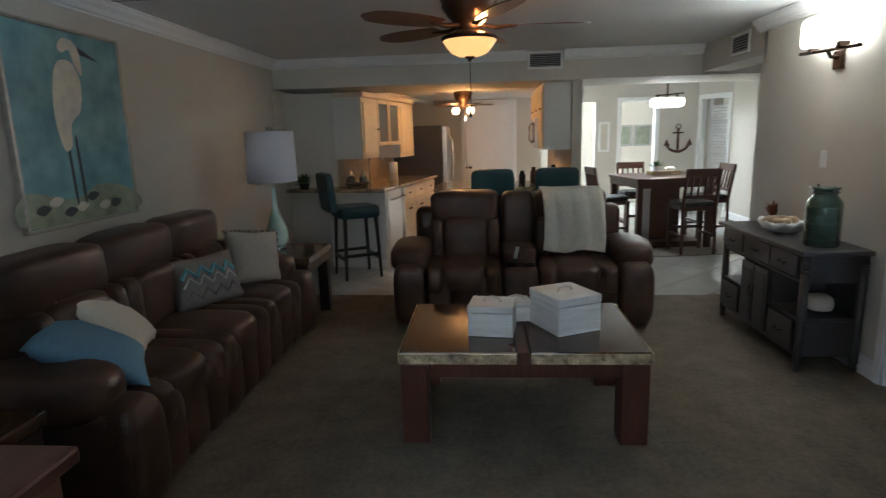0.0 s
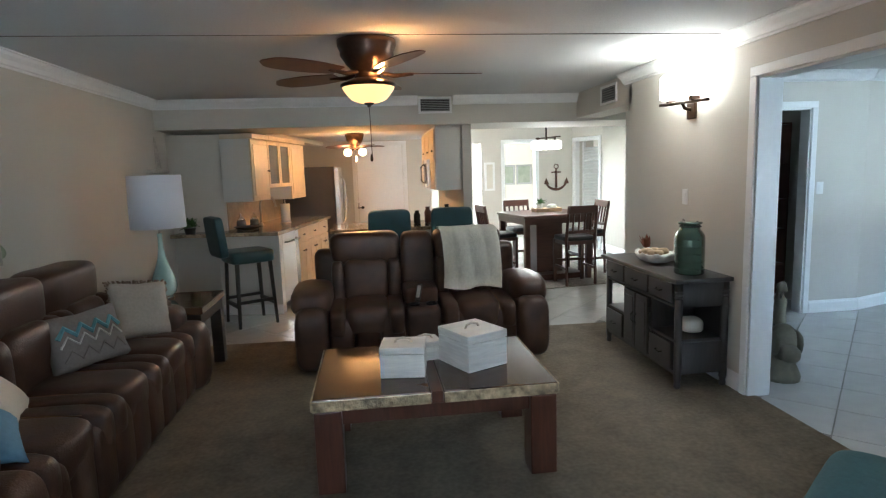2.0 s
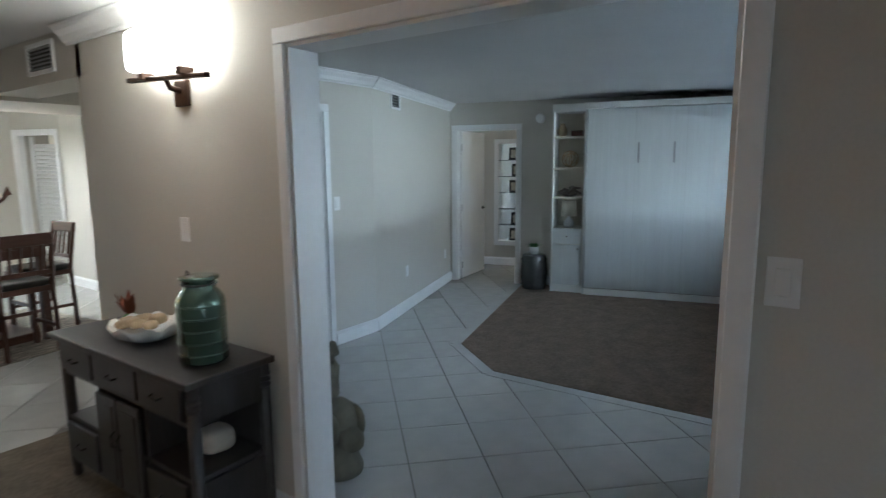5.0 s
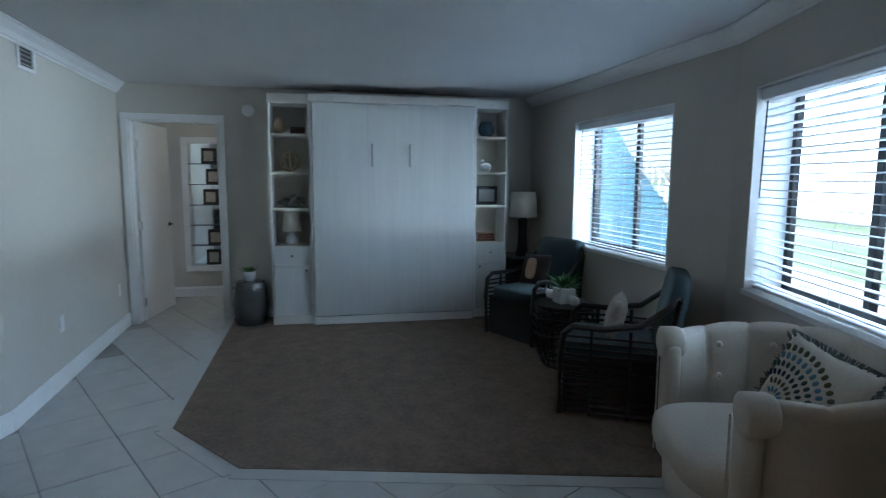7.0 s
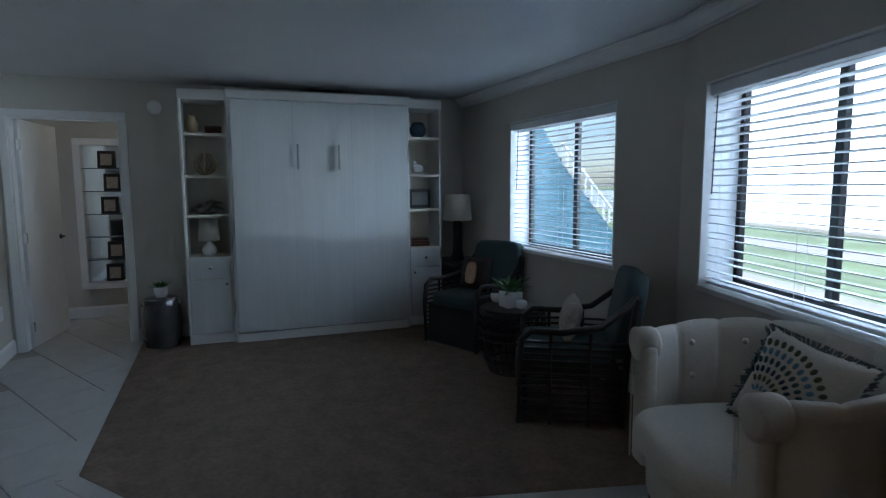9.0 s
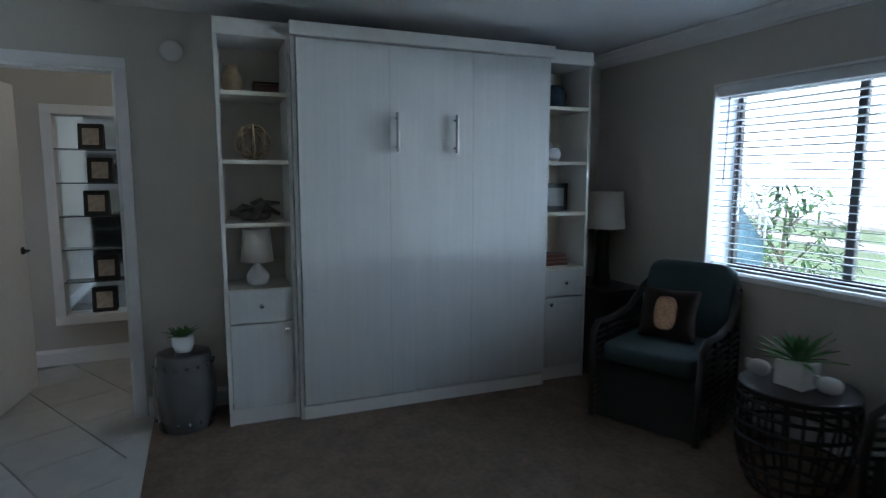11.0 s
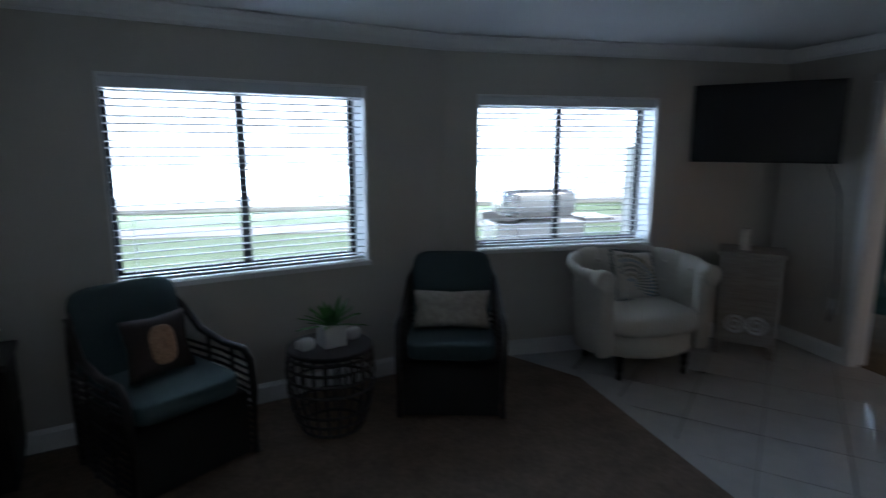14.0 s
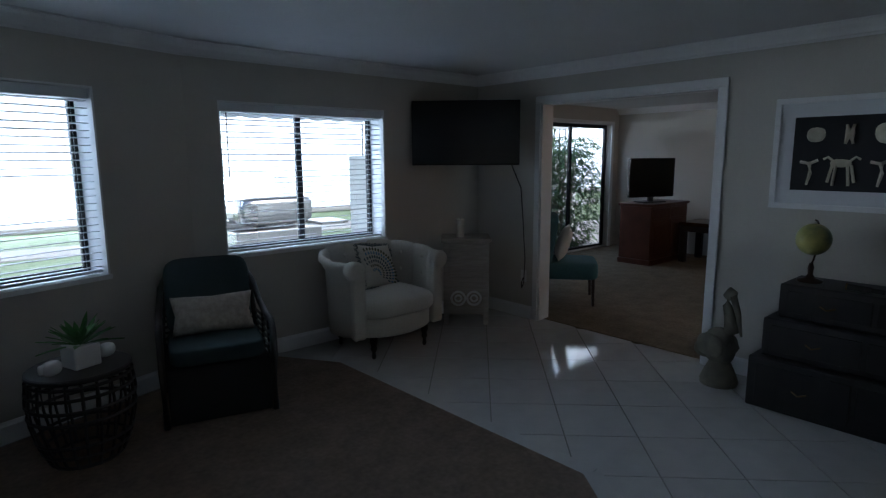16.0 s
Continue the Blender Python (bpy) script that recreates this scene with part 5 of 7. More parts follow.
def upper_cabinet(y0, y1, z0, z1, glassy=False):
    c = thing("wall_cabinet", "cream glazed wall cabinet with a glass door" if glassy else "cream glazed wall cabinet with a raised panel door", "cabinet", KIT, "kitchen wall cabinets")
    part("body", box(-1.58, y0 + 0.001, z0, -1.24, y1 - 0.001, z1), CABEND, c)
    if glassy:
        n = 2
        for k in range(n):
            a, b = y0 + (y1 - y0) * k / n, y0 + (y1 - y0) * (k + 1) / n
            fr = bmesh.new()
            for q in ((a + 0.004, z0, a + 0.05, z1), (b - 0.05, z0, b - 0.004, z1), (a + 0.05, z0, b - 0.05, z0 + 0.05), (a + 0.05, z1 - 0.05, b - 0.05, z1)):
                box(-1.24, q[0], q[1], -1.22, q[2], q[3], 0.003, 1, fr)
            d = part("cabinet_door", fr, CABINET, c)
            part("pane", box(-1.234, a + 0.05, z0 + 0.05, -1.23, b - 0.05, z1 - 0.05), GLASSDARK, d)
    else:
        raised_door(c, "cabinet_door", -1.24, y0, y1, z0, z1, 1, CABINET, (y1 - 0.04, z0 + 0.35))
    part("cornice", box(-1.58, y0, z1 + 0.001, -1.19, y1, z1 + 0.06, 0.01), CABINET, c)


GLASSDARK = material("cabinet_glass", (0.10, 0.11, 0.11), 0.06, vary=0.1, spec=0.8)
upper_cabinet(6.82, 7.36, 1.28, 2.0)
upper_cabinet(7.36, 8.20, 1.42, 2.0, True)
upper_cabinet(8.20, 8.84, 1.24, 2.0)
setting("kitchen_bulkhead", prism([(-2.1, 7.56), kit(-1.30, 7.56), kit(-1.30, 10.3), (-2.1, 10.3)], 2.062, 2.128), PAINT, "painted bulkhead over the wall cabinets", "wall")
setting("kitchen_side_wall", prism([(-2.1, 6.86), kit(-1.59, 6.86), kit(-1.59, 8.86), (-2.1, 8.86)], 0.0, 2.058), PAINT, "painted wall behind the sink counter", "wall")
setting("backsplash", box(-1.588, 6.9, 0.95, -1.578, 8.84, 1.28, m=KIT), BACKSPLASH, "beige stone backsplash behind the sink", "wall")


def base_units():
    w = thing("bar_end_wall", "painted end wall of the kitchen counter", "half wall", KIT)
    part("panel", box(-1.59, 6.60, 0, -0.885, 6.70, 0.905), CABEND, w)
    part("baseboard", box(-1.58, 6.582, 0, -0.88, 6.598, 0.11, 0.003), TRIM, w)
    d = thing("dishwasher", "stainless steel dishwasher under the counter", "dishwasher", KIT)
    part("front", box(-0.93, 6.72, 0.10, -0.89, 7.32, 0.90, 0.006), STEEL, d)
    part("handle", tube([(-0.885, 6.78, 0.80), (-0.85, 6.80, 0.80), (-0.85, 7.24, 0.80), (-0.885, 7.26, 0.80)], 0.011, 8), CHROME, d)
    y = 7.33
    for k in range(3):
        c = thing("base_cabinet", "cream glazed base cabinet with a drawer", "cabinet", KIT, "kitchen base cabinets")
        part("body", box(-1.57, y, 0.10, -0.93, y + 0.495, 0.90), CABINET, c)
        dr = raised_door(c, "drawer", -0.93, y, y + 0.495, 0.72, 0.89, 1, CABINET, (y + 0.2475, 0.805))
        raised_door(c, "cabinet_door", -0.93, y, y + 0.2475, 0.12, 0.71, 1, CABINET, (y + 0.21, 0.6))
        raised_door(c, "cabinet_door", -0.93, y + 0.2475, y + 0.495, 0.12, 0.71, 1, CABINET, (y + 0.285, 0.6))
        part("plinth", box(-1.5, y, 0, -0.98, y + 0.495, 0.10), DARKWOOD, c)
        y += 0.497
    t = thing("countertop", "brown speckled granite countertop", "countertop", KIT)
    part("slab", box(-1.585, 6.52, 0.907, -0.86, 8.84, 0.947, 0.006), GRANITE, t)
    part("bar_wing", box(-2.09, 6.50, 0.907, -1.587, 6.84, 0.947, 0.006), GRANITE, t)
    s = thing("sink_faucet", "brushed steel gooseneck kitchen faucet", "faucet", KIT @ pose(-1.40, 7.45, 0.948))
    part("spout", tube([(0, 0, 0), (0, 0, 0.26)] + [(0.10 - 0.10 * math.cos(a), 0, 0.26 + 0.10 * math.sin(a)) for a in (k * math.pi / 10 for k in range(1, 9))] + [(0.205, 0, 0.23)], 0.014, 10), STEEL, s, smooth=True)
    part("base", lathe([(0.03, 0), (0.03, 0.015), (0.016, 0.04)], 16), STEEL, s)
    p = thing("paper_towel", "white paper towel roll on a holder", "paper towel", KIT @ pose(-1.18, 7.75, 0.948))
    part("roll", lathe([(0.02, 0.015), (0.058, 0.016), (0.06, 0.25), (0.02, 0.252)], 24), PLASTIC, p, smooth=True)
    part("holder", lathe([(0.07, 0), (0.07, 0.012), (0.008, 0.014), (0.008, 0.30), (0.003, 0.305)], 20), STEEL, p)
    b = thing("fruit_bowl", "dark shallow bowl on the counter", "bowl", KIT @ pose(-1.30, 6.78, 0.948))
    part("bowl", lathe([(0.05, 0), (0.09, 0.01), (0.16, 0.05), (0.15, 0.05), (0.08, 0.02)], 28), BLACK, b, smooth=True)
    for k, (xx, yy, rr) in enumerate(((-1.45, 6.95, 0.055), (-1.36, 7.12, 0.05))):
        c = thing("canister", "glass and silver canister on the counter", "canister", KIT @ pose(xx, yy, 0.948), "counter canisters")
        part("body", lathe([(rr, 0), (rr, 0.09), (rr * 0.8, 0.11)], 20), GLASSDARK, c, smooth=True)
        part("lid", lathe([(rr * 0.85, 0.11), (rr * 0.6, 0.14), (0.012, 0.15), (0.016, 0.17), (0.004, 0.19)], 20), CHROME, c, smooth=True)


base_units()


def refrigerator():
    f = thing("refrigerator", "dark steel french door refrigerator", "refrigerator", pose(-0.80, 9.25, 0, 0, 0, 0))
    part("body", box(-0.50, -0.36, 0.02, 0.42, 0.50, 1.68, 0.008), DARKSTEEL, f)
    for y0, y1 in ((-0.36, 0.065), (0.07, 0.495)):
        part("door", box(0.425, y0, 0.62, 0.50, y1, 1.67, 0.015), STEEL, f)
    part("freezer_drawer", box(0.425, -0.36, 0.06, 0.50, 0.495, 0.61, 0.015), STEEL, f)
    for y in (0.03, 0.10):
        part("handle", tube([(0.50, y, 0.78), (0.555, y, 0.86), (0.575, y, 1.15), (0.555, y, 1.46), (0.50, y, 1.54)], 0.012, 8), CHROME, f)
    part("drawer_handle", tube([(0.50, -0.25, 0.52), (0.55, -0.22, 0.52), (0.55, 0.36, 0.52), (0.50, 0.39, 0.52)], 0.012, 8), CHROME, f)


refrigerator()
leaf_door("door_3", "white flush kitchen door closed in its frame", pose(-0.05, 10.262, 0, 0, 0, 0), 0.80, 2.04, knob_x=0.07)
casing("casing_kitchen_door", (1.27, 10.3), (-2.1, 10.3), 0.50, 1.34, 2.05, both=0.0)


def right_counter():
    c = thing("bar_counter", "grey panelled breakfast bar with granite top", "breakfast bar", pose(0, 0, 0))
    part("panel", box(-0.28, 6.86, 0, 1.265, 6.96, 0.885), CABEND, c)
    part("slab", box(-0.32, 6.58, 0.887, 1.265, 7.50, 0.927, 0.006), GRANITE, c)
    w = thing("wall_cabinet", "cream wall cabinet over the microwave", "cabinet", pose(0, 0, 0), "kitchen wall cabinets")
    part("body", box(0.96, 6.80, 1.33, 1.265, 8.4, 2.09), CABEND, w)
    for k in range(3):
        raised_door(w, "cabinet_door", 0.96, 6.81 + k * 0.53, 7.33 + k * 0.53, 1.72 if k == 1 else 1.34, 2.06, -1, CABINET, (6.9 + k * 0.53, 1.8))
    m = thing("microwave", "stainless steel over-the-range microwave", "microwave", pose(0, 0, 0))
    part("body", box(0.90, 7.34, 1.35, 0.96, 7.86, 1.71, 0.006), STEEL, m)
    part("window", box(0.896, 7.40, 1.40, 0.901, 7.70, 1.66), SCREEN, m)
    part("handle", tube([(0.90, 7.76, 1.40), (0.86, 7.76, 1.44), (0.86, 7.76, 1.62), (0.90, 7.76, 1.66)], 0.01, 8), CHROME, m)
    rnd = random.Random(5)
    for k, (x, y, h, mat) in enumerate(((0.72, 6.98, 0.16, BLACK), (0.86, 7.04, 0.20, REDWOOD), (0.98, 7.0, 0.15, CHROME), (1.10, 7.05, 0.22, BLACK), (0.60, 7.05, 0.10, SHELLTAN))):
        j = thing("counter_jar", "small jar among kitchen clutter on the bar", "jar", pose(x, y, 0.928), "bar clutter")
        part("body", lathe([(0.035, 0), (0.042, 0.01), (0.042, h * 0.7), (0.025, h * 0.85), (0.028, h)], 16), mat, j, smooth=True)
    pl = thing("counter_plant", "small green herb plant on the bar", "plant", pose(1.18, 6.94, 0.928))
    part("pot", lathe([(0.04, 0), (0.05, 0.08), (0.044, 0.08)], 16), BLACK, pl)
    bm = bmesh.new()
    for k in range(40):
        leaf(bm, (0, 0, 0.08), (rnd.uniform(-1, 1), rnd.uniform(-1, 1), rnd.uniform(0.4, 1.6)), rnd.uniform(0.08, 0.16), 0.02, 0.3)
    part("leaves", bm, LEAF, pl)


right_counter()


def bar_stool(m):
    s = thing("bar_stool", "teal leather bar stool with black wooden legs", "bar stool", m, "bar stools")
    for sx in (-1, 1):
        for sy in (-1, 1):
            part("leg", tube([(sx * 0.20, sy * 0.19, 0), (sx * 0.17, sy * 0.165, 0.66)], [0.017, 0.024], 4), BLACKWOOD, s)
        part("side_rung", box(sx * 0.19 - 0.012, -0.18, 0.24, sx * 0.19 + 0.012, 0.18, 0.27), BLACKWOOD, s)
    for sy in (-1, 1):
        part("rung", box(-0.18, sy * 0.18 - 0.012, 0.20, 0.18, sy * 0.18 + 0.012, 0.235), BLACKWOOD, s)
    part("seat", soft(0, 0, 0.70, 0.44, 0.44, 0.13, 0.3), TEAL, s, smooth=True)
    part("backrest", soft(0, -0.20, 0.93, 0.43, 0.085, 0.40, 0.25, m=Matrix.Translation((0, -0.10, 0)) @ Matrix.Rotation(radians(6), 4, "X") @ Matrix.Translation((0, 0.10, 0))), TEAL, s, smooth=True)
    return s


st = bar_stool(pose(-1.17, 6.24, 0, 0, 0, -60))
st.scale = (1.05, 1.05, 1.05)
copy_thing(st, pose(0.34, 6.36, 0, 0, 0, 2))
copy_thing(st, pose(1.05, 6.42, 0, 0, 0, -4))
pp = thing("potted_plant", "small leafy plant on the bar wing", "plant", pose(-1.86, 6.66, 0.948))
part("pot", lathe([(0.05, 0), (0.065, 0.07), (0.058, 0.07)], 18), BLACK, pp)
rnd = random.Random(12)
bm = bmesh.new()
for k in range(90):
    leaf(bm, (rnd.uniform(-0.05, 0.05), rnd.uniform(-0.05, 0.05), 0.07 + rnd.uniform(0, 0.05)), (rnd.uniform(-1, 1), rnd.uniform(-1, 1), rnd.uniform(0, 1.2)), rnd.uniform(0.05, 0.12), 0.03, 0.3)
part("leaves", bm, LEAF, pp)

# ---- dining corner ----
CHAIRWOOD = material("dark_cherry_chair", (0.070, 0.026, 0.016), 0.35, vary=0.3, grain=7, stretch=(1, 1, 7))


def dining_table():
    t = thing("dining_table", "square counter-height dark cherry dining table", "dining table", pose(2.62, 7.95, 0, 0, 0, 8))
    part("tabletop", box(-0.52, -0.52, 0.885, 0.52, 0.52, 0.925, 0.006), CHAIRWOOD, t)
    part("apron", box(-0.50, -0.50, 0.80, 0.50, 0.50, 0.884), CHAIRWOOD, t)
    part("pedestal", box(-0.20, -0.20, 0.09, 0.20, 0.20, 0.80, 0.006), CHAIRWOOD, t)
    part("plinth", box(-0.42, -0.42, 0.012, 0.42, 0.42, 0.09, 0.01), CHAIRWOOD, t)
    for sx in (-1, 1):
        for sy in (-1, 1):
            part("leg", box(sx * 0.46 - 0.035, sy * 0.46 - 0.035, 0.012, sx * 0.46 + 0.035, sy * 0.46 + 0.035, 0.80, 0.004), CHAIRWOOD, t)
    tr = thing("tray", "wooden tray with shells and a small plant", "tray", pose(2.70, 8.05, 0.926, 0, 0, 8))
    part("tray_body", box(-0.20, -0.10, 0, 0.20, 0.10, 0.05, 0.006), SHELLTAN, tr)
    bm = bmesh.new()
    for k in range(50):
        leaf(bm, (-0.10, 0, 0.10), (rnd.uniform(-1, 1), rnd.uniform(-1, 1), rnd.uniform(0.2, 1.6)), rnd.uniform(0.07, 0.15), 0.025, 0.2)
    part("leaves", bm, LEAF, tr)
    part("pot", lathe([(0.03, 0.03), (0.045, 0.10), (0.04, 0.10)], 14, None, Matrix.Translation((-0.10, 0, 0.02))), PORCELAIN, tr)
    part("shell", soft(0.08, 0, 0.07, 0.14, 0.09, 0.07, 0.8, 14, 8, 0.3), PORCELAIN, tr, smooth=True)


dining_table()


def dining_chair(m):
    c = thing("dining_chair", "dark cherry counter-height chair with a slatted back", "dining chair", m, "dining chairs")
    for sx in (-1, 1):
        part("front_leg", box(sx * 0.20 - 0.02, 0.16, 0.012, sx * 0.20 + 0.02, 0.20, 0.60), CHAIRWOOD, c)
        part("back_leg", tube([(sx * 0.20, -0.22, 0.012), (sx * 0.20, -0.20, 0.60), (sx * 0.195, -0.28, 1.05)], [0.024, 0.026, 0.02], 4), CHAIRWOOD, c)
        part("side_rung", box(sx * 0.20 - 0.012, -0.20, 0.22, sx * 0.20 + 0.012, 0.17, 0.25), CHAIRWOOD, c)
    part("front_rung", box(-0.19, 0.17, 0.28, 0.19, 0.19, 0.315), CHAIRWOOD, c)
    part("seat_frame", box(-0.21, -0.21, 0.55, 0.21, 0.21, 0.60, 0.004), CHAIRWOOD, c)
    part("seat", soft(0, 0, 0.625, 0.44, 0.43, 0.07, 0.35), BLACKWOOD, c, "dark padded seat", smooth=True)
    part("top_rail", box(-0.21, -0.055, 0.96, 0.21, -0.03, 1.06, 0.006, m=Matrix.Translation((0, -0.23, 0))), CHAIRWOOD, c)
    part("low_rail", box(-0.19, -0.012, 0.70, 0.19, 0.012, 0.74, 0.004, m=Matrix.Translation((0, -0.222, 0))), CHAIRWOOD, c)
    for k in range(4):
        x = -0.12 + k * 0.08
        part("back_slat", tube([(x, -0.224, 0.73), (x, -0.268, 0.97)], 0.014, 4), CHAIRWOOD, c)
    return c


dc = dining_chair(pose(2.84, 7.30, 0, 0, 0, 5))
copy_thing(dc, pose(3.27, 8.02, 0, 0, 0, 95))
copy_thing(dc, pose(2.50, 8.68, 0, 0, 0, 185))
copy_thing(dc, pose(1.97, 7.98, 0, 0, 0, -82))
RUGPAT = material("striped_rug", (0.10, 0.09, 0.08), 0.95, vary=0.5, grain=6, large=14, second=(0.30, 0.27, 0.23), bump=0.5, stretch=(1, 6, 1))
rg = thing("area_rug", "dark patterned rug under the dining table", "rug", pose(2.62, 8.0, 0, 0, 0, 8))
part("rug_face", box(-1.05, -0.95, 0.0, 1.05, 0.95, 0.012, 0.004), RUGPAT, rg)


def anchor():
    a = thing("wall_anchor", "rusty brown metal anchor hung on the wall", "wall ornament", pose(3.78, 10.9, 1.11) @ Matrix.Scale(0.84, 4))
    rust = material("rusty_metal", (0.085, 0.035, 0.02), 0.7, metal=0.3, vary=0.4, grain=20)
    part("shank", tube([(0, -0.03, 0.06), (0, -0.03, 0.50)], [0.030, 0.02], 8), rust, a)
    part("stock", tube([(-0.11, -0.03, 0.42), (0.11, -0.03, 0.42)], 0.016, 8), rust, a)
    part("ring", tube([(0.05 * math.cos(t), -0.03, 0.55 + 0.05 * math.sin(t)) for t in (k * math.pi / 8 for k in range(16))], 0.011, 6, closed=True), rust, a)
    part("arms", tube([(0.25 * math.sin(t), -0.03, 0.24 - 0.22 * math.cos(t)) for t in (-1.35 + k * 0.27 for k in range(11))], [0.01, 0.022, 0.026, 0.028, 0.03, 0.032, 0.03, 0.028, 0.026, 0.022, 0.01], 8), rust, a)
    for s in (-1, 1):
        part("fluke", prism([(s * 0.17, 0.14), (s * 0.30, 0.15), (s * 0.245, 0.29)], 0, 0.02, None, Matrix.Translation((0, -0.04, 0)) @ Matrix.Rotation(math.pi / 2, 4, "X")), rust, a)


anchor()


def picture(name, label, m, w, h, mat_in, mat_frame, border=0.04, depth=0.03, inner=None):
    p = thing(name, label, "picture", m)
    fr = bmesh.new()
    for a in ((-w / 2, -h / 2, w / 2, -h / 2 + border), (-w / 2, h / 2 - border, w / 2, h / 2), (-w / 2, -h / 2 + border, -w / 2 + border, h / 2 - border), (w / 2 - border, -h / 2 + border, w / 2, h / 2 - border)):
        box(a[0], -depth, a[1], a[2], -0.001, a[3], 0.003, 1, fr)
    part("frame", fr, mat_frame, p)
    part("mat_board", box(-w / 2 + border, -depth * 0.5, -h / 2 + border, w / 2 - border, -0.002, h / 2 - border), mat_in, p)
    return p


ARTGREEN = material("grey_green_print", (0.20, 0.22, 0.17), 0.6, vary=0.3, grain=9)
picture("picture", "grey-green framed print in the hall", pose(3.22, 12.6, 1.42), 0.34, 0.44, ARTGREEN, GRILLE)
picture("picture", "grey-green framed print beside its twin", pose(3.60, 12.6, 1.42), 0.35, 0.44, ARTGREEN, GRILLE)
picture("picture", "white framed print near the entry", pose(2.46, 10.9, 1.42), 0.20, 0.54, IVORY, PLASTIC)
lv = thing("louvre_door", "white louvred closet door", "door", pose(4.58, 10.32, 0, 0, 0, 112.5) @ Matrix.Diagonal((0.84, 1, 1, 1)))
part("stile", box(0, -0.02, 0.01, 0.06, 0.02, 2.03), DOORPAINT, lv)
part("stile", box(0.69, -0.02, 0.01, 0.75, 0.02, 2.03), DOORPAINT, lv)
for k in range(34):
    part("slat", box(0.06, -0.006, -0.026, 0.69, 0.006, 0.026, m=Matrix.Translation((0, 0, 0.15 + k * 0.053)) @ Matrix.Rotation(radians(35), 4, "X")), DOORPAINT, lv)


# ---- den things ----
WICKER = material("dark_brown_rattan", (0.020, 0.015, 0.013), 0.38, vary=0.4, grain=40)
WEAVE = material("black_woven_panel", (0.012, 0.011, 0.011), 0.55, vary=0.5, grain=160, bump=0.8, bump_scale=220)
SEAFOAM = material("grey_teal_cushion", (0.055, 0.085, 0.088), 0.85, vary=0.12, grain=60, bump=0.3, bump_scale=220)
SEQUIN = material("copper_sequin", (0.42, 0.26, 0.17), 0.3, metal=0.8, vary=0.5, grain=70)
PATTERNED = material("cream_patterned_cloth", (0.40, 0.35, 0.29), 0.85, vary=0.35, grain=28, bump=0.3)


def wicker_chair(name_label, m):
    c = thing("wicker_armchair", name_label, "armchair", m, "wicker chairs")
    # it faces its own +y; the front panel hangs to the floor
    part("front_panel", box(-0.31, 0.26, 0.02, 0.31, 0.30, 0.40, 0.01), WEAVE, c)
    part("seat_frame", box(-0.31, -0.30, 0.34, 0.31, 0.30, 0.40, 0.01), WEAVE, c)
    part("seat_cushion", soft(0, 0.02, 0.46, 0.58, 0.58, 0.13, 0.3), SEAFOAM, c, smooth=True)
    part("back_cushion", soft(0, -0.24, 0.77, 0.58, 0.15, 0.58, 0.35, m=Matrix.Translation((0, -0.1, 0)) @ Matrix.Rotation(radians(10), 4, "X") @ Matrix.Translation((0, 0.1, -0.02))), SEAFOAM, c, smooth=True)
    part("skirt_back", box(-0.31, -0.32, 0.02, 0.31, -0.29, 0.36, 0.008), WEAVE, c)
    for sx in (-1, 1):
        rail = [(sx * 0.33, 0.31, 0.02), (sx * 0.335, 0.32, 0.40), (sx * 0.335, 0.30, 0.58), (sx * 0.335, 0.24, 0.635), (sx * 0.335, 0.05, 0.63), (sx * 0.33, -0.18, 0.67), (sx * 0.31, -0.34, 0.80), (sx * 0.27, -0.40, 0.87)]
        part("arm_rail", tube(rail, 0.022, 10), WICKER, c, smooth=True)
        for k in range(13):
            z = 0.05 + k * 0.043
            y1 = 0.31
            y0 = -0.33 - 0.06 * max(0, (z - 0.35)) * 2
            part("side_cane", tube([(sx * 0.33, y1, z), (sx * 0.345, 0.0, z + 0.004), (sx * 0.325, y0, z)], 0.0095, 6), WICKER, c)
        for y in (0.12, -0.12):
            part("side_upright", tube([(sx * 0.335, y, 0.02), (sx * 0.338, y, 0.63)], 0.012, 6), WICKER, c)
        part("back_post", tube([(sx * 0.32, -0.32, 0.02), (sx * 0.32, -0.34, 0.45), (sx * 0.29, -0.40, 0.85)], 0.02, 8), WICKER, c)
    for k in range(11):
        z = 0.42 + k * 0.042
        y = -0.335 - 0.085 * (z - 0.40) / 0.5
        part("back_cane", tube([(-0.31, y, z), (0, y - 0.03, z + 0.01), (0.31, y, z)], 0.010, 6), WICKER, c)
    part("top_rail", tube([(-0.285, -0.40, 0.86), (-0.15, -0.43, 0.895), (0, -0.44, 0.90), (0.15, -0.43, 0.895), (0.285, -0.40, 0.86)], 0.02, 8), WICKER, c, smooth=True)
    return c


C1 = pose(7.43, 1.93, 0, 0, 0, 39) @ Matrix.Diagonal((0.95, 0.95, 0.92, 1))
C2 = pose(5.80, 1.55, 0, 0, 0, -15) @ Matrix.Diagonal((0.95, 0.95, 0.92, 1))
wicker_chair("dark wicker armchair with grey-teal cushions and an owl pillow", C1)
wicker_chair("dark wicker armchair with grey-teal cushions and a cream pillow", C2)
p = throw_pillow("throw_pillow", "dark brown pillow with a copper sequin motif", C1 @ pose(0, 0.0, 0.53, -14, 0, 180), 0.36, 0.34, 0.13, material("dark_brown_cloth", (0.035, 0.022, 0.018), 0.8, vary=0.2, grain=40))
part("sequin_motif", soft(0, -0.062, 0.17, 0.14, 0.03, 0.22, 0.7), SEQUIN, p, "copper sequin motif", smooth=True)
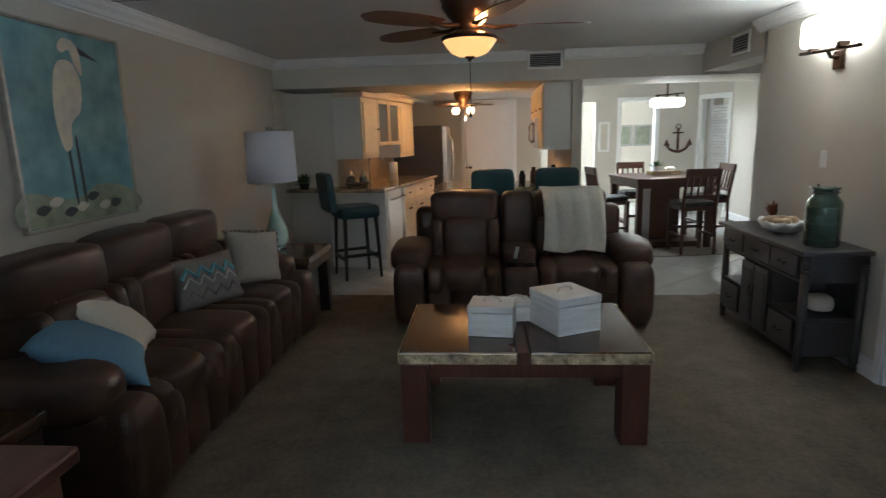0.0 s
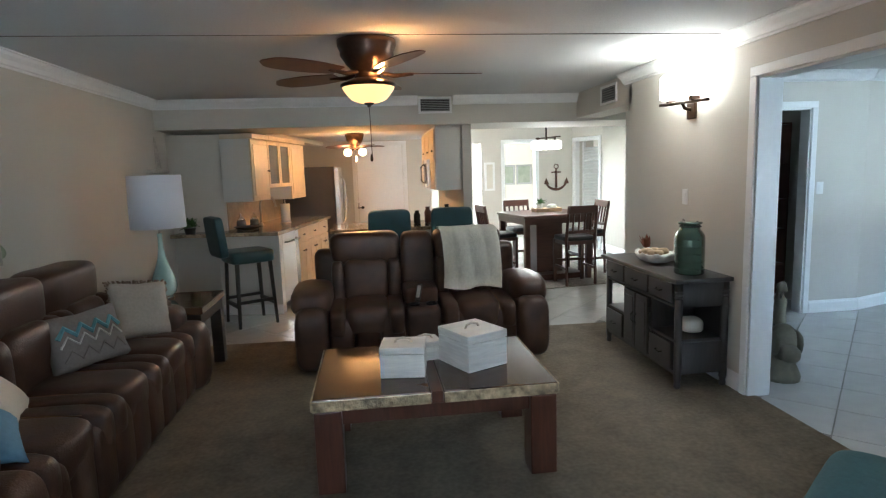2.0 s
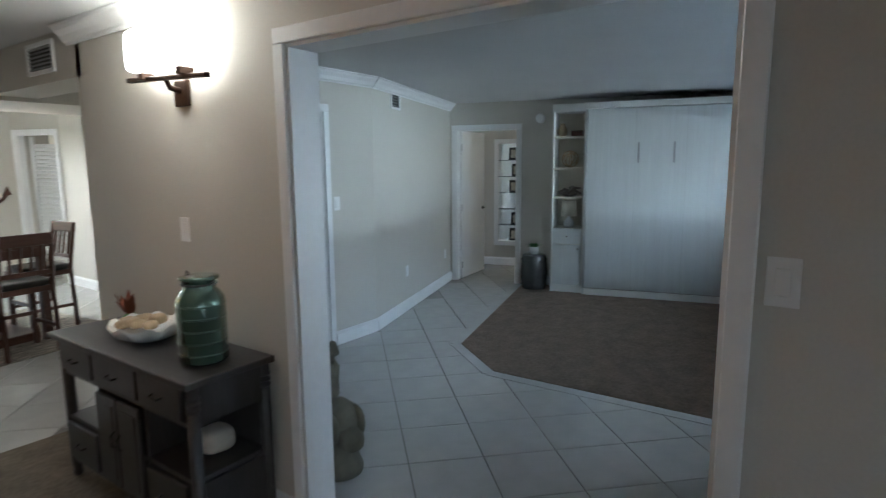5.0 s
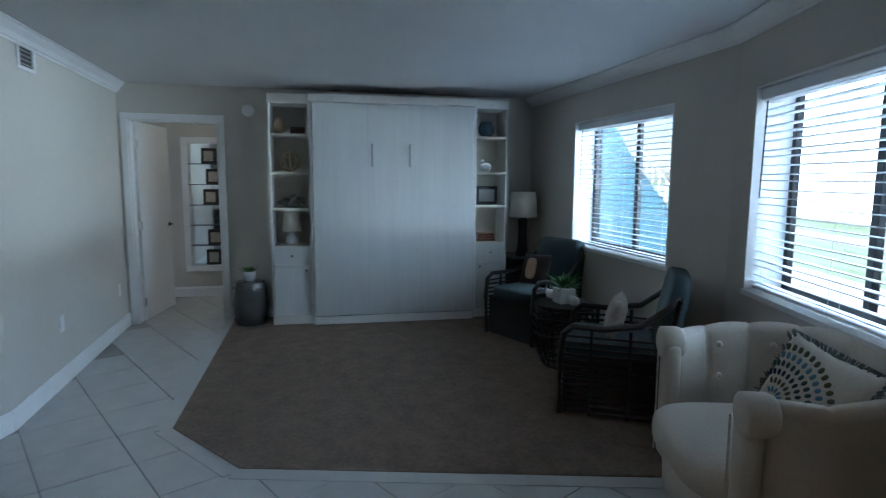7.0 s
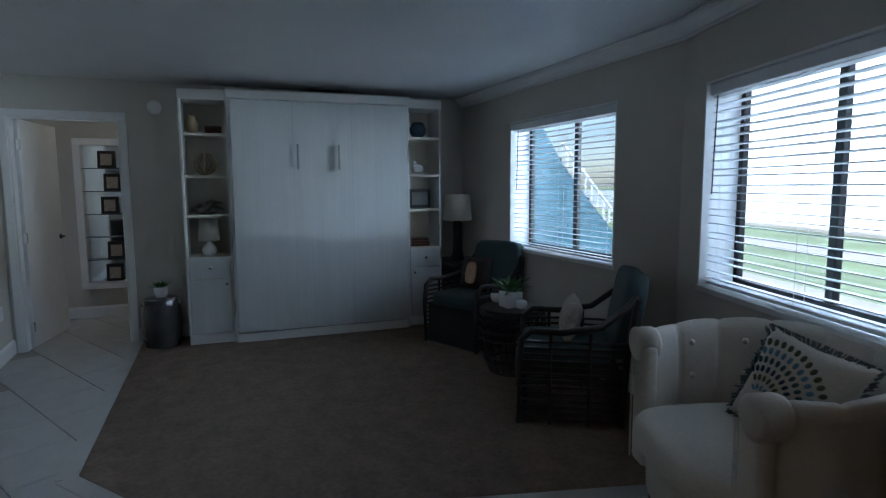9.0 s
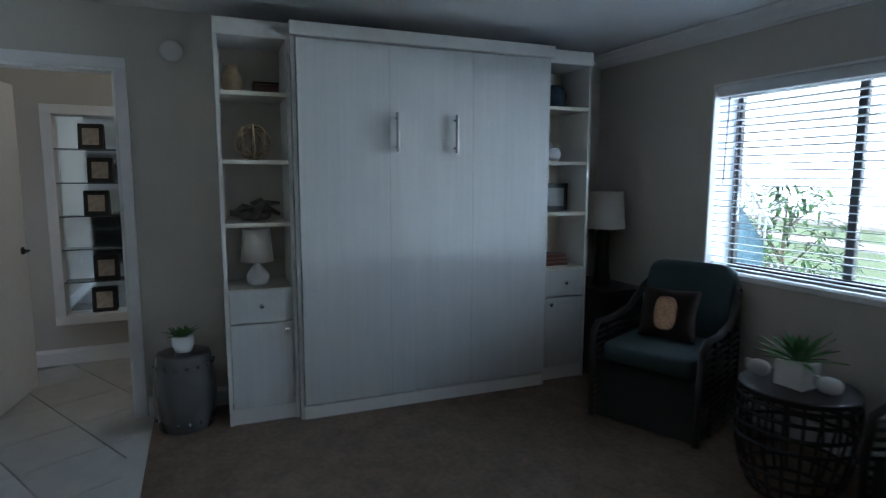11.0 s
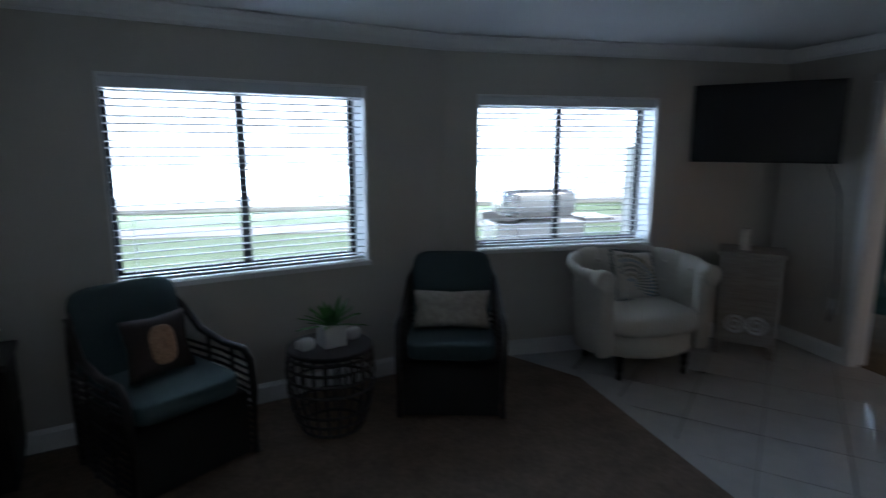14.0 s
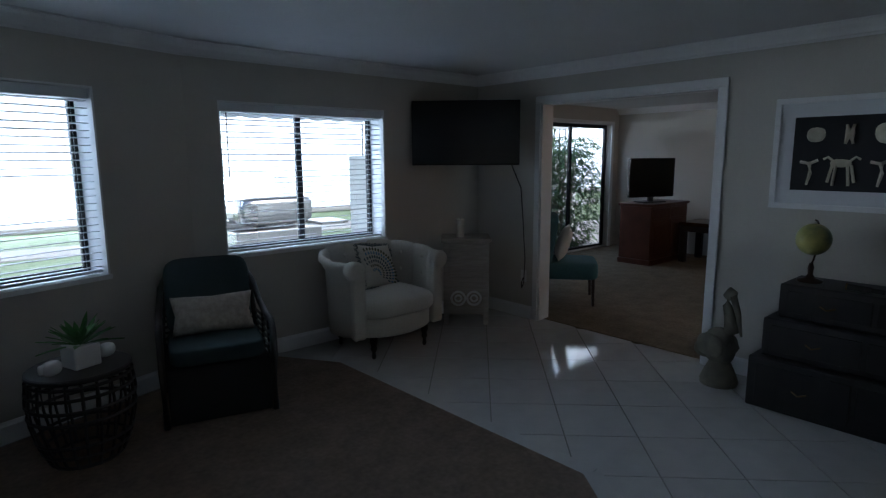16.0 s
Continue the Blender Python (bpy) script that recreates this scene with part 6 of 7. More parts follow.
throw_pillow("throw_pillow", "cream patterned lumbar pillow on the wicker chair", C2 @ pose(0, 0.02, 0.53, -16, 0, 180), 0.52, 0.27, 0.13, PATTERNED)


def basket_table():
    t = thing("basket_table", "round dark rattan basket table", "side table", pose(6.58, 1.74, 0) @ Matrix.Diagonal((0.84, 0.84, 0.93, 1)))
    part("top", lathe([(0.02, 0.52), (0.285, 0.52), (0.295, 0.53), (0.295, 0.545), (0.285, 0.55), (0.02, 0.551)], 40), WICKER, t)
    for z, r in ((0.02, 0.21), (0.09, 0.245), (0.16, 0.27), (0.30, 0.298), (0.37, 0.302), (0.44, 0.298), (0.50, 0.29)):
        part("hoop", tube([(r * math.cos(a), r * math.sin(a), z) for a in (k * math.pi / 18 for k in range(36))], 0.010, 6, closed=True), WICKER, t)
    for k in range(22):
        a = k * 2 * math.pi / 22
        part("stave", tube([(r * math.cos(a), r * math.sin(a), z) for z, r in ((0.01, 0.205), (0.12, 0.255), (0.26, 0.292), (0.40, 0.302), (0.52, 0.288))], 0.009, 6), WICKER, t)
    pl = thing("succulent_plant", "spiky green succulent in a white square pot", "plant", pose(6.57, 1.76, 0.5135, 0, 0, 20))
    part("pot", box(-0.068, -0.068, 0, 0.068, 0.068, 0.12, 0.008), PORCELAIN, pl)
    bm = bmesh.new()
    rnd = random.Random(2)
    for k in range(34):
        a, up = k * 2.4, 0.15 + 1.5 * k / 34
        leaf(bm, (0.01 * math.cos(a), 0.01 * math.sin(a), 0.115), (math.cos(a), math.sin(a), up), rnd.uniform(0.14, 0.21), 0.034, 0.12)
    part("leaves", bm, GREENPLANT, pl)
    for x, y, label in ((6.71, 1.84, "small white ceramic fish on the basket table"), (6.44, 1.70, "small white ceramic shell on the basket table")):
        f = thing("ceramic_ornament", label, "ornament", pose(x, y, 0.5135, 0, 0, 30) @ Matrix.Scale(0.85, 4))
        part("body", soft(0, 0, 0.05, 0.12, 0.08, 0.09, 0.8, 16, 10, 0.2), PORCELAIN, f, smooth=True)
        part("tail", soft(0.065, 0, 0.06, 0.04, 0.02, 0.06, 0.6, 10, 6), PORCELAIN, f, smooth=True)


basket_table()


TUB = pose(4.305, 1.29, 0, 0, 0, 90) @ Matrix.Diagonal((0.92, 1.09, 1.06, 1))


def tub_chair():
    c = thing("tufted_armchair", "ivory linen tufted tub armchair on turned black legs", "armchair", TUB)
    # it faces its own +x
    n = 126
    own = bmesh.new()
    rows = []
    a0, a1 = radians(52), radians(308)
    prof = [(0.355, 0.17), (0.375, 0.30), (0.385, 0.45), (0.385, 0.60), (0.40, 0.70), (0.435, 0.745), (0.46, 0.735), (0.465, 0.70), (0.445, 0.67), (0.42, 0.62), (0.41, 0.40), (0.40, 0.17)]
    for i in range(n + 1):
        s = i / n
        a = a0 + (a1 - a0) * s
        back = math.sin(math.pi * s)
        row = []
        for j, (r, z) in enumerate(prof):
            lift = 0.07 * back ** 1.5 if z > 0.55 else 0
            dent = 0.0
            pleat = 1 - abs(math.sin(math.pi * 9 * s)) ** 0.45
            if j in (2, 3, 4):
                dent = 0.022 * pleat
            if j in (5, 6, 7):
                lift -= 0.012 * pleat
            rr = r + dent
            row.append(own.verts.new((rr * 1.0 * math.cos(a) * (1.0), rr * 1.05 * math.sin(a), z + lift)))
        rows.append(row)
    k = len(prof)
    for p, q in zip(rows, rows[1:]):
        for j in range(k):
            own.faces.new((p[j], p[(j + 1) % k], q[(j + 1) % k], q[j]))
    own.faces.new(rows[0])
    own.faces.new(rows[-1])
    part("tub_back", own, IVORY, c, "tufted rolled tub back", smooth=True)
    for s in (0.14, 0.28, 0.43, 0.57, 0.72, 0.86):
        a = a0 + (a1 - a0) * s
        for z, r in ((0.52, 0.372), (0.66, 0.385)):
            part("button", soft(r * math.cos(a), 1.05 * r * math.sin(a), z + 0.05 * math.sin(math.pi * s), 0.028, 0.028, 0.028, 0.9, 10, 6), IVORY, c, smooth=True)
    for sy in (-1, 1):
        front = part("arm_front", box(0.235, sy * 0.36 - 0.055, 0.17, 0.315, sy * 0.36 + 0.055, 0.70, 0.03, 3), IVORY, c, smooth=True)
        part("arm_scroll", lathe([(0.02, -0.055), (0.062, -0.05), (0.07, -0.03), (0.07, 0.05), (0.05, 0.06)], 24, None, Matrix.Translation((0.265, sy * 0.385, 0.69)) @ Matrix.Rotation(math.pi / 2, 4, "Y")), IVORY, front, smooth=True)
        part("piping", tube([(0.318, sy * 0.36 + e * 0.05, z) for e, z in ((-1, 0.18), (-1, 0.66))], 0.005, 6), IVORY, front)
    part("seat_cushion", soft(0.06, 0, 0.385, 0.74, 0.66, 0.18, 0.55), IVORY, c, smooth=True)
    part("seat_base", lathe([(0.36, 0.16), (0.40, 0.18), (0.405, 0.31), (0.37, 0.33)], 40), IVORY, c, smooth=True)
    for x, y in ((0.28, 0.24), (0.28, -0.24), (-0.26, 0.24), (-0.26, -0.24)):
        part("leg", lathe([(0.012, 0), (0.018, 0.02), (0.013, 0.05), (0.026, 0.08), (0.020, 0.10), (0.030, 0.13), (0.030, 0.165)], 14, None, Matrix.Translation((x, y, 0))), BLACKWOOD, c, smooth=True)
    pl = throw_pillow("throw_pillow", "ivory pillow with a peacock feather pattern and grey fringe", TUB @ pose(-0.05, 0.05, 0.455, -24, 8, 104), 0.40, 0.38, 0.13, IVORY)
    cols = [TEALCLOTH, BLUECLOTH, material("olive_ink", (0.10, 0.11, 0.05), 0.8), material("navy_ink", (0.02, 0.05, 0.09), 0.8)]
    for ring in range(1, 7):
        bm = bmesh.new()
        wide = 0.010 + 0.0015 * ring
        rr = 0.036 * ring
        count = int(2.6 * rr / (wide * 1.55)) + 2
        for q in range(count):
            a = -0.5 + 2.6 * (q + 0.5 * (ring % 2)) / (count - 1)
            x, z = -0.09 + rr * math.cos(a) * 1.1, 0.11 + rr * math.sin(a)
            if abs(x) > 0.17 or not 0.03 < z < 0.35:
                continue
            u, v = x / 0.2, (z - 0.19) / 0.19
            y = -0.065 * max(0.05, (1 - abs(u) ** 3.2) * (1 - abs(v) ** 3.2)) ** 0.6 - 0.002
            soft(0, 0, 0, 0.024 + 0.001 * ring, 0.004, wide, 0.9, 8, 4, bm=bm, m=pose(x, y, z, 0, -math.degrees(a), 0))
        part("feather_print", bm, cols[ring % 4], pl, "printed feather eyes")
    bm = bmesh.new()
    rnd = random.Random(6)
    for k in range(320):
        s = k / 320 * 4
        e = s % 1
        x, z = ((-1 + 2 * e, 1), (1, 1 - 2 * e), (1 - 2 * e, -1), (-1, -1 + 2 * e))[int(s)]
        x, z = x * 0.18, 0.19 + z * 0.17
        tube([(x, 0, z), (x * 1.13 + rnd.uniform(-0.01, 0.01), rnd.uniform(-0.02, 0.02), 0.19 + (z - 0.19) * 1.16)], 0.0028, 4, bm)
    part("fringe", bm, material("grey_teal_fringe", (0.13, 0.16, 0.16), 0.9, vary=0.4, grain=50), pl, "soft grey fringe")


tub_chair()


def corner_cabinet():
    wash = material("grey_washed_wood", (0.34, 0.31, 0.27), 0.6, vary=0.25, grain=9, stretch=(1, 1, 7))
    c = thing("corner_cabinet", "grey washed corner cabinet with a carved lower panel", "cabinet", pose(3.25, 1.23, 0, 0, 0, 138))
    part("body", box(-0.21, -0.17, 0.10, 0.21, 0.17, 0.80), wash, c)
    part("top", box(-0.235, -0.20, 0.80, 0.235, 0.19, 0.835, 0.006), wash, c)
    for sx in (-1, 1):
        for sy in (-1, 1):
            part("leg", box(sx * 0.19 - 0.025, sy * 0.155 - 0.025, 0, sx * 0.19 + 0.025, sy * 0.155 + 0.025, 0.80), wash, c)
    part("cabinet_door", box(-0.16, -0.185, 0.40, 0.16, -0.171, 0.78, 0.004), wash, c)
    bm = bmesh.new()
    for k in (-1, 1):
        tube([(k * 0.075 + 0.065 * math.cos(a), -0.178, 0.26 + 0.065 * math.sin(a)) for a in (q * math.pi / 10 for q in range(20))], 0.012, 6, bm, closed=True)
        tube([(k * 0.075 + 0.03 * math.cos(a), -0.178, 0.26 + 0.03 * math.sin(a)) for a in (q * math.pi / 8 for q in range(16))], 0.010, 6, bm, closed=True)
    part("carved_panel", bm, PORCELAIN, c, "pale carved scroll panel")
    candle("candle", "tall ivory pillar candle on the corner cabinet", 3.33, 1.24, 0.836, 0.038, 0.17, IVORY)


corner_cabinet()


def wall_tv():
    t = thing("television", "black flat television mounted across the corner", "television", pose(3.32, 1.30, 1.81, 0, 0, 134))
    part("screen", box(-0.495, -0.03, -0.29, 0.495, 0.02, 0.29, 0.006), SCREEN, t)
    part("bezel", box(-0.50, -0.012, -0.295, 0.50, 0.028, 0.295, 0.006), BLACK, t)
    part("mount_arm", tube([(0, 0.02, 0), (0.10, 0.25, 0), (0.0, 0.56, 0)], 0.025, 8), BLACK, t)
    cord = thing("extension_cable", "black power cable hanging to the wall outlet", "cable", pose(2.78, 1.54, 0))
    pts = [(3.05, 1.62, 1.54), (2.90, 1.62, 1.30), (2.84, 1.60, 1.0), (2.80, 1.60, 0.6), (2.79, 1.58, 0.36), (2.785, 1.55, 0.30), (2.78, 1.54, 0.34), (2.765, 1.55, 0.40)]
    part("cable", tube([(x - 2.78, y - 1.54, z) for x, y, z in pts], 0.005, 6), BLACK, cord)


wall_tv()


def chest():
    c = thing("stepped_chest", "black stepped chest of drawers with brass trim", "chest of drawers", pose(3.02, 4.72, 0, 0, 0, 90))
    brass = material("aged_brass", (0.14, 0.09, 0.035), 0.45, metal=0.8, vary=0.3)
    for k, (w, d, z0, z1) in enumerate(((0.86, 0.50, 0.0, 0.33), (0.81, 0.44, 0.332, 0.58), (0.75, 0.38, 0.582, 0.80))):
        part("tier", box(-w, -d + 0.26, z0, w, 0.255, z1, 0.012), BLACKWOOD, c)
        for j in range(3):
            a = -w + 0.05 + j * (2 * w - 0.1) / 3
            b = a + (2 * w - 0.1) / 3 - 0.03
            dr = part("drawer", box(a, -d + 0.252, z0 + 0.04, b, -d + 0.262, z1 - 0.04, 0.004), BLACKWOOD, c)
            part("pull", tube([((a + b) / 2 - 0.04, -d + 0.25, (z0 + z1) / 2), ((a + b) / 2, -d + 0.225, (z0 + z1) / 2 - 0.012), ((a + b) / 2 + 0.04, -d + 0.25, (z0 + z1) / 2)], 0.005, 6), brass, dr)
    g = thing("globe", "small green and yellow desk globe on a bronze stand", "globe", pose(2.96, 4.08, 0.801))
    part("foot", lathe([(0.075, 0), (0.075, 0.012), (0.03, 0.025), (0.014, 0.05), (0.018, 0.09), (0.010, 0.12)], 24), BRONZE, g, smooth=True)
    part("arm", tube([(0, 0, 0.11), (-0.03, 0, 0.13), (-0.075, 0, 0.18), (-0.09, 0, 0.24)] + [(-0.11 * math.cos(a), 0, 0.28 + 0.11 * math.sin(a)) for a in (k * 0.25 for k in range(7))], 0.006, 8), BRONZE, g)
    part("sphere", soft(0, 0, 0.27, 0.20, 0.20, 0.20, 1.0, 36, 20), material("globe_map", (0.05, 0.14, 0.09), 0.35, vary=0.4, grain=5, large=9, second=(0.45, 0.40, 0.12)), g, smooth=True)
    s = thing("spyglass", "black and brass spyglass lying on the chest", "spyglass", pose(3.08, 4.40, 0.80, 0, 0, 80))
    part("barrel", tube([(-0.09, 0, 0.022), (0.03, 0, 0.022)], 0.020, 14), BLACK, s)
    part("eyepiece", tube([(0.03, 0, 0.022), (0.10, 0, 0.022)], 0.015, 14), BLACK, s)
    part("ring", tube([(-0.10, 0, 0.022), (-0.09, 0, 0.022)], 0.0215, 14), brass, s)
    for k, (w, d, z) in enumerate(((0.24, 0.17, 0), (0.20, 0.15, 0.032))):
        b = thing("book", "white bound book stacked on the chest", "book", pose(3.06, 4.72, 0.801 + z, 0, 0, 84 + 6 * k), "stacked books")
        part("cover", box(-w / 2, -d / 2, 0, w / 2, d / 2, 0.03, 0.003), IVORY, b)
        part("pages", box(-w / 2 + 0.004, -d / 2 - 0.001, 0.005, w / 2 + 0.001, d / 2 - 0.004, 0.025), PORCELAIN, b)
    sh = thing("white_shell", "white spiral seashell on the books", "seashell", pose(3.06, 4.72, 0.864))
    part("shell", lathe([(0.01, 0), (0.045, 0.015), (0.035, 0.04), (0.03, 0.05), (0.018, 0.075), (0.004, 0.095)], 16), PORCELAIN, sh, smooth=True)


chest()


def bone_picture():
    white = material("white_mat", (0.70, 0.71, 0.72), 0.7, vary=0.02)
    black = material("black_paper", (0.02, 0.02, 0.022), 0.8, vary=0.1)
    p = picture("picture", "white framed picture of pale bone shapes on black", pose(2.752, 4.36, 1.60, 0, 0, 90), 1.24, 0.72, white, DOORPAINT, 0.035, 0.035)
    part("black_sheet", box(-0.50, -0.022, -0.235, 0.50, -0.018, 0.235), black, p)
    bone = material("pale_bone", (0.50, 0.45, 0.34), 0.8, vary=0.25, grain=20)
    for k, (x, big) in enumerate(((-0.37, 0.7), (-0.19, 0.0), (0.0, 1.0), (0.19, 0.0), (0.37, 0.7))):
        if big:
            part("bone_disc", soft(x, -0.022, 0.12, 0.15 * big, 0.016, 0.13 * big, 0.8, 18, 8, 0.3), bone, p, smooth=True)
        else:
            part("bone_upright", tube([(x - 0.02, -0.024, 0.18), (x - 0.008, -0.024, 0.12), (x - 0.02, -0.024, 0.06)], [0.008, 0.018, 0.008], 6), bone, p)
            part("bone_upright", tube([(x + 0.02, -0.024, 0.18), (x + 0.008, -0.024, 0.12), (x + 0.02, -0.024, 0.06)], [0.008, 0.018, 0.008], 6), bone, p)
    for x in (-0.22, 0.17):
        part("bone_body", soft(x, -0.022, -0.06, 0.13, 0.016, 0.06, 0.8, 16, 8, 0.3), bone, p, smooth=True)
        for j, low in ((-0.06, -0.18), (-0.035, -0.20), (0.04, -0.20), (0.065, -0.18)):
            part("bone_limb", tube([(x + j * 0.8, -0.024, -0.07), (x + j, -0.024, -0.13), (x + j * 1.15, -0.024, low)], 0.009, 6), bone, p)
        for sg in (-1, 1):
            part("bone_horn", tube([(x + sg * 0.045, -0.024, -0.045), (x + sg * 0.075, -0.024, -0.02), (x + sg * 0.10, -0.024, -0.035)], 0.008, 6), bone, p)
    for x in (-0.40, -0.02, 0.36):
        part("bone_stem", tube([(x, -0.024, -0.05), (x + 0.012, -0.024, -0.12), (x - 0.005, -0.024, -0.20)], [0.02, 0.012, 0.007], 6), bone, p)
        part("bone_crossbar", tube([(x - 0.05, -0.024, -0.05), (x, -0.024, -0.062), (x + 0.05, -0.024, -0.04)], 0.011, 6), bone, p)


bone_picture()


def pelican():
    s = thing("pelican_statue", "weathered grey stone pelican statue on the tiles", "statue", pose(3.04, 3.60, 0, 0, 0, 165) @ Matrix.Diagonal((0.9, 0.9, 1, 1)))
    stone = material("weathered_stone", (0.20, 0.18, 0.14), 0.85, vary=0.4, grain=14, bump=0.6, second=(0.17, 0.155, 0.11))
    bm = lathe([(0.135, 0), (0.14, 0.03), (0.115, 0.09), (0.085, 0.15), (0.06, 0.19)], 20)
    soft(0, 0.01, 0.27, 0.19, 0.24, 0.27, 0.85, 22, 12, 0.08, bm)
    soft(0, 0.14, 0.22, 0.14, 0.16, 0.12, 0.8, 14, 8, 0.1, bm)
    tube([(0, -0.06, 0.30), (0, -0.085, 0.40), (0, -0.06, 0.49), (0, -0.03, 0.57), (0, -0.04, 0.645)], [0.085, 0.056, 0.040, 0.033, 0.030], 12, bm)
    tube([(0, -0.025, 0.63), (0, -0.055, 0.668), (0, -0.09, 0.655)], [0.034, 0.038, 0.028], 12, bm)
    tube([(0, -0.075, 0.65), (0, -0.125, 0.53), (0, -0.165, 0.38)], [0.026, 0.022, 0.008], 8, bm)
    for sx in (-1, 1):
        soft(sx * 0.085, 0.03, 0.28, 0.05, 0.24, 0.17, 0.8, 14, 8, 0.1, bm)
    ob = part("statue", bm, stone, s, smooth=True)


pelican()


def garden_stool():
    g = thing("garden_stool", "grey glazed ceramic garden stool", "garden stool", Matrix.Translation(at_b(3.02, 3.12)))
    glaze = material("grey_glaze", (0.075, 0.075, 0.072), 0.15, vary=0.3, grain=6, coat=0.6)
    part("body", lathe([(0.14, 0), (0.15, 0.01), (0.165, 0.12), (0.175, 0.22), (0.165, 0.33), (0.15, 0.43), (0.145, 0.445), (0.12, 0.45)], 32), glaze, g, smooth=True)
    for z in (0.06, 0.385):
        for k in range(16):
            a = k * math.pi / 8
            r = 0.158
            part("boss", soft(r * math.cos(a), r * math.sin(a), z, 0.02, 0.02, 0.02, 0.9, 8, 5), glaze, g, smooth=True)
    p = thing("potted_plant", "small green plant in a white pot on the stool", "plant", Matrix.Translation(at_b(3.02, 3.12, 0.451)))
    part("pot", lathe([(0.045, 0), (0.06, 0.04), (0.058, 0.09), (0.05, 0.09)], 20), PORCELAIN, p, smooth=True)
    bm = bmesh.new()
    rnd = random.Random(9)
    for k in range(60):
        leaf(bm, (rnd.uniform(-0.03, 0.03), rnd.uniform(-0.03, 0.03), 0.085), (rnd.uniform(-1, 1), rnd.uniform(-1, 1), rnd.uniform(0.5, 2)), rnd.uniform(0.05, 0.11), 0.02, 0.3)
    part("leaves", bm, GREENPLANT, p)


garden_stool()
sd = thing("smoke_detector", "round white smoke detector on the wall", "smoke detector", Matrix.Translation(at_b(EAST, 3.10, 2.17)) @ Matrix.Rotation(TURN, 4, "Z"))
part("housing", lathe([(0.062, 0), (0.062, 0.02), (0.05, 0.034), (0.02, 0.036)], 28, None, Matrix.Rotation(-math.pi / 2, 4, "Y")), PLASTIC, sd, smooth=True)


def niche_mirror():
    m = thing("display_niche", "white framed mirrored niche with glass shelves and framed photos", "display niche", Matrix.Translation(at_b(EAST + 1.35, 3.68, 0.40)) @ Matrix.Rotation(TURN - math.pi / 2, 4, "Z"))
    # it faces its own -y, the hall
    w, h = 0.25, 1.50
    fr = bmesh.new()
    for a in ((-w - 0.07, -0.07, w + 0.07, 0), (-w - 0.07, h, w + 0.07, h + 0.07), (-w - 0.07, 0, -w, h), (w, 0, w + 0.07, h)):
        box(a[0], -0.11, a[1], a[2], -0.002, a[3], 0.004, 1, fr)
    part("frame", fr, TRIM, m)
    mirror = material("mirror_glass", (0.85, 0.87, 0.87), 0.02, metal=1.0, vary=0.01)
    part("mirror", box(-w, -0.012, 0, w, -0.004, h), mirror, m)
    for k in range(1, 6):
        part("glass_shelf", box(-w, -0.10, k * h / 6 - 0.004, w, -0.014, k * h / 6 + 0.004), GLASSDARK, m)
    for k in range(6):
        if k == 2:
            continue
        f = thing("photo_frame", "small dark photo frame on a glass shelf", "photo frame", Matrix.Translation(at_b(EAST + 1.35, 3.68, 0.40)) @ Matrix.Rotation(TURN - math.pi / 2, 4, "Z") @ pose(0.03 * math.sin(k * 2), -0.06, k * h / 6 + 0.005, -8, 0, 4 * math.sin(k)), "niche photos")
        part("frame", box(-0.085, -0.008, 0, 0.085, 0.008, 0.19, 0.004), BLACKWOOD, f)
        part("print", box(-0.055, -0.010, 0.03, 0.055, -0.0075, 0.155), PATTERNED, f)


niche_mirror()


def bookcase_item(name, label, category, a, b, z):
    return thing(name, label, category, BED @ Matrix.Translation((a, b, z)))


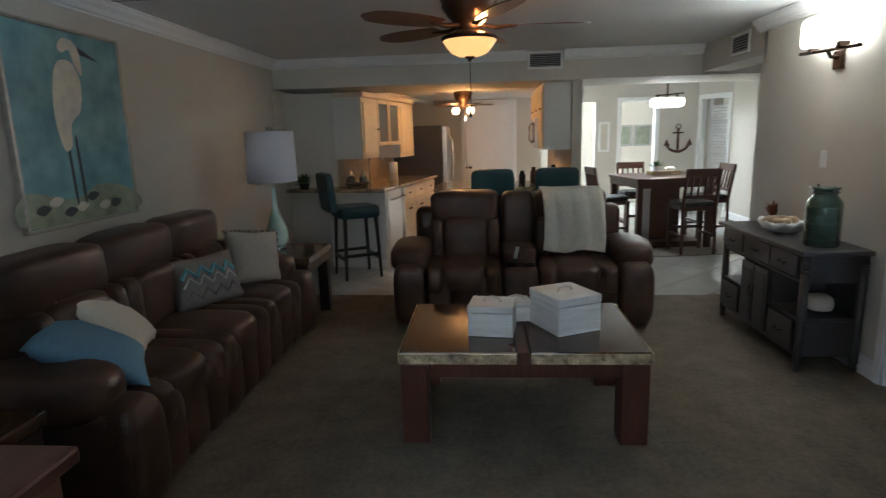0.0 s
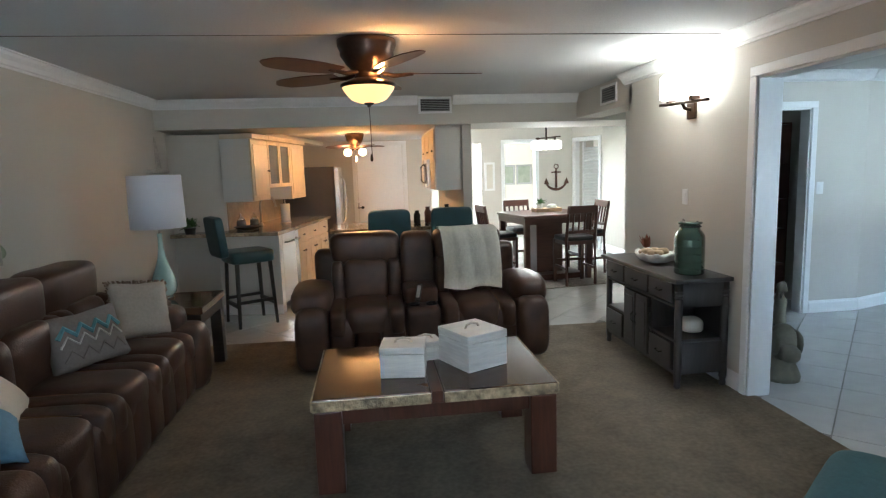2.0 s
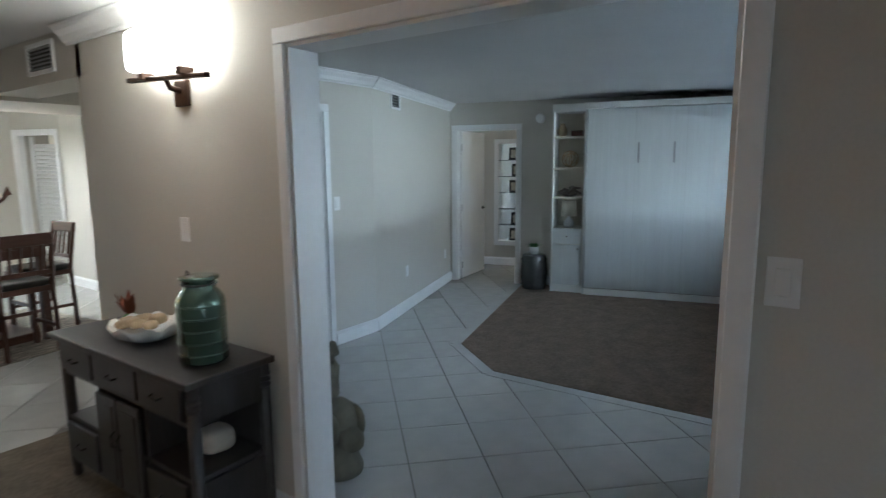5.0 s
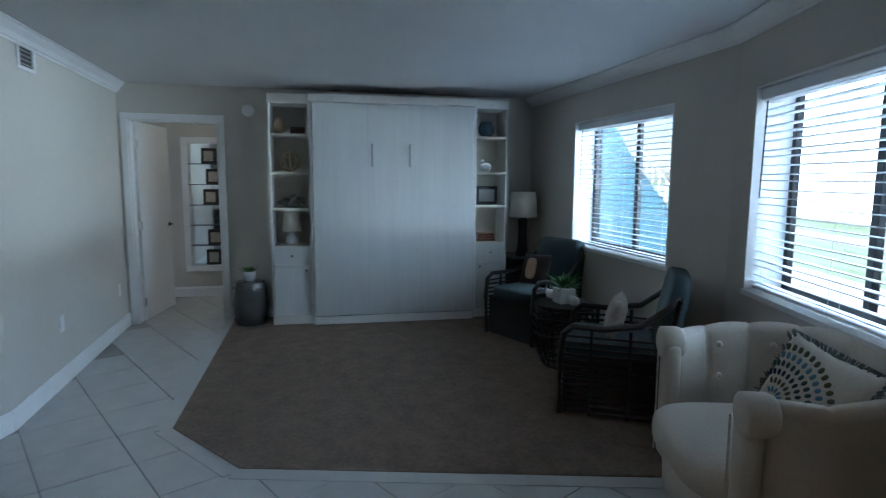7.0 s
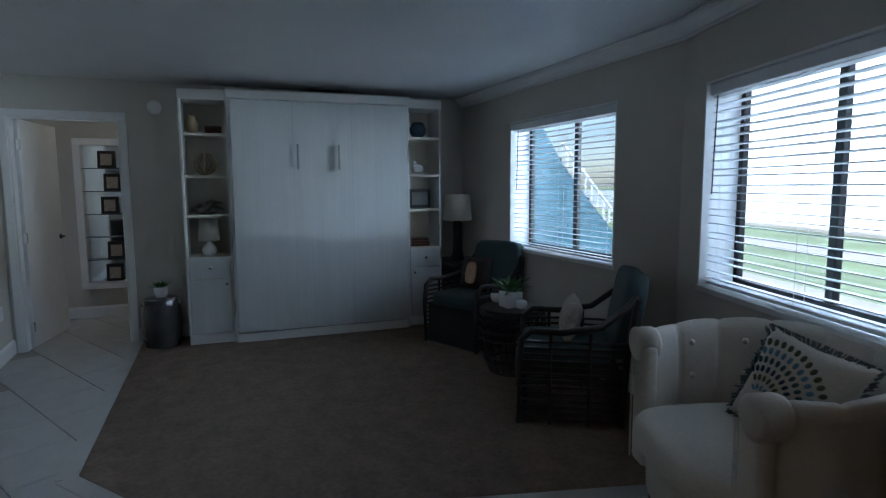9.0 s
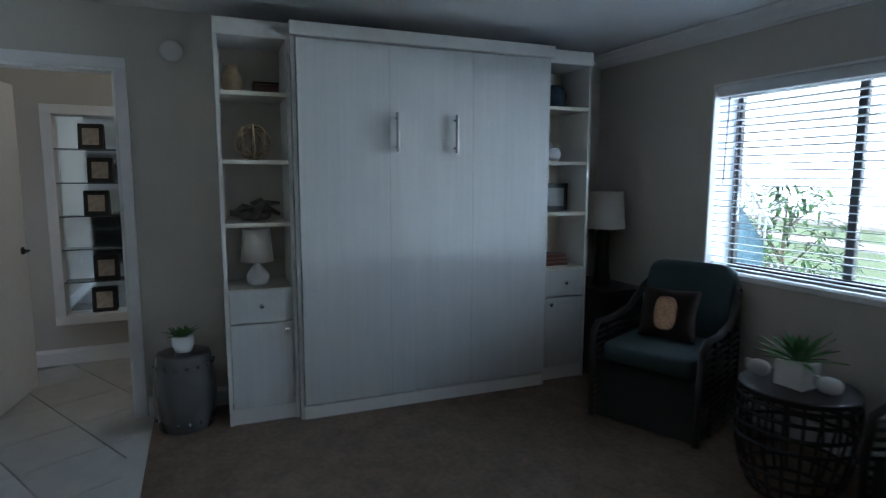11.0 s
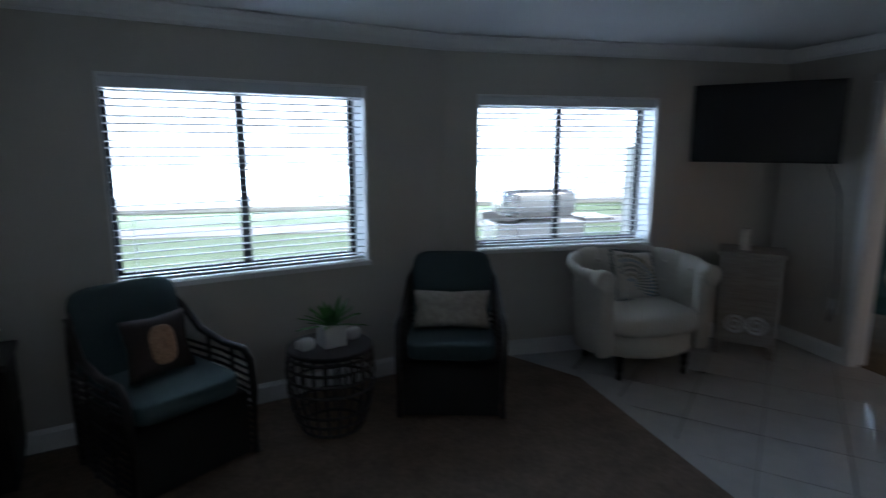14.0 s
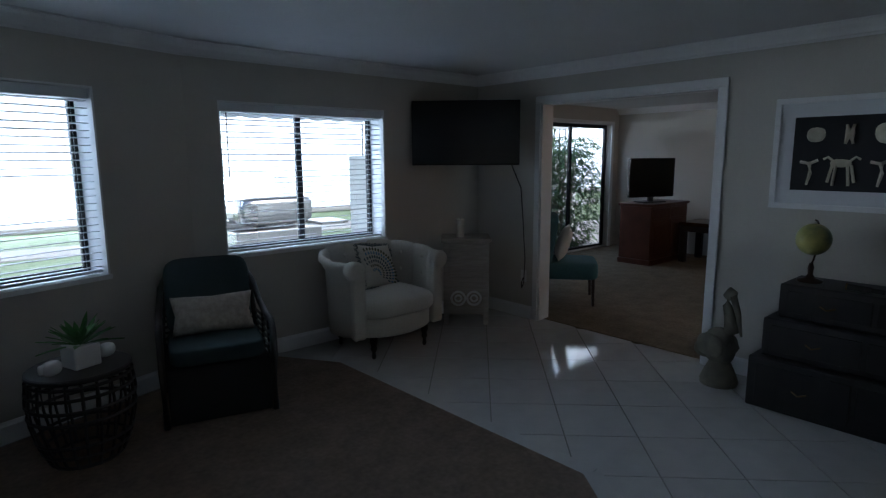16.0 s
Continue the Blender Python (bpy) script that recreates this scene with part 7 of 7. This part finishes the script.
def small_decor():
    f = 2.78
    l = bookcase_item("small_lamp", "small ivory lamp with a tapered shade on the shelf", "table lamp", f + 0.20, 2.70, 0.811)
    part("base", lathe([(0.05, 0), (0.062, 0.02), (0.068, 0.05), (0.05, 0.085), (0.02, 0.12), (0.012, 0.15)], 24), PORCELAIN, l, smooth=True)
    part("shade", lathe([(0.095, 0.14), (0.078, 0.335), (0.075, 0.335), (0.092, 0.14)], 28), IVORY, l, smooth=True)
    c = bookcase_item("coral_ornament", "dark twisted driftwood ornament on the shelf", "ornament", f + 0.20, 2.70, 1.191)
    bm = bmesh.new()
    rnd = random.Random(4)
    for k in range(12):
        a = rnd.uniform(0, 6.28)
        tube([(0, 0, 0.06), (0.05 * math.cos(a), 0.07 * math.sin(a), rnd.uniform(0.02, 0.14)), (0.08 * math.cos(a + 0.6), 0.14 * math.sin(a + 0.6), rnd.uniform(0.02, 0.12))], [0.025, 0.02, 0.01], 8, bm)
    soft(0, 0, 0.035, 0.12, 0.2, 0.07, 0.8, 14, 8, 0.3, bm)
    part("body", bm, material("pewter_coral", (0.16, 0.14, 0.12), 0.4, metal=0.4, vary=0.4), c, smooth=True)
    r = bookcase_item("woven_sphere", "round bentwood strap ornament on the shelf", "ornament", f + 0.2, 2.70, 1.546)
    for k in range(5):
        turn = Matrix.Translation((0, 0, 0.105)) @ Matrix.Rotation(k * math.pi / 5, 4, "Z") @ Matrix.Rotation(radians(20 * (k % 3)), 4, "X")
        part("hoop", tube([(0.098 * math.cos(a), 0, 0.098 * math.sin(a)) for a in (q * math.pi / 14 for q in range(28))], 0.007, 6, m=turn, closed=True), SHELLTAN, r)
    v = bookcase_item("bronze_vase", "small bronze vase on the top shelf", "vase", f + 0.2, 2.80, 1.921)
    part("body", lathe([(0.03, 0), (0.055, 0.03), (0.06, 0.08), (0.035, 0.13), (0.028, 0.15), (0.034, 0.16)], 20), SHELLTAN, v, smooth=True)
    w = bookcase_item("wooden_box", "low brown wooden box on the top shelf", "box", f + 0.2, 2.62, 1.921)
    part("body", box(-0.06, -0.07, 0, 0.06, 0.07, 0.055, 0.004), REDWOOD, w)
    part("lid", box(-0.062, -0.072, 0.056, 0.062, 0.072, 0.07, 0.004), REDWOOD, w)
    b = bookcase_item("bird_figurine", "white porcelain bird figurine on the shelf", "figurine", f + 0.2, 0.66, 1.561)
    bm = soft(0, 0, 0.055, 0.07, 0.12, 0.09, 0.8, 16, 10)
    soft(0, 0.03, 0.11, 0.04, 0.045, 0.05, 0.9, 12, 8, 0, bm)
    part("figure", bm, PORCELAIN, b, smooth=True)
    t = bookcase_item("photo_frame", "black framed certificate on the shelf", "photo frame", f + 0.22, 0.64, 1.211)
    part("frame", box(-0.012, -0.12, 0, 0.012, 0.12, 0.20, 0.004), BLACKWOOD, t)
    part("print", box(-0.0145, -0.085, 0.035, -0.0115, 0.085, 0.165), GRILLE, t)
    for k in range(3):
        bk = bookcase_item("book", "brown leather book lying on the shelf", "book", f + 0.2, 0.66, 0.821 + k * 0.028)
        part("cover", box(-0.08, -0.10 + 0.006 * k, 0, 0.08, 0.10 - 0.004 * k, 0.026, 0.003), CHERRY, bk)
        part("pages", box(-0.076, -0.096 + 0.006 * k, 0.004, 0.081, 0.101 - 0.004 * k, 0.022), PATTERNED, bk)
    j = bookcase_item("blue_jar", "dark blue glazed jar on the top shelf", "jar", f + 0.2, 0.66, 1.931)
    part("body", lathe([(0.05, 0), (0.08, 0.05), (0.085, 0.10), (0.06, 0.15), (0.045, 0.16)], 24), material("blue_glaze", (0.03, 0.06, 0.09), 0.2, vary=0.3), j, smooth=True)


small_decor()


def lamp_chest():
    c = thing("bedside_chest", "dark wooden chest in the corner by the bed cabinet", "chest", Matrix.Translation(at_b(2.92, 0.22)) @ Matrix.Rotation(TURN, 4, "Z"))
    part("body", box(-0.28, -0.19, 0.06, 0.28, 0.19, 0.62, 0.006), BLACKWOOD, c)
    part("top", box(-0.30, -0.21, 0.62, 0.30, 0.21, 0.65, 0.005), DARKWOOD, c)
    part("plinth", box(-0.27, -0.18, 0, 0.27, 0.18, 0.06), BLACKWOOD, c)
    for z in (0.12, 0.37):
        part("drawer", box(-0.288, -0.16, z, -0.279, 0.16, z + 0.22, 0.003), BLACKWOOD, c)
    l = thing("table_lamp", "black table lamp with an ivory drum shade", "table lamp", Matrix.Translation(at_b(2.86, 0.24, 0.651)))
    part("base", lathe([(0.07, 0), (0.075, 0.02), (0.055, 0.10), (0.045, 0.25), (0.05, 0.40), (0.02, 0.44)], 20), BLACK, l, smooth=True)
    part("shade", lathe([(0.155, 0.43), (0.135, 0.70), (0.131, 0.70), (0.151, 0.43)], 32), IVORY, l, smooth=True)


lamp_chest()

# ---- floor tiles, laid on the diagonal ----
floor = tagged(new("floor"), "glossy cream marble floor tiles laid diagonally", "floor", kind="structure")
PITCH = 0.592 / math.sqrt(2)
tile_mesh = None
rnd = random.Random(1)


def inside(x, y, poly):
    hit = False
    for (x0, y0), (x1, y1) in zip(poly, poly[1:] + poly[:1]):
        if (y0 > y) != (y1 > y) and x < (x1 - x0) * (y - y0) / (y1 - y0) + x0:
            hit = not hit
    return hit


DEN_EDGE = [(2.62, 0.85), (KX, 0.85), at_b(EAST + 0.1, 0)[:2], at_b(EAST + 0.1, NORTH_B)[:2], (5.1, 5.25), (2.62, 5.25)]
HALL_EDGE = [at_b(EAST - 0.05, 2.2)[:2], at_b(EAST + 1.4, 2.2)[:2], at_b(EAST + 1.4, 4.9)[:2], at_b(EAST - 0.05, 4.9)[:2]]
KITCHEN_EDGE = [(-2.1, 5.2), (4.6, 5.2), (4.6, 10.9), (-2.1, 10.9)]
FAR_EDGE = [(1.2, 10.9), (5.0, 10.9), (5.0, 12.7), (1.2, 12.7)]
INNER_RUG = [(8.9, 1.5), at_b(EAST, 2.9)[:2], (5.7, 3.9), (5.25, 3.3), (5.25, 1.9), (6.2, 1.4)]
for i in range(-24, 40):
    for j in range(-4, 44):
        s, c = 7.82 + (j - 14) * 0.592, -1.14 + (i - 5) * 0.592
        x, y = (s - c) / 2, (s + c) / 2
        y += 0.296
        ok = inside(x, y, DEN_EDGE) or inside(x, y, HALL_EDGE) or inside(x, y, KITCHEN_EDGE) or inside(x, y, FAR_EDGE) or (3.5 < x < 4.9 and 5.2 < y < 6.6)
        if not ok or inside(x, y, INNER_RUG):
            continue
        if tile_mesh is None:
            h = PITCH / 2 - 0.003
            t = part("tile", box(-h, -h, -0.011, h, h, 0.0, 0.0015, 1), TILE, floor)
            tile_mesh = t.data
        else:
            t = new("tile", tile_mesh)
            t.parent = floor
        t.matrix_basis = pose(x, y, rnd.uniform(-0.0006, 0), 0, 0, 45)
